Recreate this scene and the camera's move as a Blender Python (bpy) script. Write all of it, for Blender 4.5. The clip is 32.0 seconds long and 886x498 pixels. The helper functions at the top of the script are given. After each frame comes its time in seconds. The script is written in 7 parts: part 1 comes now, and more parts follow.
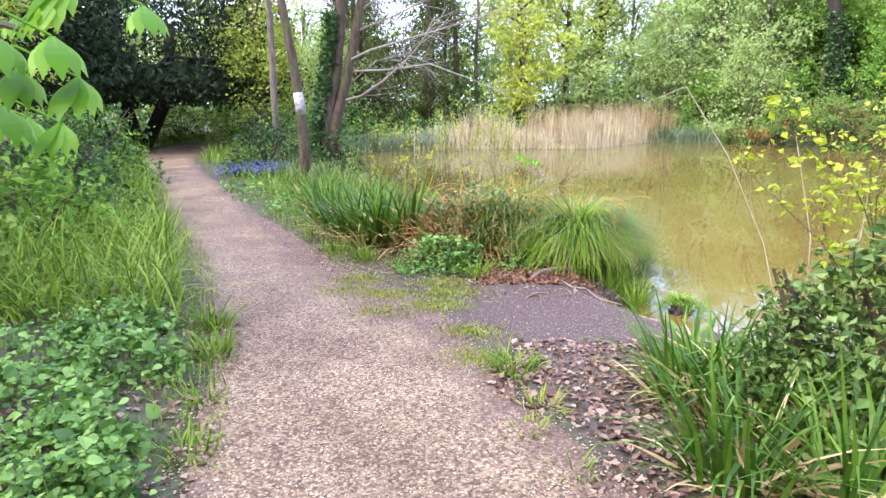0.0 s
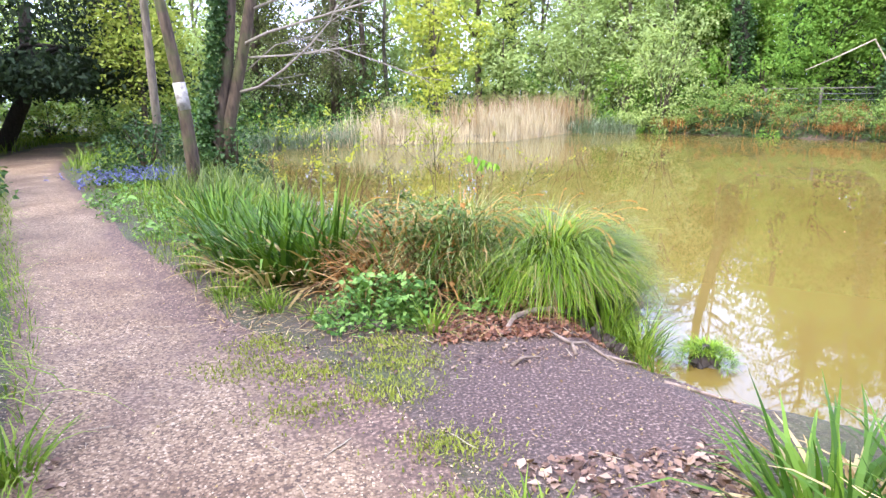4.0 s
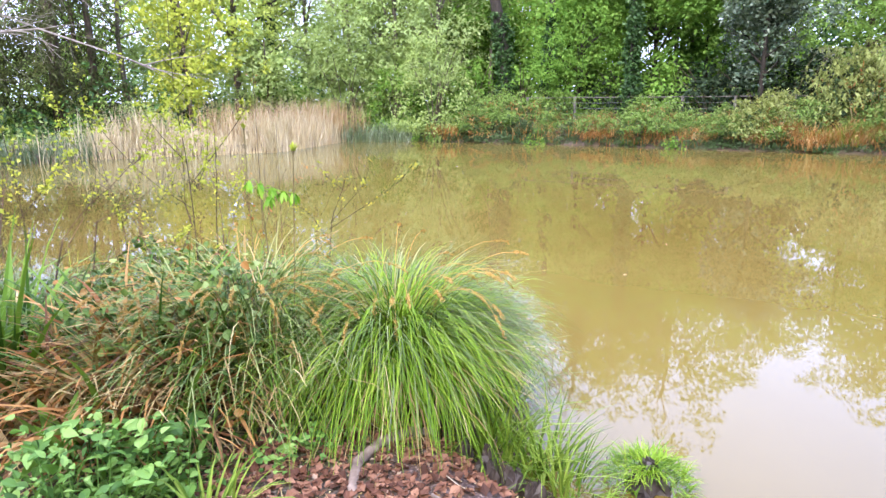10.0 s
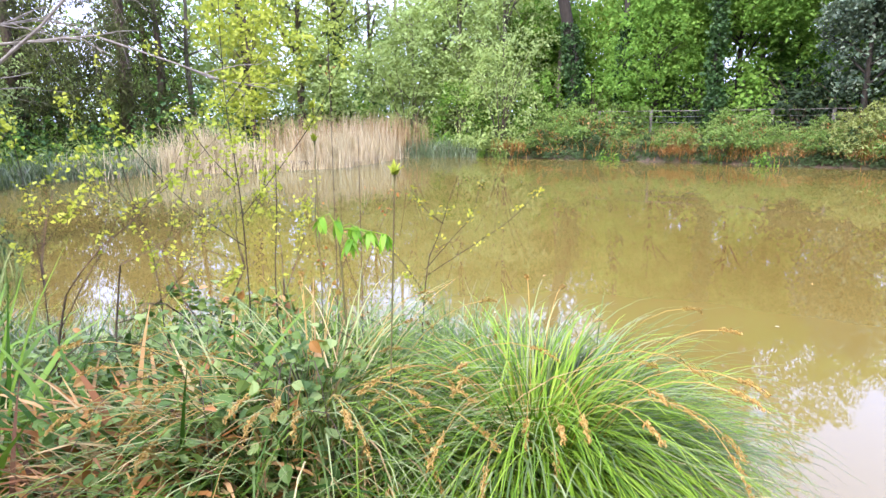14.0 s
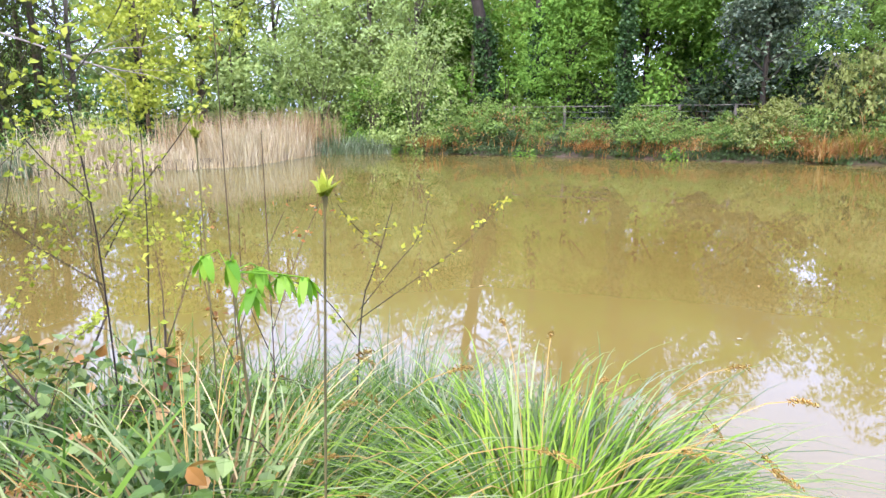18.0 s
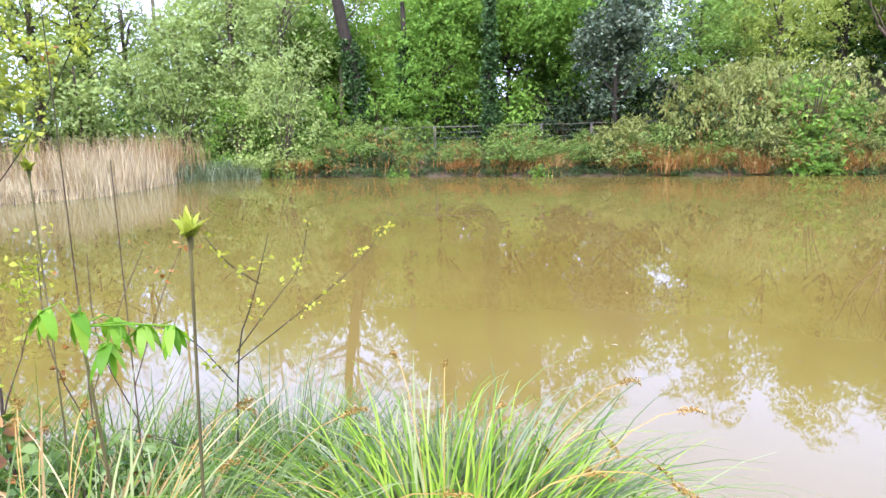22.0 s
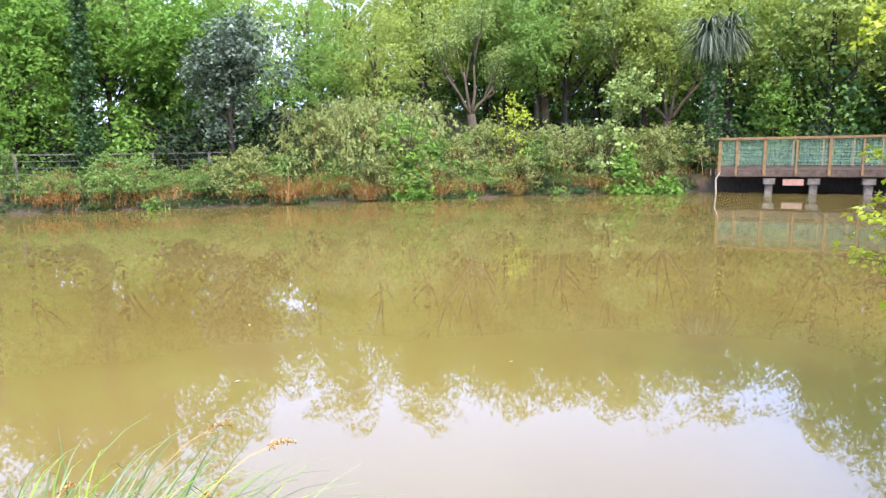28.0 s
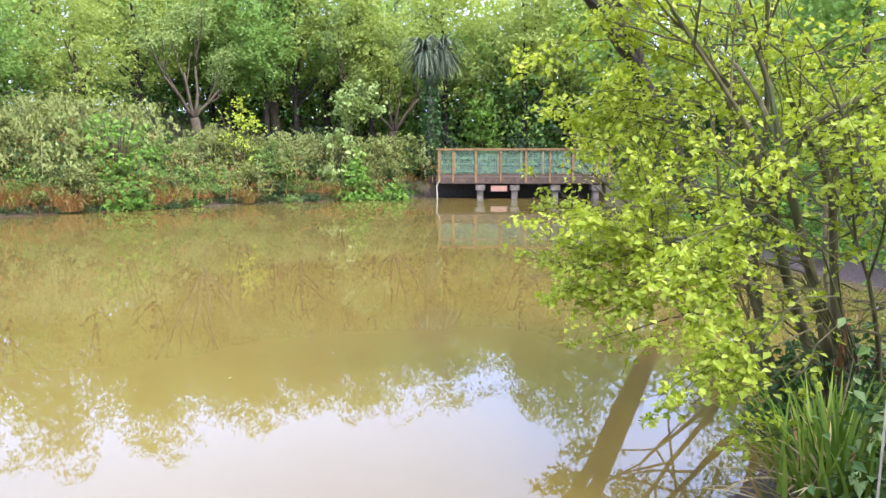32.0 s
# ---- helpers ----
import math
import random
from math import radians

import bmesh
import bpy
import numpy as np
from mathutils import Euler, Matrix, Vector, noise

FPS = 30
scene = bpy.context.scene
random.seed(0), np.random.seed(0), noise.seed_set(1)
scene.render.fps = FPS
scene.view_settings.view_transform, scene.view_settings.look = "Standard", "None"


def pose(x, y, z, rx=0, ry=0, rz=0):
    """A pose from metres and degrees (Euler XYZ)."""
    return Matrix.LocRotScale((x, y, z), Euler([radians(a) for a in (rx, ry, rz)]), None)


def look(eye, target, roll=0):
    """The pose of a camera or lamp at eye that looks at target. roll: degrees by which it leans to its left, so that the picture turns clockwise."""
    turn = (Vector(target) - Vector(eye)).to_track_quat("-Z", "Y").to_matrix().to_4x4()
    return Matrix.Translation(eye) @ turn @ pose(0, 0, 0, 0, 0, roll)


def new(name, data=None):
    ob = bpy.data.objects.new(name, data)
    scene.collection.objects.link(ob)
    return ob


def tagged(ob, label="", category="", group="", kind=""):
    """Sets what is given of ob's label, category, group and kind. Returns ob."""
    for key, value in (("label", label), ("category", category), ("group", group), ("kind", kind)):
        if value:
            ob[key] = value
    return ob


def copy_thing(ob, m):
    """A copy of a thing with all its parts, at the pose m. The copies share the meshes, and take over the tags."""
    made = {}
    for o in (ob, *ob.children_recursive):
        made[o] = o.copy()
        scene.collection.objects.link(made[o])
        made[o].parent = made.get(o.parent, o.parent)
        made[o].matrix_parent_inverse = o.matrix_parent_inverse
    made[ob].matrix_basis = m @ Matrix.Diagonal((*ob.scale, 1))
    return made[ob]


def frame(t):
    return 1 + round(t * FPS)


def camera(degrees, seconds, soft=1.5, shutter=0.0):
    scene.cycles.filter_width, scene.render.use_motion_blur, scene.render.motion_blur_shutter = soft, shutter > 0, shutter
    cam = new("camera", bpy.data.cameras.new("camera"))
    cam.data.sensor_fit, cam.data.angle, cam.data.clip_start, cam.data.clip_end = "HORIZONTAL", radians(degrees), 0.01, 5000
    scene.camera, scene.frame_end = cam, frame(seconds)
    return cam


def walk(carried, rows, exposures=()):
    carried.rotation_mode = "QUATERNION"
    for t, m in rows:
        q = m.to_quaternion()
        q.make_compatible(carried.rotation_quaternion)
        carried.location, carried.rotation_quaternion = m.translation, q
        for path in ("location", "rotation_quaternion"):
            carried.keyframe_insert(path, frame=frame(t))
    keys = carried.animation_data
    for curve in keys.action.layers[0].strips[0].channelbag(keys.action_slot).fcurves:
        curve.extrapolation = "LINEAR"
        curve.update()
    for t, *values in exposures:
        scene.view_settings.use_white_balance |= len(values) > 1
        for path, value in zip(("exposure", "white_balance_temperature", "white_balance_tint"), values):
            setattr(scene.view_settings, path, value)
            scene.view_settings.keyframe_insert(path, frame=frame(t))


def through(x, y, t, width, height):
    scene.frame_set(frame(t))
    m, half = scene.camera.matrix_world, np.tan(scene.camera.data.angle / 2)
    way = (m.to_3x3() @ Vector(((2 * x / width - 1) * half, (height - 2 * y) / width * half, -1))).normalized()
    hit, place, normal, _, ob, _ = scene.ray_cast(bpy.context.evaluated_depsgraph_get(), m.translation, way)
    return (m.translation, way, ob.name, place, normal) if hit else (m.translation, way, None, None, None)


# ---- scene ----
cam = camera(70.26, 32.0, soft=1.5)


def view(x, y, z, yaw, pitch, roll):
    a, b = radians(yaw), radians(pitch)
    return look((x, y, z), (x + math.sin(a) * math.cos(b), y + math.cos(a) * math.cos(b), z + math.sin(b)), roll)


walk(cam, [
    (0, view(-0.000, 0.000, 1.664, -0.00, -13.21, -0.43)),
    (0.5, view(-0.058, 0.177, 1.674, 2.40, -12.70, -1.24)),
    (1, view(-0.074, 0.447, 1.663, 1.72, -12.57, -0.49)),
    (1.5, view(-0.080, 0.732, 1.642, 2.21, -13.72, 0.26)),
    (2, view(-0.130, 0.950, 1.628, 5.64, -13.32, -1.32)),
    (2.5, view(-0.155, 1.205, 1.623, 6.44, -14.37, -0.94)),
    (4.5, view(-0.183, 1.945, 1.599, 8.49, -13.30, -1.17)),
    (5, view(-0.149, 2.120, 1.595, 8.25, -12.54, -0.48)),
    (5.5, view(-0.141, 2.284, 1.594, 10.26, -12.16, 0.21)),
    (6, view(-0.178, 2.454, 1.586, 14.95, -12.02, -0.67)),
    (6.5, view(-0.159, 2.619, 1.567, 15.93, -12.51, -0.35)),
    (7, view(-0.088, 2.771, 1.564, 17.85, -11.21, -0.48)),
    (7.5, view(-0.033, 2.984, 1.552, 20.82, -12.95, 0.78)),
    (8, view(-0.041, 3.153, 1.547, 26.65, -11.61, -1.11)),
    (8.5, view(-0.022, 3.298, 1.533, 29.31, -12.72, -0.50)),
    (9, view(0.057, 3.463, 1.517, 28.96, -11.36, -0.79)),
    (9.5, view(0.097, 3.580, 1.512, 28.45, -12.83, -0.00)),
    (10, view(0.110, 3.745, 1.499, 29.19, -13.35, -0.41)),
    (10.5, view(0.115, 3.893, 1.498, 28.21, -14.17, -1.02)),
    (11, view(0.169, 4.029, 1.490, 28.26, -13.80, -0.68)),
    (11.5, view(0.229, 4.184, 1.475, 26.19, -13.60, -0.14)),
    (12, view(0.246, 4.317, 1.467, 25.44, -13.75, 0.50)),
    (12.5, view(0.229, 4.452, 1.464, 25.83, -13.86, -0.80)),
    (13, view(0.230, 4.555, 1.457, 24.66, -14.54, -0.38)),
    (13.5, view(0.294, 4.750, 1.444, 23.80, -11.92, -0.73)),
    (15.5, view(0.356, 5.259, 1.433, 27.40, -12.41, -0.32)),
    (16, view(0.411, 5.343, 1.430, 30.08, -12.27, -0.10)),
    (16.5, view(0.434, 5.450, 1.429, 34.56, -12.01, 0.50)),
    (17, view(0.448, 5.554, 1.433, 35.57, -12.36, -0.74)),
    (17.5, view(0.503, 5.627, 1.422, 32.07, -11.71, -0.50)),
    (18, view(0.557, 5.679, 1.411, 32.04, -12.36, -0.50)),
    (18.5, view(0.563, 5.744, 1.415, 33.35, -11.64, -1.47)),
    (19, view(0.573, 5.807, 1.414, 33.45, -11.62, -1.80)),
    (19.5, view(0.569, 5.799, 1.414, 34.21, -11.72, -1.98)),
    (20, view(0.571, 5.794, 1.413, 34.87, -11.28, -1.93)),
    (20.5, view(0.576, 5.793, 1.412, 36.37, -11.26, -1.71)),
    (21, view(0.580, 5.784, 1.414, 38.51, -10.98, -1.58)),
    (21.5, view(0.584, 5.775, 1.415, 40.93, -10.89, -1.23)),
    (22, view(0.595, 5.770, 1.416, 43.37, -10.69, -1.45)),
    (22.5, view(0.611, 5.771, 1.415, 46.20, -10.50, -1.44)),
    (23, view(0.620, 5.766, 1.415, 48.56, -10.60, -1.46)),
    (23.5, view(0.634, 5.761, 1.415, 51.61, -10.35, -1.77)),
    (24, view(0.647, 5.769, 1.408, 55.07, -9.76, -1.46)),
    (24.5, view(0.646, 5.765, 1.408, 57.48, -9.50, -1.39)),
    (26.5, view(0.633, 5.644, 1.453, 66.81, -9.26, -1.51)),
    (27, view(0.644, 5.633, 1.451, 69.36, -8.80, -1.46)),
    (27.5, view(0.679, 5.655, 1.434, 72.67, -8.82, -1.10)),
    (28, view(0.715, 5.674, 1.417, 76.41, -8.66, -0.79)),
    (28.5, view(0.715, 5.631, 1.418, 80.06, -8.48, -0.58)),
    (29, view(0.683, 5.593, 1.433, 83.27, -8.53, -0.31)),
    (29.5, view(0.638, 5.558, 1.452, 86.98, -8.10, -0.02)),
    (30, view(0.563, 5.504, 1.479, 90.70, -7.96, 0.17)),
    (30.5, view(0.555, 5.506, 1.478, 94.03, -8.42, 0.16)),
    (31, view(0.567, 5.489, 1.472, 96.43, -8.17, 0.11)),
    (31.5, view(0.574, 5.472, 1.475, 98.30, -7.94, 0.09)),
    (32, view(0.586, 5.456, 1.475, 99.87, -8.29, -0.04)),
], exposures=[(0, 0.95, 6700, 11), (2, 1.02, 6700, 11.5), (5, 1.13, 6650, 12), (7, 1.1, 6600, 13), (10, 0.96, 6600, 14), (13, 0.93, 6600, 14.5), (17, 0.82, 6550, 14), (24, 0.84, 6500, 13), (32, 0.90, 6500, 12.5)])


# ---- light: bright overcast spring day ----
world = bpy.data.worlds.new("overcast")
scene.world = world
world.use_nodes = True
wt = world.node_tree
wt.nodes.clear()
sky = wt.nodes.new("ShaderNodeTexSky")
sky.sky_type, sky.sun_disc = "NISHITA", False
sky.sun_elevation, sky.sun_rotation = radians(46), radians(229)
sky.air_density, sky.dust_density = 2.0, 6.0
cloud_pos = wt.nodes.new("ShaderNodeTexCoord")
cloud = wt.nodes.new("ShaderNodeTexNoise")
cloud.inputs["Scale"].default_value, cloud.inputs["Detail"].default_value = 2.2, 5
cloud_tone = wt.nodes.new("ShaderNodeMapRange")
cloud_tone.inputs["To Min"].default_value, cloud_tone.inputs["To Max"].default_value = 14.0, 19.0
cloud_col = wt.nodes.new("ShaderNodeMix")
cloud_col.data_type, cloud_col.blend_type = "RGBA", "MULTIPLY"
cloud_col.inputs["Factor"].default_value = 1.0
cloud_col.inputs[6].default_value = (0.83, 0.935, 1.48, 1)
cover = wt.nodes.new("ShaderNodeMix")
cover.data_type = "RGBA"
cover.inputs["Factor"].default_value = 0.86
back = wt.nodes.new("ShaderNodeBackground")
back.inputs["Strength"].default_value = 0.12
wout = wt.nodes.new("ShaderNodeOutputWorld")
wt.links.new(cloud_pos.outputs["Generated"], cloud.inputs["Vector"])
wt.links.new(cloud.outputs["Fac"], cloud_tone.inputs["Value"])
wt.links.new(cloud_tone.outputs["Result"], cloud_col.inputs[7])
wt.links.new(sky.outputs["Color"], cover.inputs[6])
wt.links.new(cloud_col.outputs[2], cover.inputs[7])
wt.links.new(cover.outputs[2], back.inputs["Color"])
wt.links.new(back.outputs["Background"], wout.inputs["Surface"])

sun = new("sun", bpy.data.lights.new("sun", "SUN"))
sun.data.energy, sun.data.angle, sun.data.color = 3.8, radians(30), (1.0, 0.95, 0.83)
sun.matrix_world = look((0, 0, 30), (0.755 * 14, 0.656 * 14, 15.5))


# ---- materials ----
def nodes_of(name):
    m = bpy.data.materials.new(name)
    m.use_nodes = True
    return m, m.node_tree, m.node_tree.nodes["Principled BSDF"]


def ramp_node(nt, fac, stops):
    r = nt.nodes.new("ShaderNodeValToRGB")
    while len(r.color_ramp.elements) < len(stops):
        r.color_ramp.elements.new(0.5)
    for e, (p, c) in zip(r.color_ramp.elements, stops):
        e.position, e.color = p, (*c, 1)
    nt.links.new(fac, r.inputs["Fac"])
    return r.outputs["Color"]


def noise_node(nt, scale, detail=4, rough=0.55, coord="Object"):
    c = nt.nodes.new("ShaderNodeTexCoord")
    n = nt.nodes.new("ShaderNodeTexNoise")
    n.inputs["Scale"].default_value, n.inputs["Detail"].default_value, n.inputs["Roughness"].default_value = scale, detail, rough
    nt.links.new(c.outputs[coord], n.inputs["Vector"])
    return n.outputs["Fac"]


def mix_node(nt, a, b, fac, blend="MIX"):
    m = nt.nodes.new("ShaderNodeMix")
    m.data_type, m.blend_type = "RGBA", blend
    for sock, v in ((m.inputs["Factor"], fac), (m.inputs[6], a), (m.inputs[7], b)):
        if isinstance(v, (int, float)):
            sock.default_value = v
        elif isinstance(v, tuple):
            sock.default_value = (*v, 1)
        else:
            nt.links.new(v, sock)
    return m.outputs[2]


def bump_node(nt, bsdf, height, strength=0.4, distance=0.01):
    b = nt.nodes.new("ShaderNodeBump")
    b.inputs["Strength"].default_value, b.inputs["Distance"].default_value = strength, distance
    nt.links.new(height, b.inputs["Height"])
    nt.links.new(b.outputs["Normal"], bsdf.inputs["Normal"])


def leaf_material(name, dark, mid, light, through_col=None, rough=0.5, through=0.34, tone=1.15, gloss=0.25, differ=0.22, even=0.0, patchy=(0.72, 0.78, 0.7), calm=0.0):
    """Leaves: colour differs leaf by leaf and plant by plant, some light passes through."""
    m, nt, bsdf = nodes_of(name)
    geo = nt.nodes.new("ShaderNodeNewGeometry")
    dark, mid, light = (tuple(v * tone for v in c) for c in (dark, mid, light))
    dark, light = (tuple(a + (b - a) * even for a, b in zip(c, mid)) for c in (dark, light))
    col = ramp_node(nt, geo.outputs["Random Per Island"], [(0.0, dark), (0.5, mid), (1.0, light)])
    info = nt.nodes.new("ShaderNodeObjectInfo")
    shift = ramp_node(nt, info.outputs["Random"], [(0.0, (1 - differ, 1 - differ * 0.9, 1 - differ * 1.1)), (1.0, (1.0, 1.0, 1.0))])
    col = mix_node(nt, col, shift, 1.0, "MULTIPLY")
    patch = ramp_node(nt, noise_node(nt, 1.3, 3), [(0.3, patchy), (0.7, (1.0, 1.0, 1.0))])
    col = mix_node(nt, col, patch, 0.8, "MULTIPLY")
    nt.links.new(col, bsdf.inputs["Base Color"])
    bsdf.inputs["Roughness"].default_value = rough
    bsdf.inputs["Specular IOR Level"].default_value = gloss
    tr = nt.nodes.new("ShaderNodeBsdfTranslucent")
    tcol = mix_node(nt, col, through_col or (1.0, 1.0, 0.45), 1.0, "MULTIPLY")
    nt.links.new(tcol, tr.inputs["Color"])
    if calm:
        bsdf.inputs["Roughness"].default_value, bsdf.inputs["Specular IOR Level"].default_value = 0.75, gloss * 0.25
        # leaves mostly hold their faces to the sky
        shrink, lift, unit = (nt.nodes.new("ShaderNodeVectorMath") for _ in range(3))
        shrink.operation, lift.operation, unit.operation = "SCALE", "ADD", "NORMALIZE"
        shrink.inputs["Scale"].default_value = 1 - calm
        lift.inputs[1].default_value = (0, 0, calm)
        nt.links.new(geo.outputs["Normal"], shrink.inputs[0])
        nt.links.new(shrink.outputs[0], lift.inputs[0])
        nt.links.new(lift.outputs[0], unit.inputs[0])
        nt.links.new(unit.outputs[0], bsdf.inputs["Normal"])
    mix = nt.nodes.new("ShaderNodeMixShader")
    mix.inputs["Fac"].default_value = through
    nt.links.new(bsdf.outputs["BSDF"], mix.inputs[1])
    nt.links.new(tr.outputs["BSDF"], mix.inputs[2])
    nt.links.new(mix.outputs["Shader"], nt.nodes["Material Output"].inputs["Surface"])
    return m


def bark_material(name, dark, light, scale=9.0, moss=0.0, rough=0.9):
    m, nt, bsdf = nodes_of(name)
    c = nt.nodes.new("ShaderNodeTexCoord")
    mp = nt.nodes.new("ShaderNodeMapping")
    mp.inputs["Scale"].default_value = (1, 1, 0.22)
    n = nt.nodes.new("ShaderNodeTexNoise")
    n.inputs["Scale"].default_value, n.inputs["Detail"].default_value = scale * 2, 6
    nt.links.new(c.outputs["Object"], mp.inputs["Vector"])
    nt.links.new(mp.outputs["Vector"], n.inputs["Vector"])
    col = ramp_node(nt, n.outputs["Fac"], [(0.3, dark), (0.7, light)])
    if moss:
        col = mix_node(nt, col, (0.06, 0.09, 0.02), ramp_node(nt, noise_node(nt, 2.5), [(0.5, (0, 0, 0)), (0.65, (moss,) * 3)]))
    nt.links.new(col, bsdf.inputs["Base Color"])
    bsdf.inputs["Roughness"].default_value = rough
    bump_node(nt, bsdf, n.outputs["Fac"], 0.7, 0.03)
    return m


def plain_material(name, dark, light, scale=12.0, rough=0.8, bump=0.3, metal=0.0, island=0.0):
    m, nt, bsdf = nodes_of(name)
    n = noise_node(nt, scale, 6)
    col = ramp_node(nt, n, [(0.3, dark), (0.7, light)])
    if island:
        geo = nt.nodes.new("ShaderNodeNewGeometry")
        tone = ramp_node(nt, geo.outputs["Random Per Island"], [(0.0, (1 - island,) * 3), (1.0, (1, 1, 1))])
        col = mix_node(nt, col, tone, 1.0, "MULTIPLY")
    nt.links.new(col, bsdf.inputs["Base Color"])
    bsdf.inputs["Roughness"].default_value, bsdf.inputs["Metallic"].default_value = rough, metal
    bump_node(nt, bsdf, n, bump, 0.01)
    return m


M_SPRING = leaf_material("leaf_spring", (0.17, 0.235, 0.045), (0.29, 0.355, 0.075), (0.44, 0.47, 0.13), through=0.4, calm=0.5)
M_FRESH = leaf_material("leaf_fresh", (0.075, 0.16, 0.035), (0.16, 0.30, 0.06), (0.31, 0.45, 0.11), through=0.4, calm=0.35)
M_PALE = leaf_material("leaf_pale", (0.22, 0.31, 0.10), (0.34, 0.44, 0.16), (0.46, 0.55, 0.24), through=0.4, calm=0.5)
M_YELLOW = leaf_material("leaf_yellow_green", (0.26, 0.31, 0.045), (0.36, 0.41, 0.07), (0.47, 0.49, 0.12), calm=0.35)
M_WILLOW = leaf_material("leaf_waterside", (0.3, 0.385, 0.035), (0.43, 0.5, 0.055), (0.56, 0.61, 0.12), through=0.40)
# the deep and yew greens also stand in for shade under the trees
M_DEEP = leaf_material("leaf_deep_and_shade", (0.02, 0.06, 0.018), (0.045, 0.11, 0.03), (0.08, 0.17, 0.045), through=0.2)
M_YEWSHADE = leaf_material("leaf_yew_and_shade", (0.012, 0.024, 0.012), (0.022, 0.042, 0.018), (0.04, 0.065, 0.028), through=0.1, rough=0.7)
M_CONIFER = leaf_material("leaf_conifer", (0.05, 0.06, 0.022), (0.085, 0.10, 0.035), (0.13, 0.14, 0.05), through=0.12, rough=0.7)
M_HOLLY = leaf_material("leaf_grey_evergreen", (0.035, 0.065, 0.042), (0.085, 0.125, 0.085), (0.23, 0.28, 0.21), through=0.1, rough=0.4, gloss=0.3)
M_IVY = leaf_material("leaf_ivy", (0.02, 0.055, 0.018), (0.045, 0.1, 0.032), (0.09, 0.165, 0.06), through=0.15, rough=0.45, gloss=0.25)
M_BURNT = leaf_material("leaf_burnt_brown", (0.06, 0.026, 0.014), (0.17, 0.075, 0.034), (0.34, 0.18, 0.085), through=0.15)
M_RUST = leaf_material("leaf_rusty", (0.18, 0.07, 0.022), (0.4, 0.18, 0.06), (0.58, 0.34, 0.15), through=0.2)
M_STRAW = leaf_material("dead_straw", (0.2, 0.12, 0.055), (0.42, 0.29, 0.14), (0.66, 0.52, 0.3), through=0.2, rough=0.8)
M_REED = leaf_material("dead_reed", (0.31, 0.24, 0.16), (0.46, 0.375, 0.265), (0.6, 0.52, 0.4), through=0.2, rough=0.8)
M_REEDBROWN = leaf_material("dead_reed_brown", (0.24, 0.15, 0.08), (0.37, 0.25, 0.145), (0.5, 0.37, 0.23), through=0.2, rough=0.8)
M_SEDGE = leaf_material("sedge_green", (0.065, 0.15, 0.008), (0.2, 0.36, 0.022), (0.4, 0.53, 0.07), through=0.22, rough=0.5, tone=1.05, gloss=0.2)
M_SEDGEPALE = leaf_material("sedge_pale", (0.06, 0.11, 0.03), (0.16, 0.225, 0.07), (0.38, 0.42, 0.2), through=0.16, rough=0.5, tone=1.0, gloss=0.2)
M_IRIS = leaf_material("iris_green", (0.024, 0.07, 0.01), (0.068, 0.152, 0.019), (0.175, 0.295, 0.045), through=0.24, rough=0.42, gloss=0.22)
M_GRASS = leaf_material("grass_green", (0.075, 0.15, 0.02), (0.19, 0.3, 0.04), (0.35, 0.45, 0.09), through=0.28, rough=0.55, tone=1.05, gloss=0.15)
M_GRASSDEEP = leaf_material("grass_deep_green", (0.03, 0.075, 0.01), (0.09, 0.175, 0.022), (0.23, 0.32, 0.055), through=0.2, rough=0.6, tone=1.0, gloss=0.12)
M_GREYGRASS = leaf_material("grass_greyish", (0.08, 0.125, 0.06), (0.17, 0.23, 0.13), (0.36, 0.41, 0.31), through=0.2, rough=0.55, tone=1.0, gloss=0.2)
M_HERB = leaf_material("herb_green", (0.05, 0.125, 0.03), (0.14, 0.28, 0.06), (0.29, 0.46, 0.13), through=0.24, rough=0.5)
M_DEADLEAF = leaf_material("dead_leaf", (0.07, 0.04, 0.033), (0.22, 0.125, 0.10), (0.46, 0.32, 0.26), through=0.1, rough=0.7)
M_CHESTNUT = leaf_material("leaf_chestnut", (0.1, 0.27, 0.02), (0.19, 0.4, 0.035), (0.32, 0.53, 0.08), through=0.45, rough=0.4)
M_BLUE = leaf_material("bluebell_blue", (0.09, 0.09, 0.30), (0.14, 0.15, 0.42), (0.24, 0.25, 0.58), through=0.2)
M_MOSS = leaf_material("moss_yellow_green", (0.16, 0.195, 0.03), (0.26, 0.295, 0.05), (0.37, 0.39, 0.085), through=0.2, rough=0.8)
M_PALMLEAF = leaf_material("palm_leaf", (0.035, 0.055, 0.03), (0.10, 0.13, 0.075), (0.27, 0.31, 0.23), through=0.1, rough=0.45)
M_SEED = leaf_material("sedge_seed", (0.28, 0.15, 0.04), (0.45, 0.28, 0.09), (0.6, 0.42, 0.18), through=0.15, rough=0.8)

M_BARK = bark_material("bark_brown", (0.03, 0.02, 0.014), (0.11, 0.078, 0.055), moss=0.5)
M_BARKGREY = bark_material("bark_grey", (0.07, 0.056, 0.046), (0.20, 0.165, 0.135), moss=0.3)
M_BARKDARK = bark_material("bark_dark", (0.010, 0.008, 0.006), (0.035, 0.026, 0.020))
M_BARKPALE = bark_material("bark_pale_branch", (0.16, 0.14, 0.125), (0.34, 0.31, 0.28))
M_BARKOLIVE = bark_material("bark_olive", (0.05, 0.045, 0.018), (0.16, 0.14, 0.06), moss=0.6)
M_BARKRED = bark_material("bark_reddish", (0.16, 0.06, 0.025), (0.34, 0.15, 0.07))
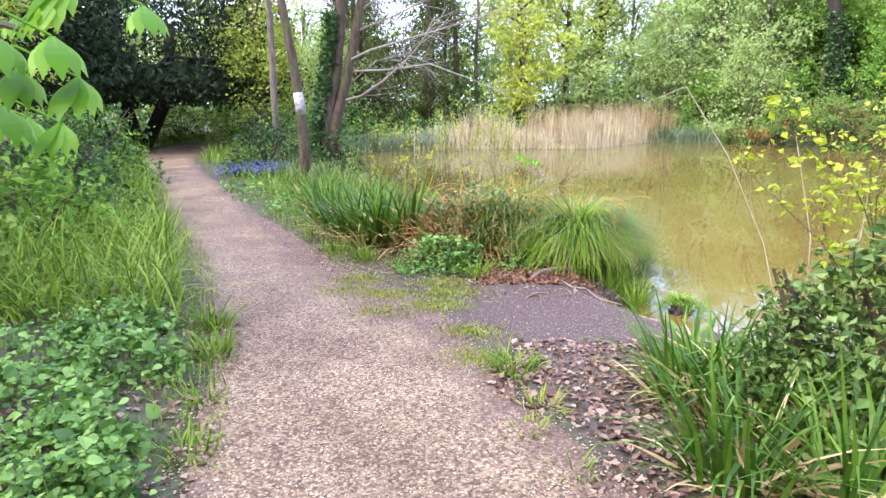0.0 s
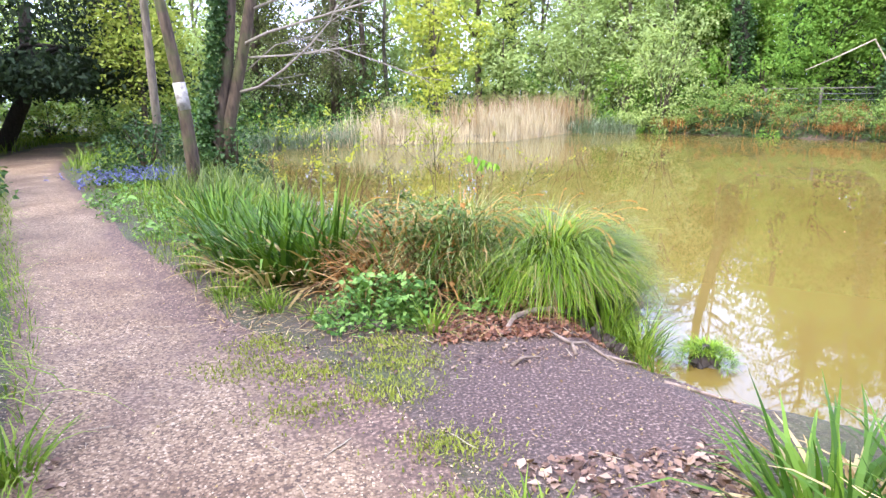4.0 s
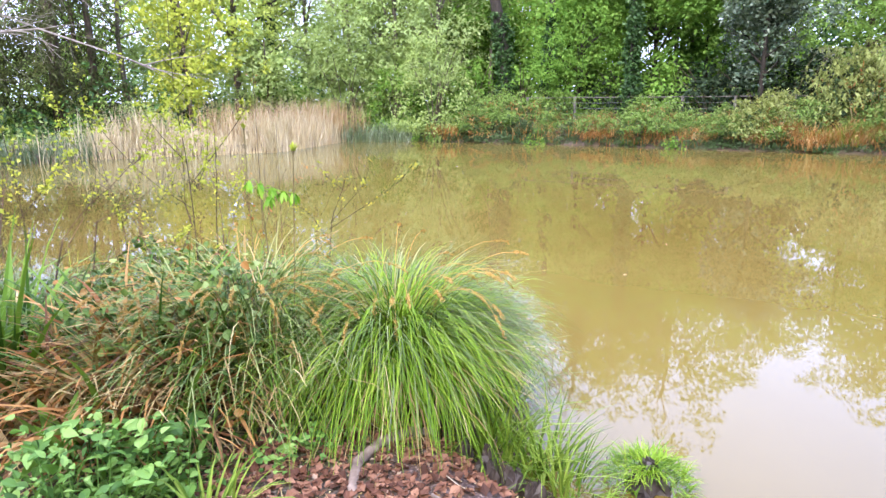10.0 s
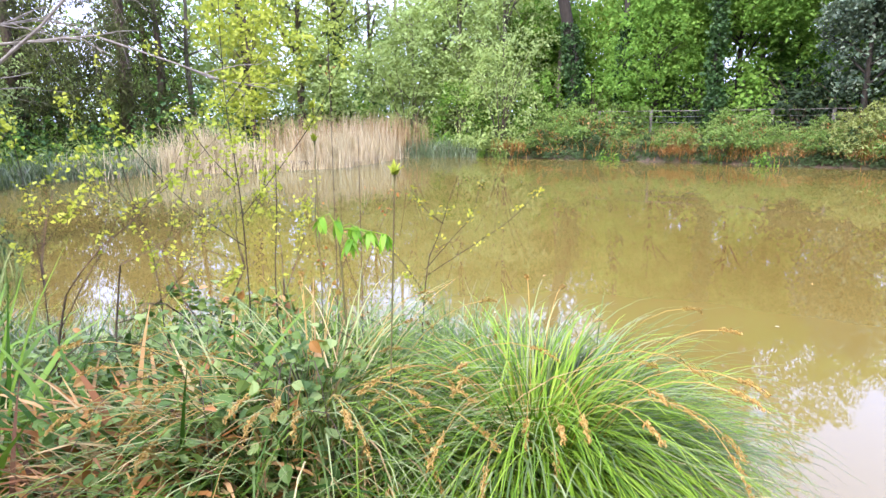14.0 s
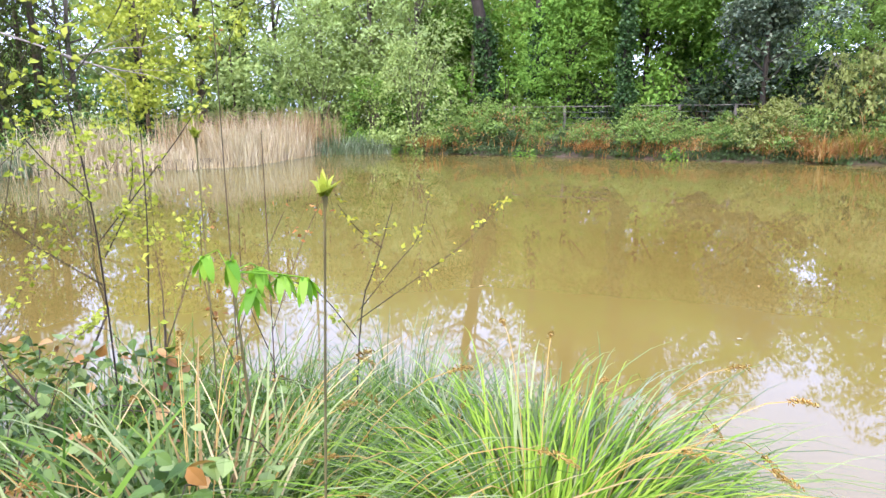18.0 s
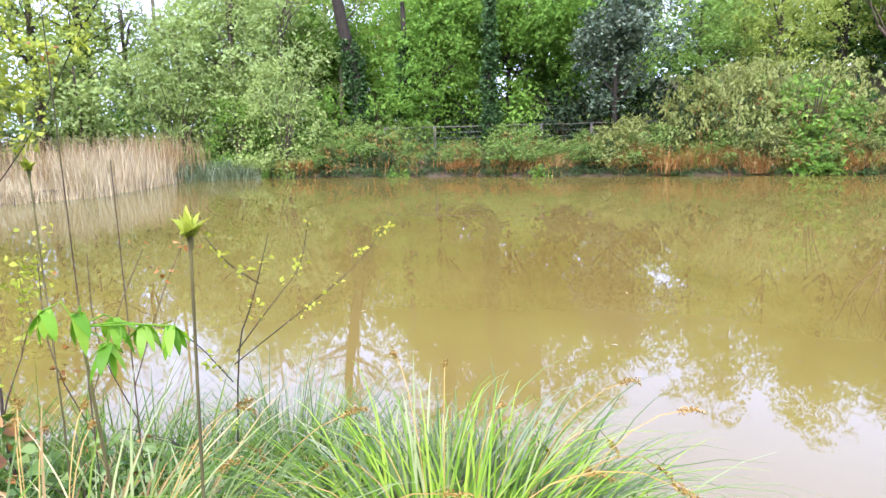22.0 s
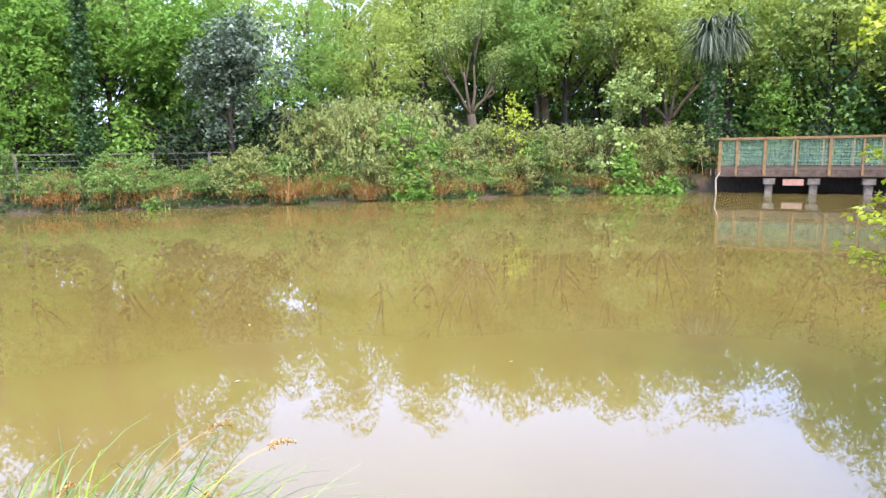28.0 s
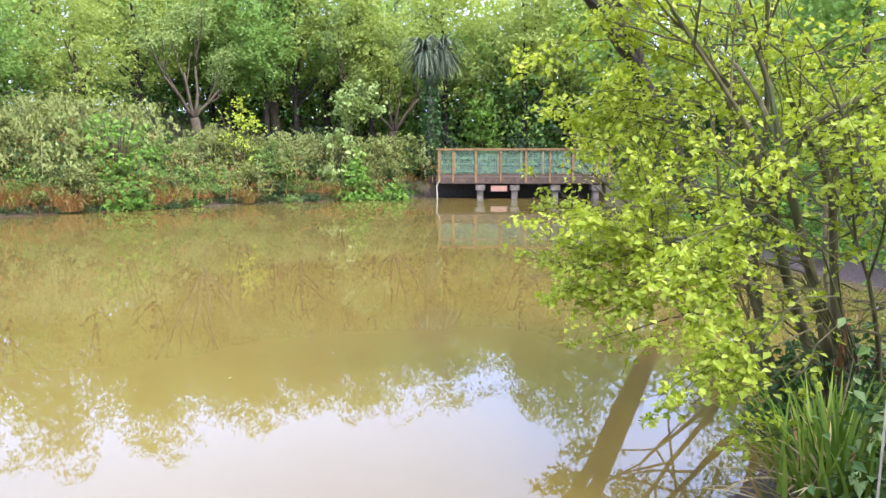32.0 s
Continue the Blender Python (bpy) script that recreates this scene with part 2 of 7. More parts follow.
M_PAINT = plain_material("white_mark_paint", (0.16, 0.14, 0.13), (0.46, 0.45, 0.44), 14)
M_ROOT = bark_material("root_wood", (0.10, 0.07, 0.055), (0.32, 0.25, 0.21))
M_STUMP = bark_material("stump_wood", (0.012, 0.009, 0.008), (0.06, 0.042, 0.035), rough=0.6)
M_TIMBER = plain_material("deck_timber", (0.17, 0.10, 0.04), (0.31, 0.19, 0.08), 7, island=0.2)
M_TIMBERDARK = plain_material("deck_underside_timber", (0.05, 0.035, 0.025), (0.13, 0.085, 0.06), 6)
M_CONCRETE = plain_material("support_block_concrete", (0.07, 0.058, 0.045), (0.22, 0.19, 0.16), 5)
M_SIGN = plain_material("deck_board_reddish", (0.28, 0.14, 0.10), (0.42, 0.24, 0.18), 10)
M_FENCE = plain_material("fence_weathered_wood", (0.09, 0.08, 0.07), (0.19, 0.17, 0.155), 10)
M_WIRE = plain_material("fence_wire", (0.16, 0.17, 0.17), (0.26, 0.27, 0.27), 40, rough=0.5, metal=0.8)
M_NET = plain_material("railing_mesh_green", (0.13, 0.24, 0.16), (0.24, 0.38, 0.28), 40, rough=0.5)
M_STICK = bark_material("pale_stick", (0.30, 0.25, 0.18), (0.55, 0.48, 0.38))
M_POST = bark_material("post_wood", (0.16, 0.09, 0.06), (0.32, 0.20, 0.14))
M_MUDCLOD = plain_material("wet_mud_clod", (0.02, 0.016, 0.016), (0.07, 0.055, 0.055), 14, rough=0.5, bump=0.8)


# ---- building tools ----
RNG = np.random.default_rng(7)


def quick(name, v, faces, smooth=False):
    """A mesh from an (n, 3) array and face arrays of equal corners each."""
    me = bpy.data.meshes.new(name)
    faces = [np.asarray(f, np.int32) for f in (faces if isinstance(faces, list) else [faces]) if len(f)]
    v = np.asarray(v, np.float32)
    me.vertices.add(len(v))
    me.vertices.foreach_set("co", v.ravel())
    loops = np.concatenate([f.ravel() for f in faces])
    counts = np.concatenate([np.full(len(f), f.shape[1]) for f in faces])
    me.loops.add(len(loops))
    me.loops.foreach_set("vertex_index", loops)
    me.polygons.add(len(counts))
    me.polygons.foreach_set("loop_start", np.r_[0, np.cumsum(counts)[:-1]].astype(np.int32))
    me.polygons.foreach_set("use_smooth", np.full(len(counts), smooth))
    me.update(calc_edges=True)
    me.validate()
    return me


def join(*pieces):
    """Several (vertices, faces) as one."""
    vs, fs, n = [], {}, 0
    for v, f in pieces:
        if not len(v):
            continue
        vs.append(v)
        for one in (f if isinstance(f, list) else [f]):
            if len(one):
                fs.setdefault(one.shape[1], []).append(one + n)
        n += len(v)
    return np.concatenate(vs), [np.concatenate(x) for x in fs.values()]


MANY = {"bud", "foliage", "crown", "cane_tangle", "stem_tangle", "dead_grass", "dead_foliage", "ivy", "frond_mass", "green_foliage", "pale_foliage", "dead_foliage", "seed_heads", "leaf_mass", "flowers", "netting", "leaf_spray", "limb_tangle", "twig_tangle"}


def part(name, vf, material, parent=None, label="", smooth=False):
    me = quick(name, *vf, smooth=smooth) if isinstance(vf, tuple) else vf
    if not me.materials:
        me.materials.append(material)
    ob = new(name, me)
    ob.parent = parent
    if name in MANY:
        tagged(ob, kind="stuff")
    return tagged(ob, label) if label else ob


def thing(name, at, label, category, group="", kind=""):
    ob = new(name)
    ob.location = at
    ob.empty_display_size = 0.1
    return tagged(ob, label, category, group, kind)


def box(x0, y0, z0, x1, y1, z1, bevel=0.0):
    """A block with chamfered upright edges when bevel is given."""
    b = bevel
    if not b:
        ring = [(x0, y0), (x1, y0), (x1, y1), (x0, y1)]
    else:
        ring = [(x0 + b, y0), (x1 - b, y0), (x1, y0 + b), (x1, y1 - b), (x1 - b, y1), (x0 + b, y1), (x0, y1 - b), (x0, y0 + b)]
    n = len(ring)
    v = np.array([(x, y, z) for z in (z0, z1) for x, y in ring], float)
    side = np.array([(i, (i + 1) % n, n + (i + 1) % n, n + i) for i in range(n)])
    return v, [side, np.array([range(n - 1, -1, -1), range(n, 2 * n)])]


def tube(points, radii, sides=7):
    """A round bar along points, closed at both ends."""
    p = np.asarray(points, float)
    r = np.broadcast_to(np.asarray(radii, float), (len(p),))
    t = np.gradient(p, axis=0)
    t /= np.linalg.norm(t, axis=1, keepdims=True) + 1e-9
    ref = np.array([0.0, 0, 1]) if abs(t[0, 2]) < 0.9 else np.array([1.0, 0, 0])
    u = np.cross(t, ref)
    u /= np.linalg.norm(u, axis=1, keepdims=True) + 1e-9
    w = np.cross(t, u)
    a = np.linspace(0, 2 * np.pi, sides, endpoint=False)
    ring = np.cos(a)[None, :, None] * u[:, None] + np.sin(a)[None, :, None] * w[:, None]
    v = (p[:, None] + ring * r[:, None, None]).reshape(-1, 3)
    i = np.arange(len(p) - 1)[:, None] * sides
    j, k = np.arange(sides)[None], (np.arange(sides)[None] + 1) % sides
    f = np.stack([i + j, i + k, i + sides + k, i + sides + j], -1).reshape(-1, 4)
    caps = np.array([np.arange(sides)[::-1], (len(p) - 1) * sides + np.arange(sides)])
    return v, ([f, caps] if sides != 4 else np.concatenate([f, caps]))


def blades(base, azimuth, lean, bend, length, width, seg=4, power=1.6, twist=0.0):
    """Grass blades: tapering ribbons that lean and bend over, folded along the middle is left to the normal."""
    n = len(base)
    s = np.linspace(0, 1, seg + 1)
    th = lean[:, None] + bend[:, None] * (s[None] ** 1.4)
    step = length[:, None] / seg
    hor = np.cumsum(np.c_[np.zeros(n), (np.sin((th[:, 1:] + th[:, :-1]) / 2) * step)], 1)
    ver = np.cumsum(np.c_[np.zeros(n), (np.cos((th[:, 1:] + th[:, :-1]) / 2) * step)], 1)
    d = np.stack([np.cos(azimuth), np.sin(azimuth)], -1)
    c = np.empty((n, seg + 1, 3))
    c[..., :2] = base[:, None, :2] + hor[..., None] * d[:, None]
    c[..., 2] = base[:, None, 2] + ver
    ta = azimuth + np.pi / 2 + (RNG.uniform(-1, 1, n) * twist if twist else 0)
    side = np.stack([np.cos(ta), np.sin(ta), 0 * ta], -1)
    w = width[:, None] * (1 - s[None] ** power) * 0.5 + 0.0006
    v = np.stack([c - side[:, None] * w[..., None], c + side[:, None] * w[..., None]], 2).reshape(-1, 3)
    i = (np.arange(n)[:, None] * (seg + 1) + np.arange(seg)[None]).reshape(-1, 1) * 2
    return v, (i + np.array([[0, 1, 3, 2]]))


def leaves(centre, size, aspect=0.55, droop=0.3, up=0.35, fold=0.18, out=None, simple=False):
    """Folded leaf shapes, two triangles each, in scattered directions."""
    n = len(centre)
    size = np.broadcast_to(size, (n,))
    d = RNG.normal(size=(n, 3))
    if out is not None:
        d = d * 0.6 + out
    d[:, 2] = d[:, 2] * 0.55 - droop
    d /= np.linalg.norm(d, axis=1, keepdims=True) + 1e-9
    nrm = RNG.normal(size=(n, 3))
    nrm[:, 2] += up * 3
    side = np.cross(d, nrm)
    side /= np.linalg.norm(side, axis=1, keepdims=True) + 1e-9
    nrm = np.cross(side, d)
    L, W = size[:, None], size[:, None] * aspect * 0.5
    a = centre - d * L * 0.5
    b = centre + d * L * 0.5 - nrm * L * 0.12
    m = centre + nrm * L * fold * 0.6 - d * L * 0.05
    v = np.stack([a, m - side * W, b, m + side * W], 1).reshape(-1, 3)
    if simple:
        v = np.stack([a, m - side * W, b + side * W * 0.7], 1).reshape(-1, 3)
        return v, np.arange(n * 3).reshape(-1, 3)
    i = np.arange(n)[:, None] * 4
    return v, np.concatenate([i + np.array([[0, 2, 1]]), i + np.array([[0, 3, 2]])], 1).reshape(-1, 3)


def ovate(centre, size, aspect=0.6, droop=0.2, up=0.6):
    """Rounded pointed leaves, folded along the midrib, for plants close by."""
    n = len(centre)
    size = np.broadcast_to(size, (n,))
    d = RNG.normal(size=(n, 3))
    d[:, 2] = d[:, 2] * 0.5 - droop
    d /= np.linalg.norm(d, axis=1, keepdims=True) + 1e-9
    nrm = RNG.normal(size=(n, 3))
    nrm[:, 2] += up * 3
    side = np.cross(d, nrm)
    side /= np.linalg.norm(side, axis=1, keepdims=True) + 1e-9
    nrm = np.cross(side, d)
    s = np.array([0.0, 0.18, 0.42, 0.7, 1.0])
    w = np.array([0.0, 0.38, 0.5, 0.33, 0.0]) * aspect
    arch = -0.22 * (s - 0.4) ** 2
    rib = centre[:, None] + (d[:, None] * (s - 0.5)[None, :, None] + nrm[:, None] * arch[None, :, None]) * size[:, None, None]
    rise = nrm[:, None] * 0.22
    left = rib[:, 1:4] + (rise - side[:, None]) * (w[1:4][None, :, None] * size[:, None, None])
    right = rib[:, 1:4] + (rise + side[:, None]) * (w[1:4][None, :, None] * size[:, None, None])
    v = np.concatenate([rib, left, right], 1).reshape(-1, 3)
    i = np.arange(n)[:, None, None] * 11
    tris = np.array([(0, 1, 5), (3, 4, 7), (0, 8, 1), (3, 10, 4)])
    quads = np.array([(1, 2, 6, 5), (2, 3, 7, 6), (1, 8, 9, 2), (2, 9, 10, 3)])
    return v, [(i + tris[None]).reshape(-1, 3), (i + quads[None]).reshape(-1, 4)]


def ovate_clumps(centres, count, spread, size, **kw):
    n = len(centres)
    c = np.repeat(centres, count, 0) + RNG.normal(size=(n * count, 3)) * spread * np.array([1, 1, 0.75])
    return ovate(c, RNG.uniform(0.7, 1.3, n * count) * size, **kw)


def grown(start, direction, length, radius, depth, spread=0.6, lift=0.15, wiggle=0.12, forks=3, seg=5, taper=0.55, shrink=0.68, sides=6):
    """Limbs from one stem: a list of tubes, and the points along the thin twigs."""
    tubes, tips = [], []
    stack = [(np.asarray(start, float), np.asarray(direction, float), length, radius, depth)]
    while stack:
        p, d, ln, r, k = stack.pop()
        d = d / np.linalg.norm(d)
        pts = [p]
        for _ in range(seg):
            d = d + RNG.normal(size=3) * wiggle + np.array([0, 0, lift * 0.3])
            d /= np.linalg.norm(d)
            pts.append(pts[-1] + d * ln / seg)
        pts = np.array(pts)
        tubes.append(tube(pts, np.linspace(r, r * taper, len(pts)), max(3, sides if k > 1 else sides - 2)))
        if k <= 1:
            tips.append(pts[1:])
        if k > 0:
            for _ in range(forks):
                at = pts[RNG.integers(max(1, seg - 2), seg + 1)]
                nd = d + RNG.normal(size=3) * spread
                nd[2] += lift
                stack.append((at, nd, ln * shrink * RNG.uniform(0.8, 1.15), r * taper * 0.8, k - 1))
    return tubes, (np.concatenate(tips) if tips else np.zeros((0, 3)))


def clumps(centres, count, spread, size, **kw):
    """Leaves gathered round each centre."""
    n = len(centres)
    c = np.repeat(centres, count, 0) + RNG.normal(size=(n * count, 3)) * spread * np.array([1, 1, 0.75])
    return leaves(c, RNG.uniform(0.7, 1.3, n * count) * size, **kw)


def sprays(centres, count, radius, size, thick=0.07, sag=0.6, up=0.3, aspect=0.75, simple=False):
    """Leaves laid out in flat drooping fans, like the ends of leafy boughs."""
    n = len(centres)
    tilt = RNG.normal(size=(n, 2)) * 0.4
    reach = radius * RNG.uniform(0.6, 1.3, n)
    a = RNG.uniform(0, 2 * np.pi, (n, count))
    r = np.sqrt(RNG.uniform(0.02, 1, (n, count)))
    x, y = np.cos(a) * r, np.sin(a) * r * RNG.uniform(0.5, 1.0, (n, 1))
    turn = RNG.uniform(0, 2 * np.pi, (n, 1))
    x, y = x * np.cos(turn) - y * np.sin(turn), x * np.sin(turn) + y * np.cos(turn)
    z = tilt[:, :1] * x + tilt[:, 1:] * y - sag * r ** 2 + RNG.normal(size=(n, count)) * thick / radius
    off = np.stack([x, y, z], -1) * reach[:, None, None]
    out = np.stack([x, y, 0 * x], -1).reshape(-1, 3) * 0.9
    return leaves((centres[:, None] + off).reshape(-1, 3), RNG.uniform(0.7, 1.3, n * count) * size, aspect=aspect, droop=0.25, up=up, out=out, simple=simple)


def crown_centres(n, radius, height, z0, lumps=9, hollow=0.45):
    """Places of leaf clumps: a crown of several overlapping lobes with gaps between them."""
    lobes = RNG.normal(size=(lumps, 3))
    lobes /= np.linalg.norm(lobes, axis=1, keepdims=True)
    lobes *= RNG.uniform(0.35, 0.8, (lumps, 1))
    pick = RNG.integers(0, lumps, n)
    q = RNG.normal(size=(n, 3))
    q /= np.linalg.norm(q, axis=1, keepdims=True)
    q = lobes[pick] + q * RNG.uniform(hollow, 1.0, (n, 1)) ** 0.6 * RNG.uniform(0.25, 0.5, lumps)[pick][:, None]
    return np.stack([q[:, 0] * radius, q[:, 1] * radius, z0 + height * (0.5 + 0.5 * q[:, 2])], -1)


def ellipse_clumps(n, rx, ry, rz, floor=-0.2):
    q = RNG.normal(size=(n, 3))
    q /= np.linalg.norm(q, axis=1, keepdims=True)
    q *= RNG.uniform(0.5, 1.0, (n, 1)) ** 0.5
    q[:, 2] = np.maximum(q[:, 2], floor)
    return q * np.array([rx, ry, rz])


def turned(rz, x=0.0, y=0.0, z=0.0, s=1.0):
    return Matrix.Translation((x, y, z)) @ Matrix.Rotation(rz, 4, "Z") @ Matrix.Scale(s, 4)


# ---- ground, pond and path ----
WATER = -0.26
SHORE = np.array([(3.2, 3.75), (2.72, 4.4), (2.3, 4.82), (1.97, 5.08), (1.78, 5.5), (1.78, 5.95), (2.1, 6.4), (2.45, 6.9), (2.4, 7.6), (2.0, 8.3),
                  (1.2, 8.9), (0.2, 9.3), (-0.6, 10.2), (-1.4, 12), (-2.3, 15), (-3.2, 19), (-4.0, 22.8), (-3.3, 25.2), (-1.8, 26.0), (0.4, 26.5), (5.8, 26.2),
                  (9.7, 30.2), (12.8, 28.6), (17.1, 22.3), (18.9, 18.6), (21.9, 14.0), (25.2, 8.4), (28.4, 0.9), (28.6, -3), (27, -8), (20, -11), (14.2, -3.6), (12.4, -0.7), (10.8, -1.6),
                  (7.0, -1.8), (4.6, 0.2), (4.15, 1.9), (3.6, 3.0)])


def shore_distance(x, y):
    """Metres from the shoreline, positive on land."""
    p = np.stack([x, y], -1)
    best, inside = np.full(x.shape, 1e9), np.zeros(x.shape, bool)
    for a, b in zip(SHORE, np.roll(SHORE, -1, 0)):
        e = b - a
        t = np.clip(((p - a) @ e) / (e @ e), 0, 1)
        best = np.minimum(best, np.hypot(*np.moveaxis(p - a - t[..., None] * e, -1, 0)))
        cross = (a[1] > y) != (b[1] > y)
        inside ^= cross & (x < e[0] * (y - a[1]) / np.where(abs(e[1]) < 1e-9, 1e-9, e[1]) + a[0])
    return np.where(inside, -best, best)


def smooth_step(t):
    t = np.clip(t, 0, 1)
    return t * t * (3 - 2 * t)


def rough_noise(x, y):
    return (np.sin(x * 3.1 + 1.7 * np.sin(y * 2.3)) + np.sin(y * 3.7 + 1.3 * np.sin(x * 2.9 + 1))
            + 0.6 * np.sin(x * 9.1 + y * 4.7) + 0.5 * np.sin(y * 11.3 - x * 6.1) + 0.4 * np.sin(x * 23 + 3 * np.sin(y * 17))) / 3.5


def ground_z(x, y):
    x, y = np.asarray(x, float), np.asarray(y, float)
    d = shore_distance(x, y) + 0.06 * rough_noise(x * 1.3, y * 1.3) + 0.05 * rough_noise(x * 4.1 + 3, y * 4.3) * ((x < 4) & (y > 3) & (y < 9))
    east = smooth_step((x - 11) / 6) * smooth_step((36 - y) / 8)
    land = (0.26 + 0.42 * east) * smooth_step(d / (0.6 + 0.5 * east)) + east * 0.30 * np.clip(d - 3.0, 0, 12)
    west = smooth_step((-0.9 - 0.5 * (y - 2) / 2 - x) / 0.8) * smooth_step((9 - y) / 3)
    bed = -0.7 * smooth_step(-d / 1.5) * (d < 0)
    z = WATER + np.where(d > 0, land, bed) + 0.012 * rough_noise(x, y) * smooth_step(d / 0.3)
    return z + 0.10 * west


def axis_steps(lo, hi, step, mid, far):
    a = np.arange(lo, hi + step / 2, step)
    up = hi + np.cumsum(np.minimum(step * 1.12 ** np.arange(1, 400), 0.5 + 0.04 * np.arange(1, 400)))
    down = lo - np.cumsum(np.minimum(step * 1.12 ** np.arange(1, 400), 0.5 + 0.04 * np.arange(1, 400)))
    up, down = up[up < mid], down[down > -mid]
    ext = np.geomspace(mid, far, 8)
    return np.r_[-ext[::-1], down[::-1], a, up, ext]


def sheet(xs, ys, z):
    nx, ny = len(xs), len(ys)
    gx, gy = np.meshgrid(xs, ys)
    i = (np.arange(ny - 1)[:, None] * nx + np.arange(nx - 1)[None]).reshape(-1, 1)
    return np.stack([gx, gy, z(gx, gy) if callable(z) else np.full(gx.shape, z)], -1).reshape(-1, 3), i + np.array([[0, 1, nx + 1, nx]])


def path_edges(y):
    """The gravel path's left and right edges at a distance along it."""
    left = np.interp(y, [0, 2.4, 3.1, 3.9, 4.8, 6.4, 10.0, 12.0, 15.0, 18.0, 20, 22, 26], [-0.9, -1.15, -1.38, -1.55, -1.95, -2.65, -4.5, -5.45, -7.0, -8.5, -9.6, -10.4, -11.0])
    right = np.interp(y, [0, 2.4, 3.4, 4.7, 5.8, 6.3, 7.6, 9.5, 10.7, 12.9, 15.4, 18, 20, 22, 26], [1.0, 0.9, 0.45, 0.1, -0.55, -1.05, -1.65, -2.8, -3.35, -4.5, -5.75, -7.0, -7.7, -8.0, -8.6])
    return left, right


m_ground, nt, bsdf = nodes_of("earth_and_litter")
n1, n2, n3 = noise_node(nt, 0.9, 5), noise_node(nt, 14, 6), noise_node(nt, 60, 5)
soil = ramp_node(nt, n2, [(0.25, (0.022, 0.015, 0.010)), (0.5, (0.065, 0.044, 0.030)), (0.75, (0.15, 0.105, 0.075))])
chips = ramp_node(nt, n3, [(0.42, (0.025, 0.018, 0.014)), (0.58, (0.085, 0.06, 0.046)), (0.7, (0.24, 0.185, 0.145))])
green = ramp_node(nt, n2, [(0.3, (0.03, 0.05, 0.011)), (0.7, (0.08, 0.12, 0.028))])
col = mix_node(nt, soil, chips, 0.55)
col = mix_node(nt, col, green, ramp_node(nt, n1, [(0.42, (0, 0, 0)), (0.6, (0.7, 0.7, 0.7))]))
mudat = nt.nodes.new("ShaderNodeAttribute")
mudat.attribute_name = "mud"
mudcol = ramp_node(nt, n3, [(0.38, (0.032, 0.018, 0.016)), (0.55, (0.09, 0.053, 0.045)), (0.70, (0.34, 0.25, 0.21))])
col = mix_node(nt, col, mudcol, mudat.outputs["Fac"])
nt.links.new(col, bsdf.inputs["Base Color"])
bsdf.inputs["Roughness"].default_value = 0.7
bump_node(nt, bsdf, n3, 0.8, 0.02)

xs, ys = axis_steps(-3, 4, 0.08, 60, 900), axis_steps(1, 9.5, 0.08, 60, 900)
ground = part("ground", sheet(xs, ys, ground_z), m_ground, smooth=True)
gv = np.empty(len(ground.data.vertices) * 3, np.float32)
ground.data.vertices.foreach_get("co", gv)
gv = gv.reshape(-1, 3)
mud = smooth_step(1.5 - np.hypot((gv[:, 0] - 1.05) / 1.0, (gv[:, 1] - 4.85) / 1.25) + 0.25 * rough_noise(gv[:, 0] * 1.5, gv[:, 1] * 1.5))
mud = np.maximum(mud, smooth_step((0.35 - shore_distance(gv[:, 0], gv[:, 1])) / 0.3)).astype(np.float32)
ground.data.attributes.new("mud", "FLOAT", "POINT").data.foreach_set("value", mud)
tagged(ground, "brown earth with leaf litter and green patches round the pond", "ground", kind="structure")

# the pond's surface
m_water, nt, bsdf = nodes_of("murky_pond_water")
wcol = ramp_node(nt, noise_node(nt, 0.35, 4), [(0.3, (0.145, 0.103, 0.026)), (0.7, (0.172, 0.126, 0.036))])
nt.links.new(wcol, bsdf.inputs["Base Color"])
bsdf.inputs["Roughness"].default_value, bsdf.inputs["IOR"].default_value = 0.55, 1.1
bsdf.inputs["Specular IOR Level"].default_value = 0.0
gloss = nt.nodes.new("ShaderNodeBsdfGlossy")
gloss.inputs["Roughness"].default_value = 0.022
gloss.inputs["Color"].default_value = (0.80, 0.92, 1, 1)
fres = nt.nodes.new("ShaderNodeFresnel")
fres.inputs["IOR"].default_value = 1.62
tc = nt.nodes.new("ShaderNodeTexCoord")
wn = nt.nodes.new("ShaderNodeTexNoise")
wn.inputs["Scale"].default_value, wn.inputs["Detail"].default_value = 1.4, 2
nt.links.new(tc.outputs["Object"], wn.inputs["Vector"])
wb = nt.nodes.new("ShaderNodeBump")
wb.inputs["Strength"].default_value, wb.inputs["Distance"].default_value = 0.03, 0.02
nt.links.new(wn.outputs["Fac"], wb.inputs["Height"])
nt.links.new(wb.outputs["Normal"], gloss.inputs["Normal"])
nt.links.new(wb.outputs["Normal"], fres.inputs["Normal"])
ms = nt.nodes.new("ShaderNodeMixShader")
nt.links.new(fres.outputs["Fac"], ms.inputs["Fac"])
nt.links.new(bsdf.outputs["BSDF"], ms.inputs[1])
nt.links.new(gloss.outputs["BSDF"], ms.inputs[2])
nt.links.new(ms.outputs["Shader"], nt.nodes["Material Output"].inputs["Surface"])
water = part("water", sheet(np.linspace(-6, 31, 38), np.linspace(-15, 32, 48), WATER), m_water, smooth=True)
tagged(water, "still murky olive-brown pond water reflecting trees and sky", "water", kind="structure")

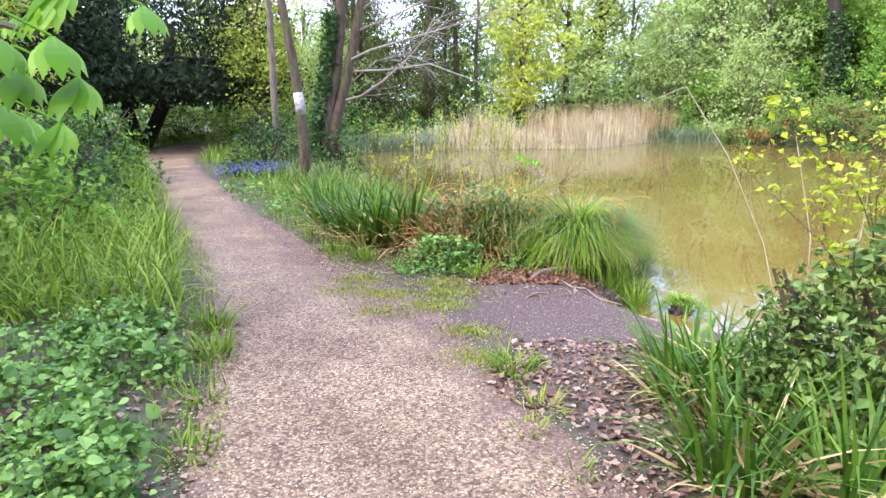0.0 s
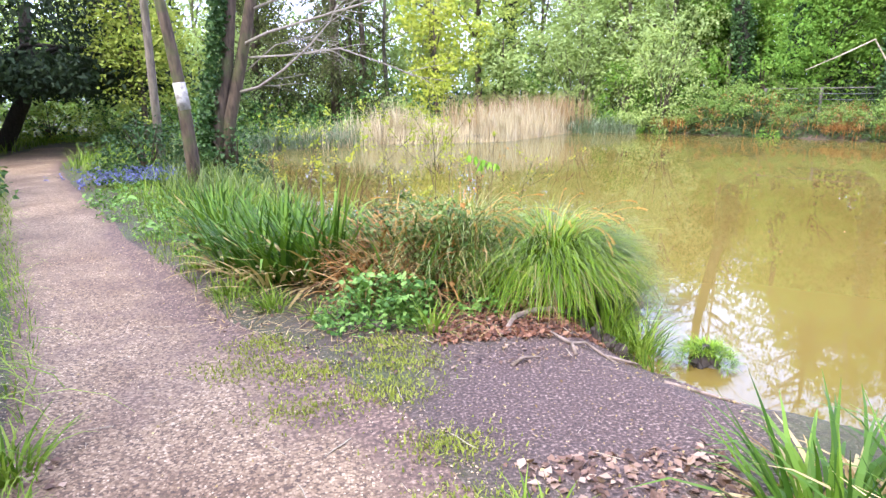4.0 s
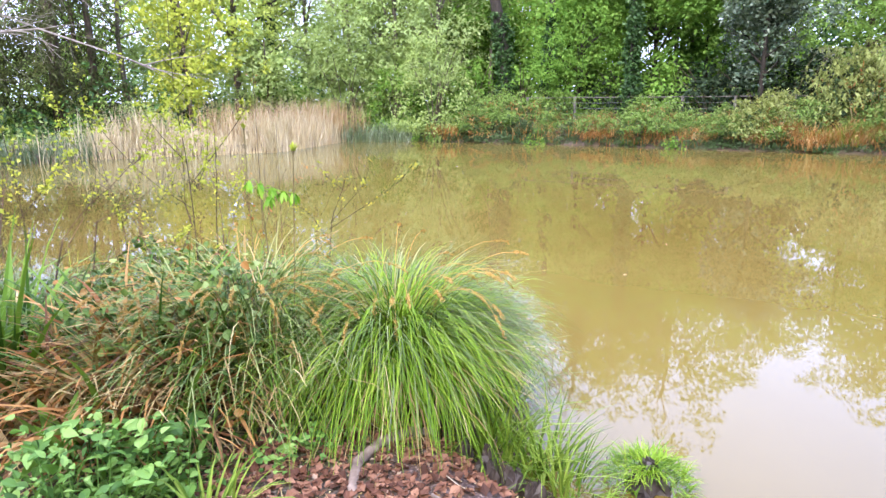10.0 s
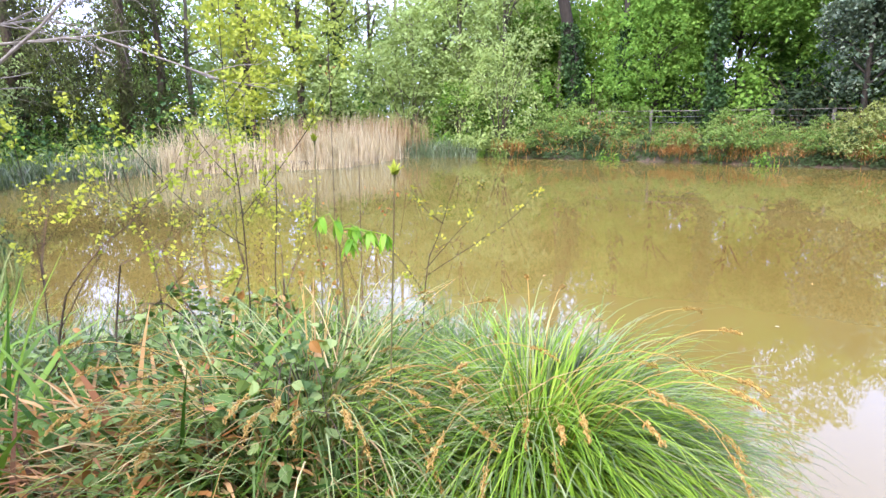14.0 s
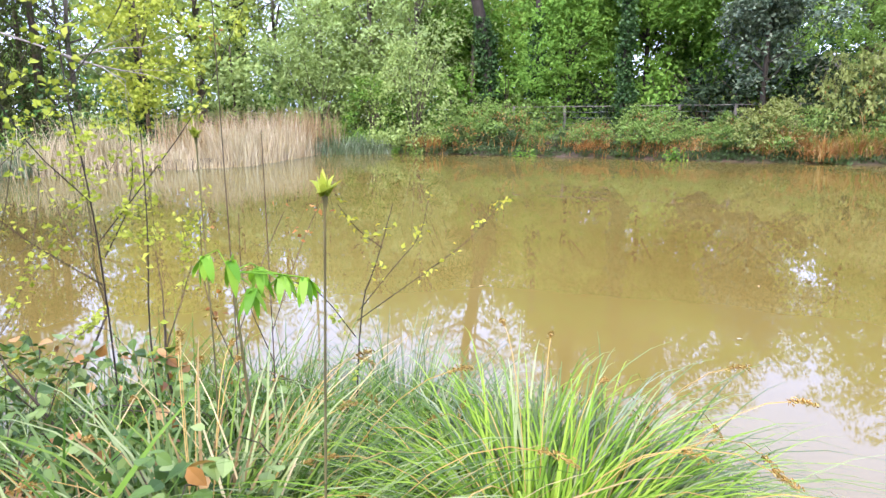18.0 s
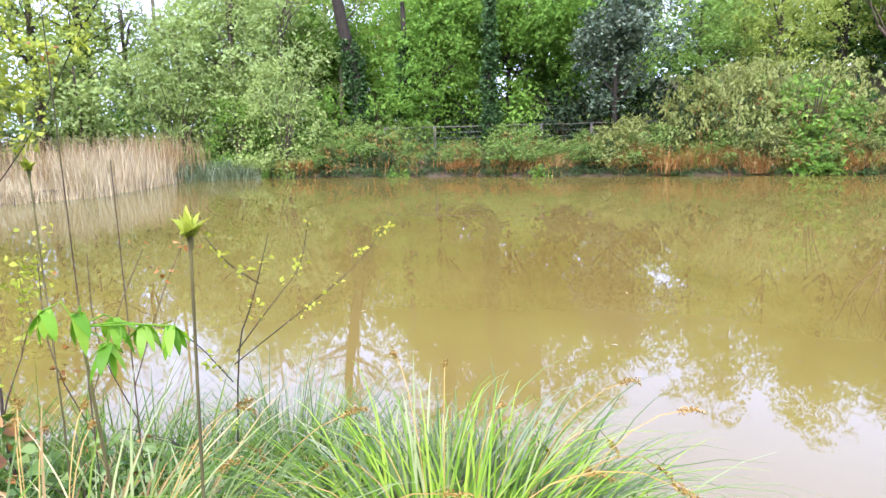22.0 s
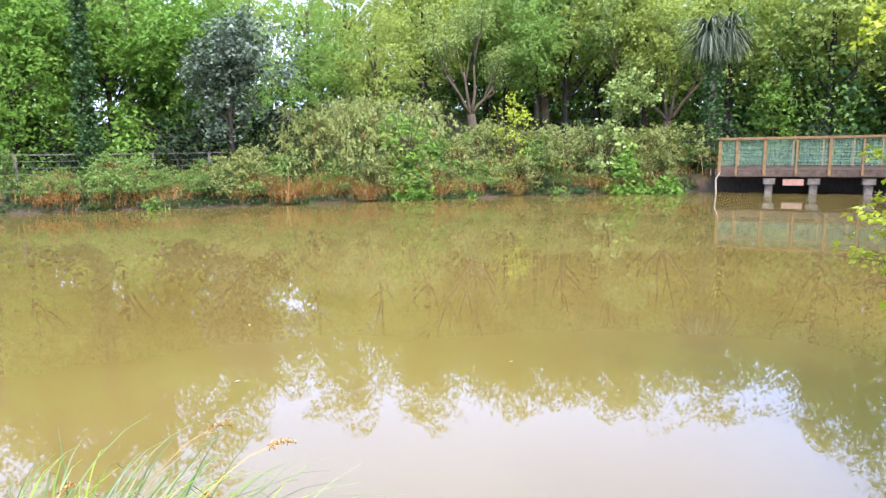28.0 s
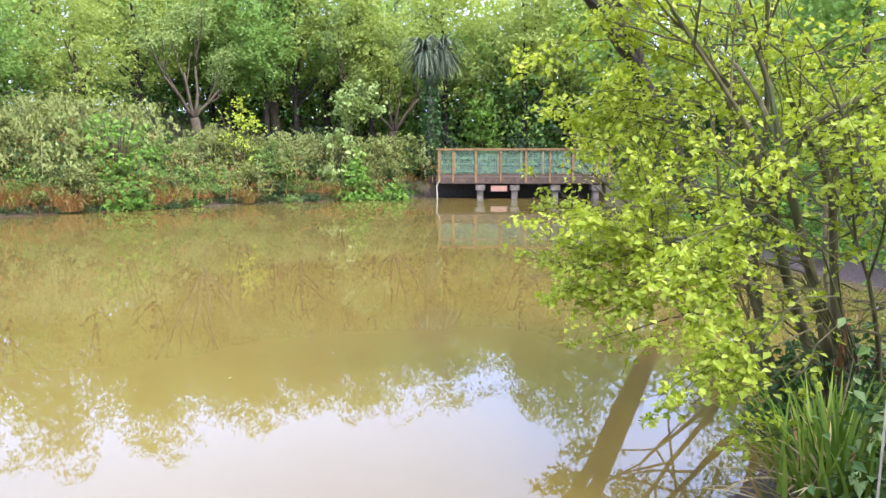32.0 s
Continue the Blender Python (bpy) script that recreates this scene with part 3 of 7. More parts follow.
# the gravel path
m_gravel, nt, bsdf = nodes_of("pale_gravel")
tc = nt.nodes.new("ShaderNodeTexCoord")
vo = nt.nodes.new("ShaderNodeTexVoronoi")
vo.inputs["Scale"].default_value = 75
nt.links.new(tc.outputs["Object"], vo.inputs["Vector"])
sepc = nt.nodes.new("ShaderNodeSeparateColor")
nt.links.new(vo.outputs["Color"], sepc.inputs["Color"])
stone = ramp_node(nt, sepc.outputs["Red"], [(0.0, (0.09, 0.057, 0.038)), (0.45, (0.295, 0.203, 0.122)), (0.8, (0.45, 0.335, 0.215)), (1.0, (0.61, 0.495, 0.35))])
edge = ramp_node(nt, vo.outputs["Distance"], [(0.0, (1, 1, 1)), (0.75, (0.45, 0.40, 0.36))])
stone = mix_node(nt, stone, edge, 0.8, "MULTIPLY")
dirt = ramp_node(nt, noise_node(nt, 1.1, 5), [(0.35, (0.55, 0.47, 0.43)), (0.65, (1, 1, 1))])
stone = mix_node(nt, stone, dirt, 0.9, "MULTIPLY")
edgeat = nt.nodes.new("ShaderNodeAttribute")
edgeat.attribute_name = "dirt"
earth = ramp_node(nt, noise_node(nt, 45, 5), [(0.38, (0.048, 0.027, 0.019)), (0.56, (0.135, 0.080, 0.056)), (0.72, (0.33, 0.23, 0.17))])
blot = nt.nodes.new("ShaderNodeMath")
blot.operation = "MULTIPLY_ADD"
blot.use_clamp = True
nt.links.new(noise_node(nt, 2.6, 6), blot.inputs[0])
blot.inputs[1].default_value = 2.6
addd = nt.nodes.new("ShaderNodeMath")
addd.operation = "MULTIPLY_ADD"
nt.links.new(edgeat.outputs["Fac"], addd.inputs[0])
addd.inputs[1].default_value, addd.inputs[2].default_value = 2.2, -2.1
nt.links.new(addd.outputs[0], blot.inputs[2])
stone = mix_node(nt, stone, earth, blot.outputs[0])
nt.links.new(stone, bsdf.inputs["Base Color"])
bsdf.inputs["Roughness"].default_value = 0.75
bump_node(nt, bsdf, vo.outputs["Distance"], -0.7, 0.012)
py = np.r_[np.arange(-2, 9, 0.07), np.arange(9, 26, 0.25)]
l, r = path_edges(py)
across = np.linspace(0, 1, 34)
gx = l[:, None] + (r - l)[:, None] * across[None] + np.where((across == 0) | (across == 1), 1, 0)[None] * 0.09 * rough_noise(py * 2.1, py * 1.3)[:, None]
gy = np.repeat(py[:, None], 34, 1)
gz = ground_z(gx, gy) + 0.014 * np.sin(np.pi * across)[None] ** 0.4 + 0.004 * rough_noise(gx * 4, gy * 4) - np.where((across == 0) | (across == 1), 0.02, 0)[None]
i = (np.arange(len(py) - 1)[:, None] * 34 + np.arange(33)[None]).reshape(-1, 1)
path = part("path", (np.stack([gx, gy, gz], -1).reshape(-1, 3), i + np.array([[0, 1, 35, 34]])), m_gravel, smooth=True)
dirty = np.clip(0.08 + np.where(across > 0.5, smooth_step((across - 0.62) / 0.5), 0.5 * smooth_step((0.2 - across) / 0.2)), 0, 1)
path.data.attributes.new("dirt", "FLOAT", "POINT").data.foreach_set("value", np.clip(dirty[None] + 0.55 * (smooth_step((py - 3.7) / 1.3) * smooth_step((11 - py) / 3))[:, None] * (0.45 + 0.55 * across[None]), 0, 1).ravel().astype(np.float32))
tagged(path, "pale gravel footpath with brown dirt curving past the pond", "path", kind="structure")


# ---- woodland ----
def broad_tree(name, at, height, radius, trunk_r, leaf, bark, label, low=0.25, n=260, per=16, leaf_size=0.17, spread=0.32, lumps=10, lean=(0, 0), category="tree", group=""):
    """A tree with a limbed trunk and a lobed, gappy crown."""
    t = thing(name, at, label, category, group)
    top = np.array([lean[0], lean[1], height * 0.72])
    mids = np.array([top * s + np.array([0.05, 0.03, 0]) * math.sin(5 * s) * height * 0.1 for s in np.linspace(0, 1, 7)]) - np.array([0, 0, 0.15])
    tubes = [tube(mids, np.linspace(trunk_r, trunk_r * 0.4, 7), 8)]
    for k in range(7):
        s = RNG.uniform(0.25, 0.95)
        a = RNG.uniform(0, 2 * np.pi)
        g, _ = grown(top * s, (np.cos(a), np.sin(a), 0.8), radius * 0.45, trunk_r * 0.4, 2, forks=2, seg=4, sides=5)
        tubes += g
    part("trunk", join(*tubes), bark, t, smooth=True)
    c = crown_centres(n, radius, height * (1 - low), height * low, lumps) + np.array([lean[0], lean[1], 0]) * 0.9
    c[:, 2] = np.maximum(c[:, 2], 0.25)
    inner = leaves(c[: n // 2] * np.array([0.75, 0.75, 0.95]) + RNG.normal(size=(n // 2, 3)) * 0.2, RNG.uniform(0.18, 0.3, n // 2), aspect=0.75)
    part("crown", join(sprays(c, per, spread * 1.75, leaf_size, simple=per > 20), inner), leaf, t)
    return t


def bush(name, at, rx, ry, rz, leaf, label, n=120, per=14, leaf_size=0.13, spread=0.22, stems=8, bark=None, category="shrub", group=""):
    t = thing(name, at, label, category, group)
    tubes = []
    for _ in range(stems):
        a, q = RNG.uniform(0, 2 * np.pi), RNG.uniform(0.3, 0.9)
        end = np.array([np.cos(a) * rx * q, np.sin(a) * ry * q, rz * RNG.uniform(0.5, 0.95)])
        pts = np.array([end * s + np.array([0, 0, 0.12 * rz * math.sin(math.pi * s)]) for s in np.linspace(0, 1, 5)])
        pts[0, 2] = -0.12
        tubes.append(tube(pts, np.linspace(0.03, 0.008, 5), 5))
    part("stem_tangle", join(*tubes), bark or M_BARK, t)
    c = ellipse_clumps(n, rx, ry, rz)
    c[:, 2] = np.maximum(c[:, 2], 0.1)
    part("foliage", join(sprays(c[::2], per, spread * 1.5, leaf_size), clumps(c[1::2], per, spread, leaf_size, up=0.6)), leaf, t)
    return t


def gz1(x, y):
    return float(ground_z(np.array([x]), np.array([y]))[0])


def on_ground(x, y, dz=0.0):
    return (x, y, gz1(x, y) + dz)


M_WOODGREEN = leaf_material("leaf_wood_green", (0.19, 0.32, 0.085), (0.28, 0.44, 0.13), (0.38, 0.54, 0.19), through=0.46, even=0.5, patchy=(0.55, 0.64, 0.5), calm=0.5)
M_WOODSPRING = leaf_material("leaf_wood_spring", (0.3, 0.38, 0.1), (0.41, 0.49, 0.14), (0.51, 0.57, 0.2), through=0.46, even=0.5, patchy=(0.55, 0.62, 0.5), calm=0.5)
M_WOODPALE = leaf_material("leaf_wood_pale", (0.32, 0.43, 0.18), (0.42, 0.54, 0.24), (0.52, 0.62, 0.32), through=0.46, even=0.5, patchy=(0.6, 0.66, 0.55), calm=0.5)
M_WOODBRIGHT = leaf_material("leaf_wood_bright", (0.12, 0.25, 0.05), (0.2, 0.365, 0.075), (0.32, 0.49, 0.12), through=0.45, even=0.3, differ=0.4, patchy=(0.48, 0.58, 0.45), calm=0.5)
FAR = "woodland trees round the pond"
tree_a = broad_tree("woodland_tree", on_ground(24.5, 27.5), 11, 3.4, 0.2, M_WOODGREEN, M_BARK, "tall broadleaf tree with fresh green leaves in the wood", low=0.0, n=520, per=22, leaf_size=0.17, spread=0.34, lumps=16, group=FAR)
tree_b = broad_tree("woodland_tree", on_ground(32, 24), 10.5, 3.3, 0.18, M_WOODSPRING, M_BARK, "broadleaf tree with yellow-green spring leaves in the wood", low=0.02, n=520, per=22, leaf_size=0.16, spread=0.34, lumps=16, group=FAR)
tree_c = broad_tree("woodland_tree", on_ground(11, 38), 10.5, 3.3, 0.17, M_WOODPALE, M_BARKGREY, "broadleaf tree with pale spring leaves in the wood", low=0.0, n=520, per=22, leaf_size=0.16, spread=0.34, lumps=16, group=FAR)
tree_d = broad_tree("woodland_tree", on_ground(22.3, 24.3), 7.5, 2.8, 0.13, M_WOODBRIGHT, M_BARKDARK, "young sycamore with bright green leaves behind the fence", low=0.0, n=540, per=24, leaf_size=0.17, spread=0.3, lumps=14, group=FAR)
tree_e = broad_tree("woodland_tree", on_ground(34.2, 7.2), 10.5, 3.4, 0.17, M_WOODSPRING, M_BARKDARK, "yellow-green spring tree on dark stems above the bank", low=0.2, n=520, per=22, leaf_size=0.16, spread=0.34, lumps=16, group=FAR)
tree_f = broad_tree("woodland_tree", on_ground(37.0, 11.8), 11, 3.4, 0.18, M_WOODGREEN, M_BARKDARK, "green broadleaf tree on dark stems above the bank", low=0.18, n=520, per=22, leaf_size=0.17, spread=0.34, lumps=16, group=FAR)
PLACES = [
    # north and north-west, behind the reeds
    (14.8, 35.0, .85, 2), (7.2, 37.5, .95, 1), (4.6, 39, .9, 2), (0.2, 40, 1.0, 0), (-5.0, 37.5, .95, 1), (-8.5, 41, 1.1, 2), (-12.5, 37, 1.0, 1), (17.2, 37.5, .9, 2),
    (-15.5, 32, 1.0, 0), (-19, 27, 1.05, 1), (-9.5, 33, .8, 1), (-5.5, 31.5, .62, 2),
    # north-east corner
    (22.5, 38.5, 1.0, 0), (25.5, 36.5, 1.0, 1), (20.0, 40.5, 1.0, 2), (15.5, 38.5, .85, 2), (18.6, 36.8, .8, 1), (12.6, 36.0, .72, 2), (21.5, 35.0, .85, 3),
    (19.4, 32.6, .82, 3), (20.6, 28.0, .95, 3), (19.6, 26.0, .7, 3), (24.0, 31.0, .95, 0), (16.0, 32.5, .75, 2), (23.6, 22.6, .9, 3), (25.0, 20.4, .66, 0), (26.2, 25.6, 1.02, 0), (25.8, 29.6, 1.1, 1),
    # east slope
    (27.5, 18.2, .62, 0), (29.0, 15.6, .56, 1), (33.5, 14.5, .80, 4), (35.5, 10.5, .78, 4), (33.4, 8.6, .70, 5), (36.0, 5.6, .82, 5), (33.6, 3.4, .72, 4), (34.5, -0.5, .78, 4),
    (33.0, -4.5, .85, 4), (31.5, -8.5, .85, 0), (36.0, -8.0, 1.0, 1), (28.0, -13, .9, 1), (38.5, 16.0, .85, 0), (40.0, 1.5, .9, 2), (34.0, 19.0, .85, 1),
    # behind the camera, unseen and added to dim the near ground, and to the south
    (-5.5, -3.5, .9, 0), (1.5, -6.5, 1.0, 1), (-9.5, 2.0, .9, 0), (7.5, -8.0, .9, 1), (14.0, -12.5, 1.0, 0), (13.5, -6.5, .8, 0), (17.0, -9.0, .9, 0), (10.3, -6.8, .8, 3), (21.0, -13.0, .8, 1), (8.0, -6.6, .75, 0), (-7.2, 7.5, .62, 0), (-10.5, 11.5, .8, 0), (-13.5, 17.5, .9, 1)]
for k, (x, y, s, which) in enumerate(PLACES):
    copy_thing((tree_a, tree_b, tree_c, tree_d, tree_e, tree_f)[which], turned(k * 1.37, x, y, gz1(x, y), s * (0.92 if y > 29 and x < 3 else 1.3 if y > 29 else 1.36 if x > 26 and y < 14 else 1.25 if x > 26 else 1.2 if x > 18 else 1.0)))

# the far wood closes the view all round
def far_belt(n, per, lo, hi, tops, size, mat, label, name="far_wood", arc=(0, 2 * np.pi)):
    a, r = RNG.uniform(*arc, n), RNG.uniform(lo, hi, n)
    x, y = 8 + np.cos(a) * r, 12 + np.sin(a) * r
    z = ground_z(x, y) + RNG.uniform(0, 1, n) ** 0.85 * tops(a)
    ob = part(name, sprays(np.stack([x, y, z], -1), per, 1.1, size, thick=0.2, aspect=0.8, simple=True), mat)
    return tagged(ob, label, "woodland", kind="stuff")


far_belt(5200, 26, 36, 54, lambda a: 10.5 - 4.5 * ((a > 1.75) & (a < 2.5)) + 1.5 * np.sin(a * 17) + 1.0 * np.sin(a * 41), 0.36, M_WOODGREEN, "distant spring woodland all round the pond")
far_belt(2000, 26, 36, 46, lambda a: 8.5 + 1.2 * np.sin(a * 13), 0.34, M_WOODSPRING, "pale spring wood rising behind the east bank", arc=(-0.95, 0.35))
# dark leaf colour puts shade into the depth of the wood
far_belt(1300, 20, 33, 42, lambda a: 4.0 + 0.8 * np.sin(a * 23), 0.45, M_DEEP, "thicket coloured dark for shade in the depth of the wood", "far_thicket", arc=(-1.2, 1.05))
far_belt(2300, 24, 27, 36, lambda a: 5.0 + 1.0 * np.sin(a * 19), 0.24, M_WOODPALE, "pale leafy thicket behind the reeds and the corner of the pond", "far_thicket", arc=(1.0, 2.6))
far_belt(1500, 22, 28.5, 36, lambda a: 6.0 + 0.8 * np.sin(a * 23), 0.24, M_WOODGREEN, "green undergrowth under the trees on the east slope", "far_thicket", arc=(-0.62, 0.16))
# dark leaves stand for the shaded gaps under the slope's trees
far_belt(350, 20, 29, 36, lambda a: 4.5 + 0.8 * np.sin(a * 23), 0.34, M_DEEP, "undergrowth coloured dark for shade on the east slope", "far_thicket", arc=(-0.62, 0.16))
far_belt(700, 20, 32, 42, lambda a: 4.0 + 0.8 * np.sin(a * 23), 0.45, M_DEEP, "thicket coloured dark for shade in the depth of the wood", "far_thicket", arc=(3.0, 5.0))


# the dark yew over the bend of the path
yew = thing("yew_tree", on_ground(-11.6, 25.0), "dark spreading yew with low black-green boughs over the path", "tree")
tubes = [tube([(-0.2, 0, -0.2), (0.5, -0.4, 0.7), (1.1, -0.6, 1.6), (1.5, -0.7, 2.8), (1.6, -0.6, 4.5)], [0.3, 0.26, 0.24, 0.22, 0.18], 9),
         tube([(-0.4, 0.2, -0.2), (-0.7, 0.1, 1.5), (-0.9, 0.2, 3.2), (-0.7, 0.1, 5.5)], [0.34, 0.28, 0.24, 0.15], 9),
         tube([(-1.2, -0.3, -0.2), (-1.6, -0.5, 1.6), (-2.2, -0.9, 3.4)], [0.22, 0.18, 0.12], 8)]
for a in np.linspace(0, 2 * np.pi, 11)[:-1]:
    tubes.append(tube([(0.2, 0, 2.6), (np.cos(a) * 2.2, np.sin(a) * 2.2, 3.3), (np.cos(a) * 4.6, np.sin(a) * 4.6, 3.1)], [0.13, 0.09, 0.03], 6))
part("trunk", join(*tubes), M_BARKDARK, yew, smooth=True)
yc = ellipse_clumps(1450, 5.0, 5.0, 7.2, floor=-0.06) + np.array([0.9, 0, 2.75])
part("crown", clumps(yc, 30, 0.38, 0.22, aspect=0.65, droop=0.8, simple=True), M_YEWSHADE, yew)
yew_b = copy_thing(yew, turned(2.1, -15.5, 21.5, gz1(-15.5, 21.5), 0.95))
tagged(yew_b, "dark yew standing beside the path under other trees")

# the brown-green conifer behind the reeds
con = thing("conifer_tree", on_ground(-0.7, 35.6), "dull brown-green conifer with drooping boughs behind the reeds", "tree")
part("trunk", join(tube([(0, 0, -0.2), (0.1, 0, 5), (0, 0.1, 11.5)], [0.32, 0.22, 0.04], 9), tube([(1.3, 0.4, -0.2), (1.5, 0.4, 4), (1.4, 0.3, 7)], [0.2, 0.16, 0.06], 8)), M_BARK, con, smooth=True)
cc = []
for z in np.arange(1.5, 11.5, 0.5):
    reach = 3.6 * (1 - (z / 12.5) ** 1.6)
    for a in RNG.uniform(0, 2 * np.pi, 9):
        s = RNG.uniform(0.25, 1, 5)
        cc.append(np.stack([np.cos(a) * reach * s, np.sin(a) * reach * s, z - 0.35 * s * reach + RNG.normal(size=5) * 0.1], -1))
part("crown", clumps(np.concatenate(cc), 16, 0.28, 0.22, aspect=0.3, droop=0.9), M_CONIFER, con)
con_b = copy_thing(con, turned(1.2, -4.6, 35.0, gz1(-4.6, 35.0), 0.9))

# the tall bare-crowned tree clad in ivy, and its slimmer neighbour
def ivy_trunk(name, at, points, radii, ivy_top, label, bare=True, ivy_r=0.32, n=900):
    t = thing(name, at, label, "tree")
    p = np.asarray(points, float)
    tubes = [tube(p, radii, 9)]
    if bare:
        for k in range(16):
            s = RNG.uniform(0.45, 0.98)
            q = np.array([np.interp(s * p[-1, 2], p[:, 2], p[:, i]) for i in range(3)])
            a = RNG.uniform(0, 2 * np.pi)
            g, _ = grown(q, (np.cos(a), np.sin(a), 0.55), 1.7, 0.05, 3, forks=2, seg=4, sides=4, spread=0.5)
            tubes += g
    part("trunk", join(*tubes), M_BARKDARK, t, smooth=True)
    z = RNG.uniform(0, 1, n) ** 1.1 * ivy_top
    a = RNG.uniform(0, 2 * np.pi, n)
    bulge = np.clip(0.75 + 0.55 * np.sin(z * 2.3 + 2 * np.sin(a)) + 0.35 * np.sin(z * 5.1 + 1), 0.05, 1.6)
    r = np.interp(z, p[:, 2], radii) + RNG.uniform(0.0, ivy_r, n) * (1 - 0.5 * z / ivy_top) * bulge
    c = np.stack([np.interp(z, p[:, 2], p[:, 0]) + np.cos(a) * r, np.interp(z, p[:, 2], p[:, 1]) + np.sin(a) * r, z], -1)
    part("ivy", clumps(c, 4, 0.08, 0.14, aspect=0.9), M_IVY, t, "dark glossy ivy")
    return t


ivy_trunk("ivy_clad_tree", on_ground(17.5, 29.0), [(0, 0, -0.3), (0.1, -0.1, 1.5), (0.0, 0, 3.2), (-0.45, 0.2, 5.5), (-0.9, 0.4, 8.5), (-1.0, 0.5, 12), (-1.1, 0.4, 15.5)],
          [0.34, 0.3, 0.27, 0.25, 0.2, 0.14, 0.05], 4.6, "tall dark leaning tree with ivy round its lower trunk", ivy_r=0.28)
ivy_trunk("ivy_clad_tree", on_ground(18.8, 27.2), [(0, 0, -0.3), (0, 0, 2), (0.1, 0, 4.2), (0.0, 0, 6.5)], [0.22, 0.18, 0.14, 0.08], 4.5, "short ivy-covered trunk behind the fence", bare=False, n=500)
ivy_trunk("ivy_clad_tree", on_ground(21.2, 27.4), [(0, 0, -0.3), (0, 0, 3), (0.1, 0, 6), (0.1, 0.1, 9), (0, 0, 12)], [0.2, 0.18, 0.16, 0.12, 0.05], 9.5, "slim upright trunk wrapped in ivy to its top", n=1300)
ivy_trunk("ivy_clad_tree", on_ground(8.7, 36.6), [(0, 0, -0.3), (0, 0, 3), (0.1, 0, 6), (0.0, 0.1, 10)], [0.22, 0.2, 0.15, 0.05], 6, "thin dark ivy-clad tree behind the reed bed", n=900)
ivy_trunk("ivy_clad_tree", on_ground(4.0, 33.4), [(0, 0, -0.3), (0.1, 0, 3), (-0.1, 0, 6), (0.2, 0.1, 10)], [0.16, 0.14, 0.12, 0.04], 3, "thin dark trunk rising from yellow-green growth", n=300)
ivy_trunk("ivy_clad_tree", on_ground(19.6, 23.0), [(0, 0, -0.3), (0.05, 0, 2), (0.1, 0.1, 4.6), (0.2, 0, 7)], [0.14, 0.12, 0.1, 0.05], 6.6, "trailing ivy column with pale hanging strands by the fence", bare=False, n=900)

for x, y, h, r in ((9.6, 38.4, 12, 0.16), (12.9, 38.8, 13, 0.18), (16.4, 35.6, 12, 0.15), (2.2, 37.4, 11, 0.14), (18.2, 31.2, 12, 0.14), (22.4, 26.4, 12, 0.16), (23.4, 24.0, 11, 0.12)):
    t = thing("bare_tree", on_ground(x, y), "grey trunk with thin bare branches rising through the wood", "tree")
    bend = RNG.normal(size=(6, 2)) * 0.12
    p = np.c_[np.cumsum(bend, 0), np.linspace(-0.2, h, 6)]
    tubes = [tube(p, np.linspace(r, 0.03, 6), 8)]
    for k in range(12):
        sp = RNG.uniform(0.3, 0.95)
        q = np.array([np.interp(sp * h, p[:, 2], p[:, i]) for i in range(3)])
        a = RNG.uniform(0, 2 * np.pi)
        g, _ = grown(q, (np.cos(a), np.sin(a), 0.5), 1.5, 0.045, 2, forks=3, seg=4, sides=4, spread=0.5)
        tubes += g
    part("trunk", join(*tubes), M_BARKGREY, t, smooth=True)

# the grey evergreen by the fence
broad_tree("evergreen_tree", on_ground(21.6, 18.6), 6.4, 2.5, 0.12, M_HOLLY, M_BARKDARK, "dense grey-green evergreen with glossy leaves behind the fence", low=0.18, n=420, per=22, leaf_size=0.16, spread=0.24, lumps=12)
# shrubs added in near-black leaf colours to fill gaps with shade
bush("dark_shrub", on_ground(23.9, 18.0), 1.6, 1.6, 2.6, M_YEWSHADE, "shrub coloured near black for shade behind the evergreen", n=160, leaf_size=0.2)
bush("dark_shrub", on_ground(25.8, 15.2), 1.6, 1.4, 2.2, M_DEEP, "shrub coloured dark for shade above the bramble bank", n=160, leaf_size=0.2)
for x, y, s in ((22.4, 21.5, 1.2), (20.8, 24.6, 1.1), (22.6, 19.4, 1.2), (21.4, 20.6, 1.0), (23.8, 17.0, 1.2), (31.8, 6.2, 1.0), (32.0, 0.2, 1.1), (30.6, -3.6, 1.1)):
    bush("dark_shrub", on_ground(x, y), 1.5 * s, 1.5 * s, 2.0 * s, M_YEWSHADE, "undergrowth shrub coloured near black for shade in the wood", n=120, leaf_size=0.2)

for x, y, rx, h in ((16.5, 30.0, 1.2, 2.9), (18.2, 28.4, 1.0, 2.4), (19.5, 26.2, 1.1, 3.2), (20.6, 24.4, 1.0, 2.8), (21.1, 22.4, 0.9, 2.4), (23.6, 19.8, 1.2, 3.6)):
    bush("young_sycamore", on_ground(x, y), rx, rx, h, M_WOODBRIGHT, "young sycamore growth with layered bright leaves by the fence", n=110, per=14, leaf_size=0.19, spread=0.3)

# yellow-green growth and pale bushes behind the reeds
broad_tree("field_maple", on_ground(3.9, 31.3), 7.5, 2.2, 0.09, M_YELLOW, M_BARK, "young tree with yellow-green opening leaves behind reeds", low=0.08, n=200, per=16, leaf_size=0.17, lumps=12)
broad_tree("field_maple", on_ground(7.6, 33.4), 6.0, 2.0, 0.08, M_PALE, M_BARK, "slender tree with pale opening leaves behind reeds", low=0.08, n=240, per=16, leaf_size=0.16, lumps=12)
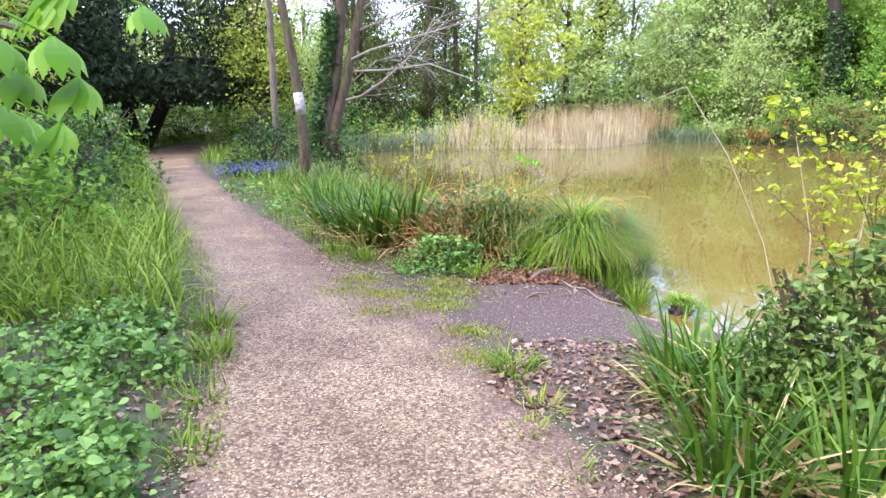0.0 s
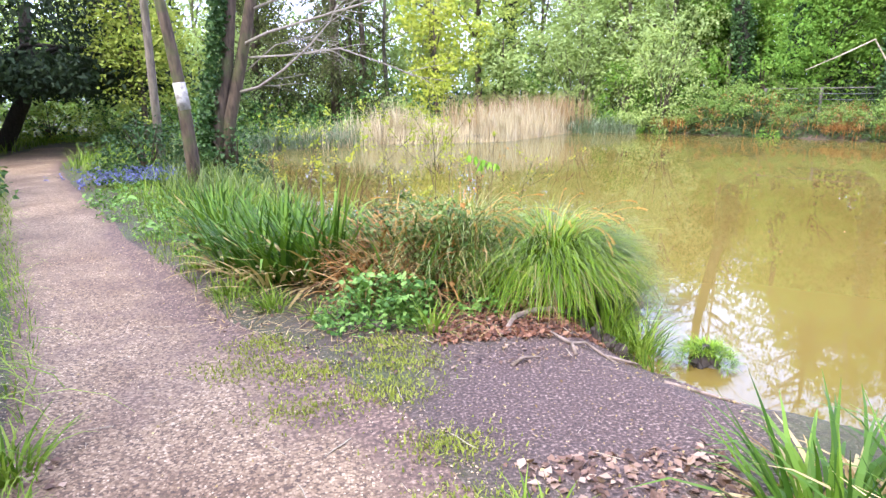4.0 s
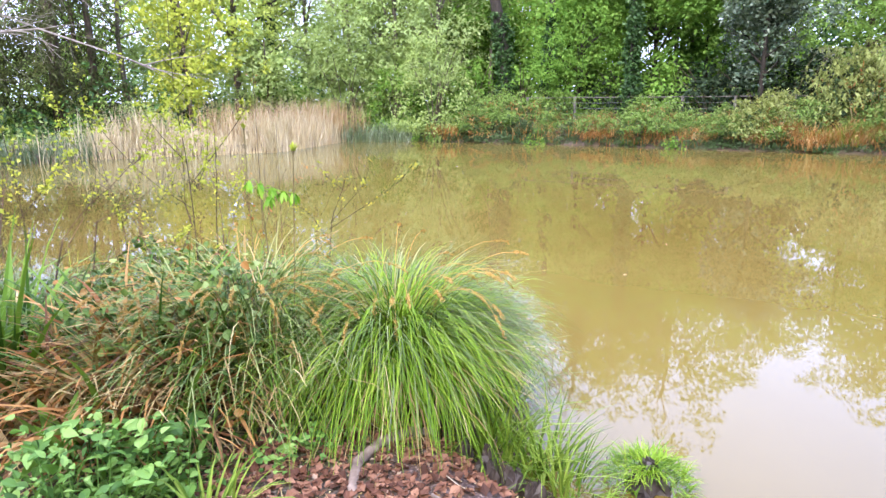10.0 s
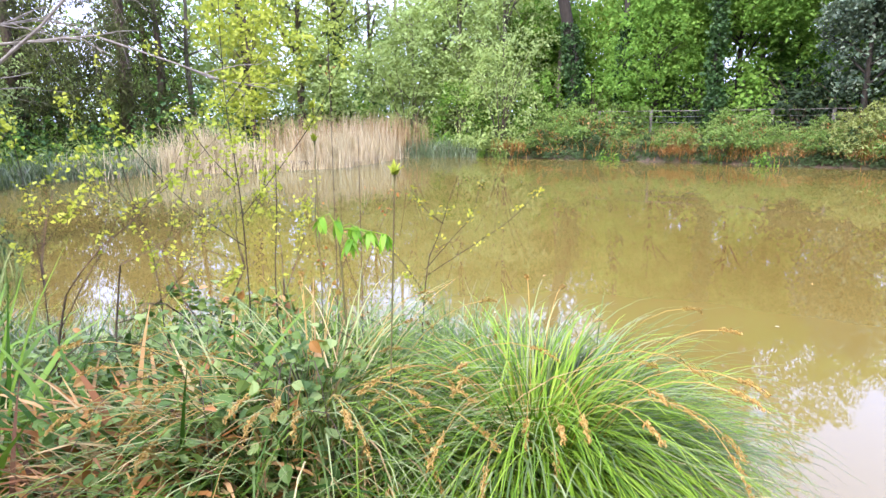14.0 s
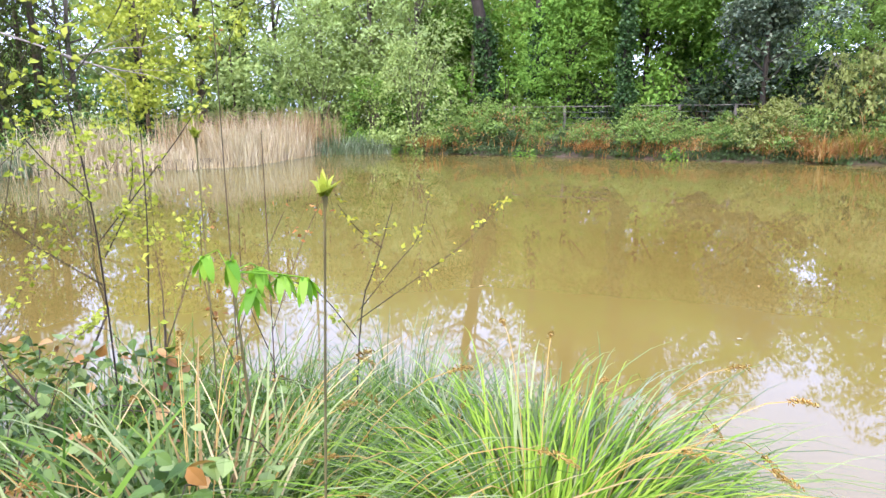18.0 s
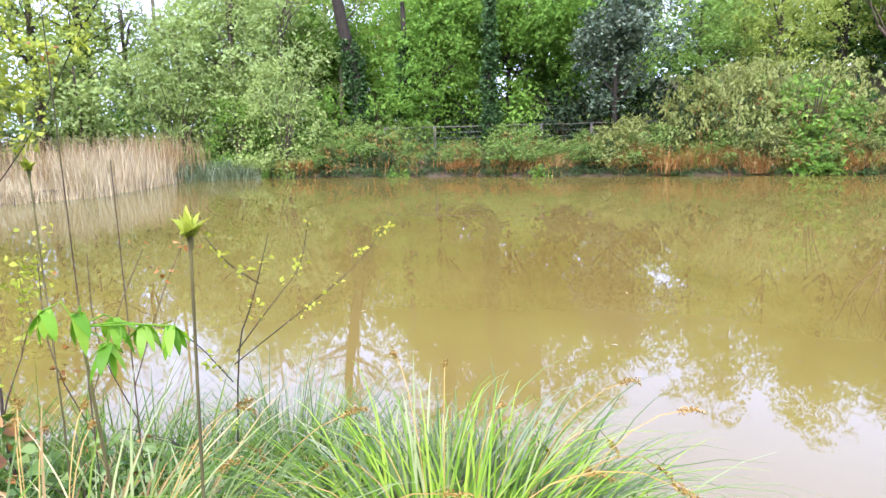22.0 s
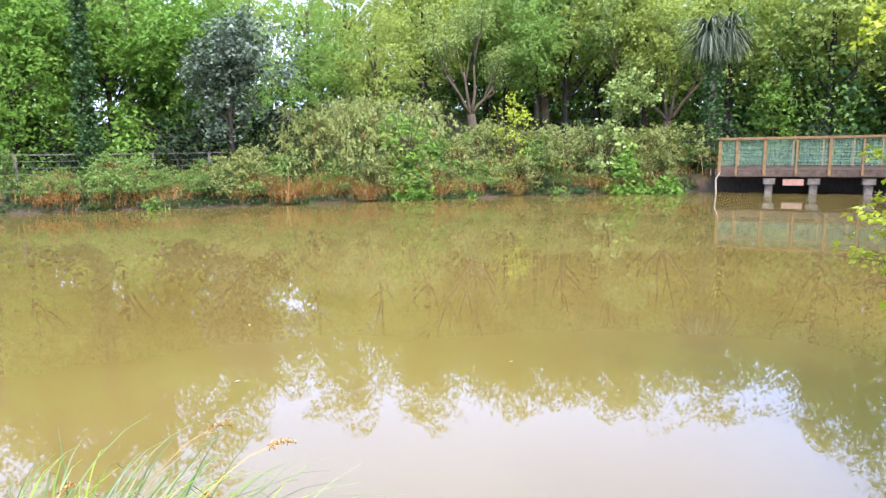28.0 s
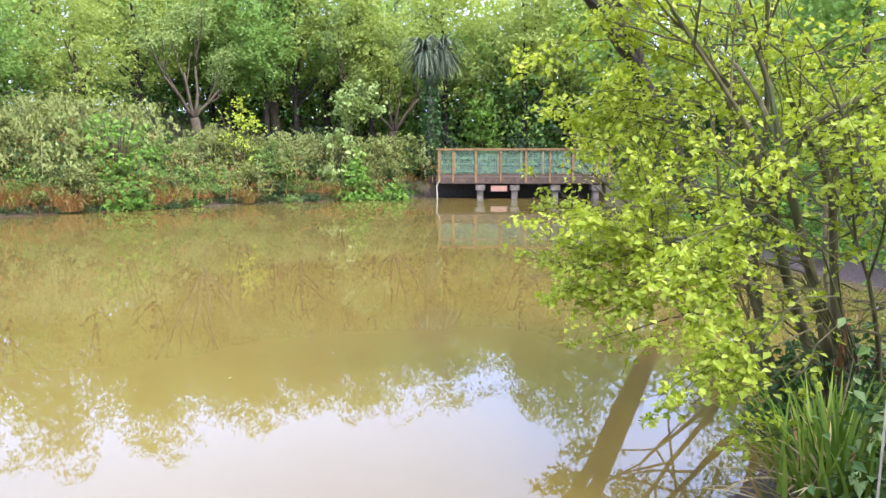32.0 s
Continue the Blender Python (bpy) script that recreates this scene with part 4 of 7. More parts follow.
bush("willow_bush", on_ground(11.6, 34.2), 2.6, 2.2, 4.2, M_PALE, "rounded pale green willow bush behind the reed bed", n=330, per=18, leaf_size=0.12)
bush("willow_bush", on_ground(8.6, 35.0), 1.8, 1.8, 3.0, M_FRESH, "green willow bush behind the reed bed", n=220, per=18, leaf_size=0.15)
bush("willow_bush", on_ground(14.0, 29.4), 2.1, 2.0, 4.3, M_PALE, "pale feathery willow leaning out over the water", n=360, per=18, leaf_size=0.13)
bush("willow_bush", on_ground(13.6, 32.4), 1.7, 1.7, 3.2, M_FRESH, "green willow bush at the corner of the pond", n=200, per=18, leaf_size=0.15)

# trees on the east slope
fork = thing("forked_tree", on_ground(30.4, 11.4), "dark forked tree with thin upright branches and sparse leaves", "tree")
tubes, tips = [tube([(0.35, -0.2, -0.2), (0.2, -0.1, 0.8), (0, 0, 1.9)], [0.26, 0.22, 0.19], 9)], []
for d, ln in (((-0.75, 0.55, 1.0), 2.2), ((0.1, -0.12, 1.0), 2.3), ((-0.2, 0.2, 1.1), 2.0), ((0.5, -0.5, 1.0), 1.9)):
    g, tp = grown((0, 0, 1.85), d, ln, 0.095, 4, forks=2, spread=0.32, lift=0.3, seg=4, sides=5)
    tubes += g
    tips.append(tp)
part("trunk", join(*tubes), M_BARK, fork, smooth=True)
tips = np.concatenate(tips)
part("crown", clumps(tips[RNG.integers(0, len(tips), 420)], 9, 0.22, 0.13), M_PALE, fork)
copy_thing(fork, turned(0.6, 33.6, 4.6, gz1(33.6, 4.6), 1.1))
copy_thing(fork, turned(2.6, 32.6, 2.4, gz1(32.6, 2.4), 1.0))
copy_thing(fork, turned(4.0, 35.4, 8.4, gz1(35.4, 8.4), 1.15))
bush("sallow_bush", on_ground(26.6, 9.0), 1.1, 1.1, 3.4, M_WILLOW, "upright yellow-green sallow bush on the bank", n=130, per=16, leaf_size=0.12)

# the cabbage palm with ivy on its trunk
palm = thing("cabbage_palm", on_ground(29.3, 1.0), "cabbage palm with drooping grey-green blades and an ivy-clad trunk", "palm")
zt = 6.2 - gz1(29.3, 1.0)
part("trunk", tube([(0, 0, -0.2), (0.05, 0, 1.5), (0, 0.03, zt)], [0.2, 0.16, 0.15], 9), M_BARKGREY, palm, smooth=True)
ia, iz = RNG.uniform(0, 2 * np.pi, 700), RNG.uniform(0.1, zt - 0.7, 700)
ir = RNG.uniform(0.12, 0.42, 700)
part("ivy", clumps(np.stack([np.cos(ia) * ir, np.sin(ia) * ir, iz], -1), 4, 0.08, 0.12, aspect=0.9), M_IVY, palm, "dark green ivy")
for ox, oy, nb in ((0.0, 0.3, 420), (0.1, -0.55, 380)):
    head = thing("head", (ox, oy, zt), "", "")
    head.parent = palm
    base = np.zeros((nb, 3)) + RNG.normal(size=(nb, 3)) * 0.05
    droop = RNG.uniform(0.15, 1.9, nb)
    skirt = RNG.uniform(size=nb) < 0.5
    droop = np.where(skirt, RNG.uniform(1.9, 2.7, nb), droop)
    part("frond_mass", blades(base, RNG.uniform(0, 2 * np.pi, nb), droop, RNG.uniform(2.75, 3.15, nb) - droop, RNG.uniform(1.1, 1.75, nb), RNG.uniform(0.05, 0.08, nb), seg=7, twist=0.5), M_PALMLEAF, head)

# undergrowth that fills the wood behind the banks
def wood_fill(n, lo, hi, top, size, label, mat):
    x, y = RNG.uniform(-22, 42, n * 6), RNG.uniform(-16, 46, n * 6)
    d = shore_distance(x, y)
    ok = (d > lo) & (d < hi) & ((x > 10) | (y > 28.5)) & ((x < 27.5) | (y > 13) | (y < -3) | (RNG.uniform(size=len(x)) < 0.22))
    x, y = x[ok][:n], y[ok][:n]
    hump = 0.45 + 0.35 * np.sin(x * 0.9 + 1.3 * np.sin(y * 0.7)) + 0.2 * np.sin(y * 1.9)
    z = ground_z(x, y) + RNG.uniform(0, 1, len(x)) * top * np.clip(hump, 0.15, 1)
    ob = part("undergrowth", sprays(np.stack([x, y, z], -1), 12, 0.42, size * 0.95, simple=True), mat)
    return tagged(ob, label, "undergrowth", kind="stuff")


wood_fill(2600, 3.8, 11, 2.2, 0.17, "mixed green undergrowth in the wood behind the bank", M_FRESH)
# the wood's inner shade is put into this layer's leaf colour
wood_fill(3400, 3.4, 12, 3.0, 0.2, "leafy undergrowth coloured dark for shade in the wood", M_DEEP)
wood_fill(2600, 3.0, 9, 2.0, 0.15, "pale spring undergrowth in the wood", M_PALE)


# ---- the far bank: brambles, fence, deck, reeds ----
def along_shore(first, last, step, inland):
    """Places along the shoreline between two of its corners, moved inland."""
    pts = SHORE[first:last + 1]
    seg = np.hypot(*np.diff(pts, axis=0).T)
    s = np.arange(0, seg.sum(), step)
    q = np.stack([np.interp(s, np.r_[0, np.cumsum(seg)], pts[:, i]) for i in (0, 1)], -1)
    t = np.gradient(q, axis=0)
    t /= np.linalg.norm(t, axis=1, keepdims=True)
    return q + np.stack([-t[:, 1], t[:, 0]], -1) * inland, t


def in_band(n, first, last, lo, hi):
    q, t = along_shore(first, last, 0.05, 0.0)
    i = RNG.integers(0, len(q), n)
    return q[i] + np.stack([-t[i, 1], t[i, 0]], -1) * RNG.uniform(lo, hi, n)[:, None] + RNG.normal(size=(n, 2)) * 0.1


def bramble(name, label, rx, rz, green, rust, straw, leaf, group):
    """A mound of arching canes carrying flat leaf sprays, with dead growth hanging in front."""
    t = thing(name, (0, 0, 0), label, "shrub", group)
    tubes, ends = [], []
    for _ in range(16):
        a = RNG.uniform(0, 2 * np.pi)
        e = np.array([np.cos(a), np.sin(a)]) * rx * RNG.uniform(0.6, 1.3)
        s = np.linspace(0, 1, 7)[:, None]
        pts = np.c_[e[None] * s, rz * 1.2 * np.sin(np.pi * s * 0.85) * RNG.uniform(0.6, 1.1)]
        tubes.append(tube(pts, 0.005, 3))
        ends.append(pts[2:])
    part("cane_tangle", join(*tubes), M_BARKOLIVE, t)
    c = crown_centres(green, rx * 1.2, rz * 1.35, -0.12 * rz, lumps=9, hollow=0.6)
    c[:, 2] = np.maximum(c[:, 2], 0.03)
    ends = np.concatenate(ends)
    ends = ends[RNG.integers(0, len(ends), green // 2)] + RNG.normal(size=(green // 2, 3)) * 0.06
    part("foliage", join(sprays(c[: green * 2 // 3], 13, 0.26, 0.115, thick=0.04, sag=0.5, up=0.75, aspect=0.85, simple=True), sprays(ends, 9, 0.15, 0.095, thick=0.03, up=0.7, aspect=0.8, simple=True)), leaf, t)
    # inner leaves coloured dark to put shade inside the mound
    part("foliage", clumps(c[green * 2 // 3:] * np.array([0.85, 0.85, 0.7]), 14, 0.12, 0.09, aspect=0.8, simple=True), M_BANKDARK, t, "inner leaves coloured dark for shade")
    if rust:
        c = ellipse_clumps(rust, rx * 0.98, rx * 1.0, rz * 0.9)
        c[:, 2] = np.maximum(c[:, 2], 0.03)
        part("dead_foliage", clumps(c, 12, 0.14, 0.12, aspect=0.3, droop=0.9), M_RUST, t, "rust-brown withered leaves")
    if straw:
        a, r = RNG.uniform(0, 2 * np.pi, straw), RNG.uniform(0, rx, straw)
        b = np.stack([np.cos(a) * r, np.sin(a) * r, 0 * a], -1)
        part("dead_grass", blades(b, RNG.uniform(0, 2 * np.pi, straw), RNG.uniform(0.0, 0.4, straw), RNG.uniform(0.3, 1.8, straw), RNG.uniform(0.6, 1.25, straw) * rz, RNG.uniform(0.010, 0.018, straw)), M_STRAW, t, "straw-coloured dead grass")
    return t


M_BANKPALE = leaf_material("leaf_bank_pale", (0.18, 0.22, 0.075), (0.255, 0.30, 0.11), (0.35, 0.39, 0.17), through=0.3, differ=0.3, even=0.25, patchy=(0.72, 0.68, 0.56), calm=0.35)
M_BANKGREEN = leaf_material("leaf_bank_green", (0.11, 0.19, 0.05), (0.18, 0.285, 0.08), (0.29, 0.39, 0.14), through=0.3, differ=0.4, even=0.25, patchy=(0.68, 0.68, 0.54), calm=0.35)
# dark green, also standing in for shade inside bushes and at the waterline
M_BANKDARK = leaf_material("leaf_bank_dark_and_shade", (0.03, 0.055, 0.022), (0.055, 0.095, 0.034), (0.10, 0.15, 0.06), through=0.15)
BANK = "bramble thicket along the far bank"
kinds = [bramble("bramble_bush", "low green bramble bush on the bank", 1.3, 1.1, 250, 26, 24, M_BANKGREEN, BANK),
         bramble("bramble_bush", "bramble bush mixed with orange-brown dead growth on the bank", 1.2, 0.95, 150, 120, 220, M_BANKGREEN, BANK),
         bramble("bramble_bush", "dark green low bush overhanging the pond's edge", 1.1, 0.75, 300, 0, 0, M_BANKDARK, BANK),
         bramble("bramble_bush", "tangled pale bramble bush on the bank", 1.35, 1.3, 270, 24, 30, M_BANKPALE, BANK)]
firsts = [None] * 4
order = [2, 2, 2, 0, 2, 2, 0, 2, 1, 2, 0, 0, 1, 0, 3, 0, 1, 0, 0, 3, 1, 0, 3, 1, 0, 3, 2, 0, 1, 3, 0, 3]
k = 0
for inland, step, s0 in ((0.62, 0.95, 0.8), (1.8, 1.05, 1.2)):
    q, _ = along_shore(22, 27, step, inland)
    for x, y in q:
        if y < 1.7:
            continue
        w = order[k % len(order)]
        s = s0 * (0.62 + 0.7 * ((k * 7919) % 100) / 100) * (0.74 if y > 15.5 and s0 > 1 else 1.0)
        m = turned(k * 2.1, x, y, gz1(x, y) - 0.05, s)
        if firsts[w] is None:
            kinds[w].matrix_basis = m
            firsts[w] = True
        else:
            copy_thing(kinds[w], m)
        k += 1
for x, y, s in ((23.6, 14.6, 1.3), (24.9, 13.0, 1.3), (22.9, 16.2, 1.2), (25.8, 11.4, 1.3), (29.3, 6.8, 1.3), (27.3, 8.4, 1.3), (30.0, 4.6, 1.3), (26.9, 10.0, 1.3), (24.0, 16.0, 1.3), (25.4, 14.6, 1.3), (26.6, 12.8, 1.3), (27.8, 10.6, 1.3), (28.8, 8.4, 1.3), (24.6, 14.0, 1.3), (26.0, 15.4, 1.2), (18.0, 26.0, 1.2), (16.2, 28.2, 1.2), (28.0, 5.6, 1.25), (28.6, 3.8, 1.2)):
    tall = 1.75 if 12 < y < 17 and x > 22 else 1.25
    copy_thing(kinds[3 if int(x * 10) % 3 else 0], turned(x, x, y, gz1(x, y) - 0.05, s) @ Matrix.Diagonal((1, 1, tall, 1)))

# withered hanging grass along the waterline
q, t = along_shore(22, 27, 0.03, -0.1)
q = q[q[:, 1] > 1.4]
keep = np.sin(q[:, 1] * 1.7) + np.sin(q[:, 0] * 2.9 + 1) + RNG.normal(size=len(q)) * 0.6 > 0.6
q = q[keep]
q = np.repeat(q, 5, 0) + RNG.normal(size=(len(q) * 5, 2)) * 0.16
n = len(q)
away = np.arctan2(-(q[:, 0] - 10), (q[:, 1] - 5)) + RNG.normal(size=n) * 0.9
hang = part("bank_grass", blades(np.c_[q, np.full(n, WATER) + RNG.uniform(0.0, 0.5, n)], np.pi + np.arctan2(q[:, 1] - 8, q[:, 0] - 8) + RNG.normal(size=n) * 0.8, RNG.uniform(0, 0.5, n),
            RNG.uniform(0.8, 2.2, n), RNG.uniform(0.3, 0.7, n), RNG.uniform(0.012, 0.022, n)), M_RUST)
tagged(hang, "orange and straw-coloured grass hanging at the far waterline", "grass", kind="stuff")

# dark ivy leaves stand in for the shadow at the far bank's foot
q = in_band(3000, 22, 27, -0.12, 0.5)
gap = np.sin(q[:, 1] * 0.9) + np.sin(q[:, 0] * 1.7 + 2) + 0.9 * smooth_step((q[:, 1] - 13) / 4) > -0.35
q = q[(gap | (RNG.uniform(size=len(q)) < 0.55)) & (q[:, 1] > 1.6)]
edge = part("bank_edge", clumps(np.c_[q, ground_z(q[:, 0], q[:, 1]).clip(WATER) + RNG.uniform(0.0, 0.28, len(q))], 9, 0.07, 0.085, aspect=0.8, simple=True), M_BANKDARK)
tagged(edge, "dark ivy leaves standing in for shadow along the far waterline", "undergrowth", kind="stuff")


q, tq = along_shore(22, 27, 0.9, 0.05)
for k, (x, y) in enumerate(q):
    if y < 2.4 or math.sin(k * 2.7) + math.sin(k * 1.1 + 2) < 0.15:
        continue
    x, y = x - tq[k, 1] * 0.25 * math.sin(k * 5.1), y + tq[k, 0] * 0.25 * math.sin(k * 5.1)
    bush("waterside_herb", (x, y, max(gz1(x, y), WATER)), 0.3 + 0.16 * math.sin(k * 3.3), 0.3, 0.42 + 0.16 * math.sin(k * 1.7), (M_FRESH, M_BANKGREEN, M_IVY)[k % 3], "low leafy plants hanging at the far waterline", n=22, per=9, leaf_size=0.10, spread=0.11, stems=3, category="plant", group="plants along the far waterline")


def dry_clump(name, rz, n, green, label):
    t = thing(name, (0, 0, 0), label, "grass", "dry grass clumps on the far bank")
    for count, mat, w in ((n, M_RUST, 0.018), (n // 2, M_STRAW, 0.016), (green, M_GRASS, 0.018)):
        if not count:
            continue
        a, r = RNG.uniform(0, 2 * np.pi, count), 0.34 * RNG.uniform(0, 1, count) ** 0.6
        b = np.stack([np.cos(a) * r, np.sin(a) * r, np.full(count, -0.03)], -1)
        part("green_foliage" if mat is M_GRASS else "dead_foliage", blades(b, a + RNG.normal(size=count) * 0.6, RNG.uniform(0, 0.5, count), RNG.uniform(0.6, 2.4, count), RNG.uniform(0.6, 1.0, count) * rz, RNG.uniform(0.6, 1.2, count) * w), mat, t)
    return t


dry = [dry_clump("dry_grass_clump", 0.9, 260, 0, "clump of rust-brown dead grass leaning over the bank"), dry_clump("dry_grass_clump", 0.9, 150, 110, "clump of mixed green and rusty grass on the bank")]
q, tq = along_shore(22, 27, 0.34, 0.0)
seen = [False, False]
for k, (x, y) in enumerate(q):
    inland = 0.05 + 0.6 * ((k * 53) % 17) / 17
    x, y = x - tq[k, 1] * inland, y + tq[k, 0] * inland
    if y < 2.2 or y > 21 or math.sin(x * 1.9 + 0.7 * y) + 0.7 * math.sin(k * 2.3) + (0.25 if y < 11 else 0) < 0.42:
        continue
    w = k % 2
    m = turned(k * 1.9, x, y, gz1(x, y) + 0.05, 0.85 + 0.45 * ((k * 37) % 10) / 10)
    if seen[w]:
        copy_thing(dry[w], m)
    else:
        dry[w].matrix_basis = m
        seen[w] = True

# green saplings on the bank
def broadleaf_sapling(name, at, h, r, label, leaf, size=0.16, n=60):
    t = thing(name, at, label, "sapling")
    g, tips = grown((0, 0, -0.1), (0, 0, 1), h * 0.55, 0.03, 2, forks=4, spread=0.6, seg=4, sides=5)
    part("stem", join(*g), M_BARK, t)
    tips = tips[RNG.integers(0, len(tips), n)]
    part("foliage", clumps(tips, 6, 0.14, size, aspect=0.85, droop=0.5, up=0.6), leaf, t)
    return t


for x, y, rx, h, mt, lab in ((24.1, 12.7, 1.2, 2.9, M_FRESH, "broad green sycamore sapling among the brambles"), (23.3, 12.3, 0.9, 1.6, M_FRESH, "leafy sycamore sapling hanging over the pond's edge"),
                             (26.9, 4.6, 0.85, 2.0, M_FRESH, "leafy green sapling low on the bank by the deck"), (27.3, 5.2, 0.8, 2.7, M_PALE, "sapling with pale upturned leaves by the deck"),
                             (26.3, 3.0, 0.7, 1.2, M_FRESH, "green sapling at the deck's corner")):
    bush("sycamore_sapling", on_ground(x, y), rx, rx, h, mt, lab, n=84, per=12, leaf_size=0.21, spread=0.2, category="sapling")
broadleaf_sapling("sycamore_sapling", on_ground(27.6, 5.0), 4.0, 1, "tall sapling with pale upturned leaves by the deck", M_PALE, n=150)
broadleaf_sapling("sycamore_sapling", on_ground(31.0, -1.8), 3.4, 1, "green sapling behind the timber deck", M_FRESH, n=120)

# wire fence behind the brambles
q, t = along_shore(22, 27, 2.05, 2.5)
q = q[(q[:, 1] > 2.6) & (q[:, 1] < 27.5)]
fence = thing("fence", on_ground(*q[0]), "low weathered post-and-rail fence with wire behind the brambles", "fence")
copy_thing(kinds[0], turned(0.4, q[0][0] - 0.5, q[0][1] - 0.5, gz1(*q[0]) - 0.05, 1.25))
f0 = np.array(fence.location)
tops = np.array([(x, y, 1.55 if y > 12 else 1.55 + 0.35 * (12 - y) / 9) for x, y in q]) - f0
post_me = quick("post", *box(-0.045, -0.045, -1.5, 0.045, 0.045, 0.03, 0.01))
post_me.materials.append(M_FENCE)
for p in tops:
    part("post", post_me, M_FENCE, fence).location = p
for a, b in zip(tops[:-1], tops[1:]):
    part("rail", tube([a, (a + b) / 2 - np.array([0, 0, 0.015]), b], 0.017, 6), M_FENCE, fence)
    for drop in (0.22, 0.44, 0.66):
        part("wire", tube([a - (0, 0, drop), (a + b) / 2 - (0, 0, drop + 0.02), b - (0, 0, drop)], 0.008, 4), M_WIRE, fence)

# the timber viewing deck over the water
deck = thing("viewing_deck", (26.95, 1.05, 0.62), "brown timber viewing deck with netted railing on blocks over water", "deck")
ang = math.atan2(-4.35 - 1.05, 25.75 - 26.95)
deck.rotation_euler = (0, 0, ang)
LEN, DEEP = 7.2, 2.6
for k in range(int(DEEP / 0.145)):
    part("plank", box(-0.1, 0.02 + k * 0.145, -0.04, LEN, 0.155 + k * 0.145, 0, 0.004), M_TIMBERDARK, deck)
part("fascia", box(-0.12, -0.05, -0.24, LEN, 0.0, 0.02), M_TIMBERDARK, deck, "dark stained edge board")
for y in (0.35, 1.3, 2.2):
    part("joist", box(0, y, -0.30, LEN, y + 0.12, -0.045), M_BARKDARK, deck)
spots = [0.02, 0.6, 1.56, 2.6, 3.65, 4.65, 5.6, 6.5, 7.1]
for k, x in enumerate(spots):
    wide = 0.05 if k % 2 == 0 else 0.035
    part("post", box(x - wide, -0.1, -0.2, x + wide, -0.01, 1.16, 0.006), M_TIMBER, deck)
part("handrail", box(-0.1, -0.14, 1.16, LEN, 0.05, 1.22, 0.01), M_TIMBER, deck)
part("toe_rail", box(-0.05, -0.085, 0.08, LEN, -0.03, 0.16), M_TIMBERDARK, deck)
for a, b in zip(spots[:-1], spots[1:]):
    bars = [tube([(a + 0.05, -0.05, z), (b - 0.05, -0.05, z)], 0.009, 3) for z in np.arange(0.2, 1.14, 0.05)]
    bars += [tube([(x, -0.05, 0.18), (x, -0.05, 1.15)], 0.006, 3) for x in np.arange(a + 0.1, b - 0.05, 0.09)]
    part("netting", join(*bars), M_NET, deck, "green plastic netting")
    bars = [tube([(a + 0.05, DEEP - 0.05, z), (b - 0.05, DEEP - 0.05, z)], 0.006, 3) for z in np.arange(0.2, 1.14, 0.09)]
    part("netting", join(*bars), M_NET, deck, "green plastic netting")
    part("post", box(b - 0.04, DEEP - 0.05, -0.2, b + 0.04, DEEP + 0.04, 1.16, 0.006), M_TIMBER, deck)
part("handrail", box(-0.1, DEEP - 0.08, 1.16, LEN, DEEP + 0.08, 1.22, 0.01), M_TIMBER, deck)
# the concrete's colour is darkened for the deck's shadow on it
for x in (1.75, 3.2, 4.9, 6.6):
    blk = part("support_block", box(x - 0.2, -0.02, -0.52, x + 0.2, 0.5, -0.305, 0.02), M_CONCRETE, deck, "pale concrete block")
    part("pile", box(x - 0.13, 0.08, -1.35, x + 0.13, 0.38, -0.52, 0.02), M_CONCRETE, deck, "concrete pile coloured dark for shade")
# near-black sheet added so the space under the deck looks shadowed
part("under_deck_shade", box(-0.1, 1.0, -1.1, LEN, 1.06, -0.05), M_BARKDARK, deck, "dark sheet added for the shade under the deck")
part("hanging_board", box(2.2, -0.06, -0.56, 2.88, -0.02, -0.33, 0.004), M_SIGN, deck, "reddish board hung under the edge")

stick = thing("leaning_stick", (26.6, 1.15, WATER - 0.3), "pale bent stick standing in the water by the deck", "stick")
part("wood", tube([(0, 0, 0), (0.0, 0.02, 0.4), (-0.02, 0.05, 0.85), (-0.05, -0.1, 1.15)], [0.03, 0.03, 0.025, 0.015], 6), M_STICK, stick)

# reeds along the north shore
n = 8200
q = np.concatenate([in_band(6200, 19, 21, -0.35, 2.6), in_band(2000, 18, 21, -0.5, 1.6)])
b = np.c_[q, np.maximum(ground_z(q[:, 0], q[:, 1]), WATER - 0.1)]
tall = 0.80 + 0.18 * np.sin(q[:, 0] * 1.1) + 0.14 * np.sin(q[:, 0] * 3.7 + q[:, 1] * 2.1) + RNG.normal(size=n) * 0.28 + 0.2 * smooth_step((q[:, 0] - 6) / 3)
reed = part("reed_bed", blades(b, RNG.uniform(0, 2 * np.pi, n), np.abs(RNG.normal(size=n)) * 0.2, RNG.uniform(0, 0.9, n), np.clip(tall, 0.4, 2.3) * np.clip(0.75 + 0.45 * np.sin(q[:, 0] * 2.3 + q[:, 1] * 1.7) + RNG.normal(size=n) * 0.15, 0.45, 1.2), RNG.uniform(0.012, 0.03, n), seg=3), M_REED)
tagged(reed, "pale straw-coloured dead reeds standing along the water", "reeds", kind="stuff")
n = 1600
q = np.concatenate([in_band(700, 20, 21, 1.2, 3.4), np.c_[RNG.normal(9.4, 0.9, 900), RNG.normal(31.0, 0.5, 900)]])
b = np.c_[q, ground_z(q[:, 0], q[:, 1])]
reed = part("reed_bed", blades(b, RNG.uniform(0, 2 * np.pi, n), np.abs(RNG.normal(size=n)) * 0.1, RNG.uniform(0, 0.4, n), RNG.uniform(0.9, 1.75, n), RNG.uniform(0.012, 0.03, n), seg=3), M_REEDBROWN)
tagged(reed, "tall brown dead reeds at the back of the bed", "reeds", kind="stuff")
n = 2600
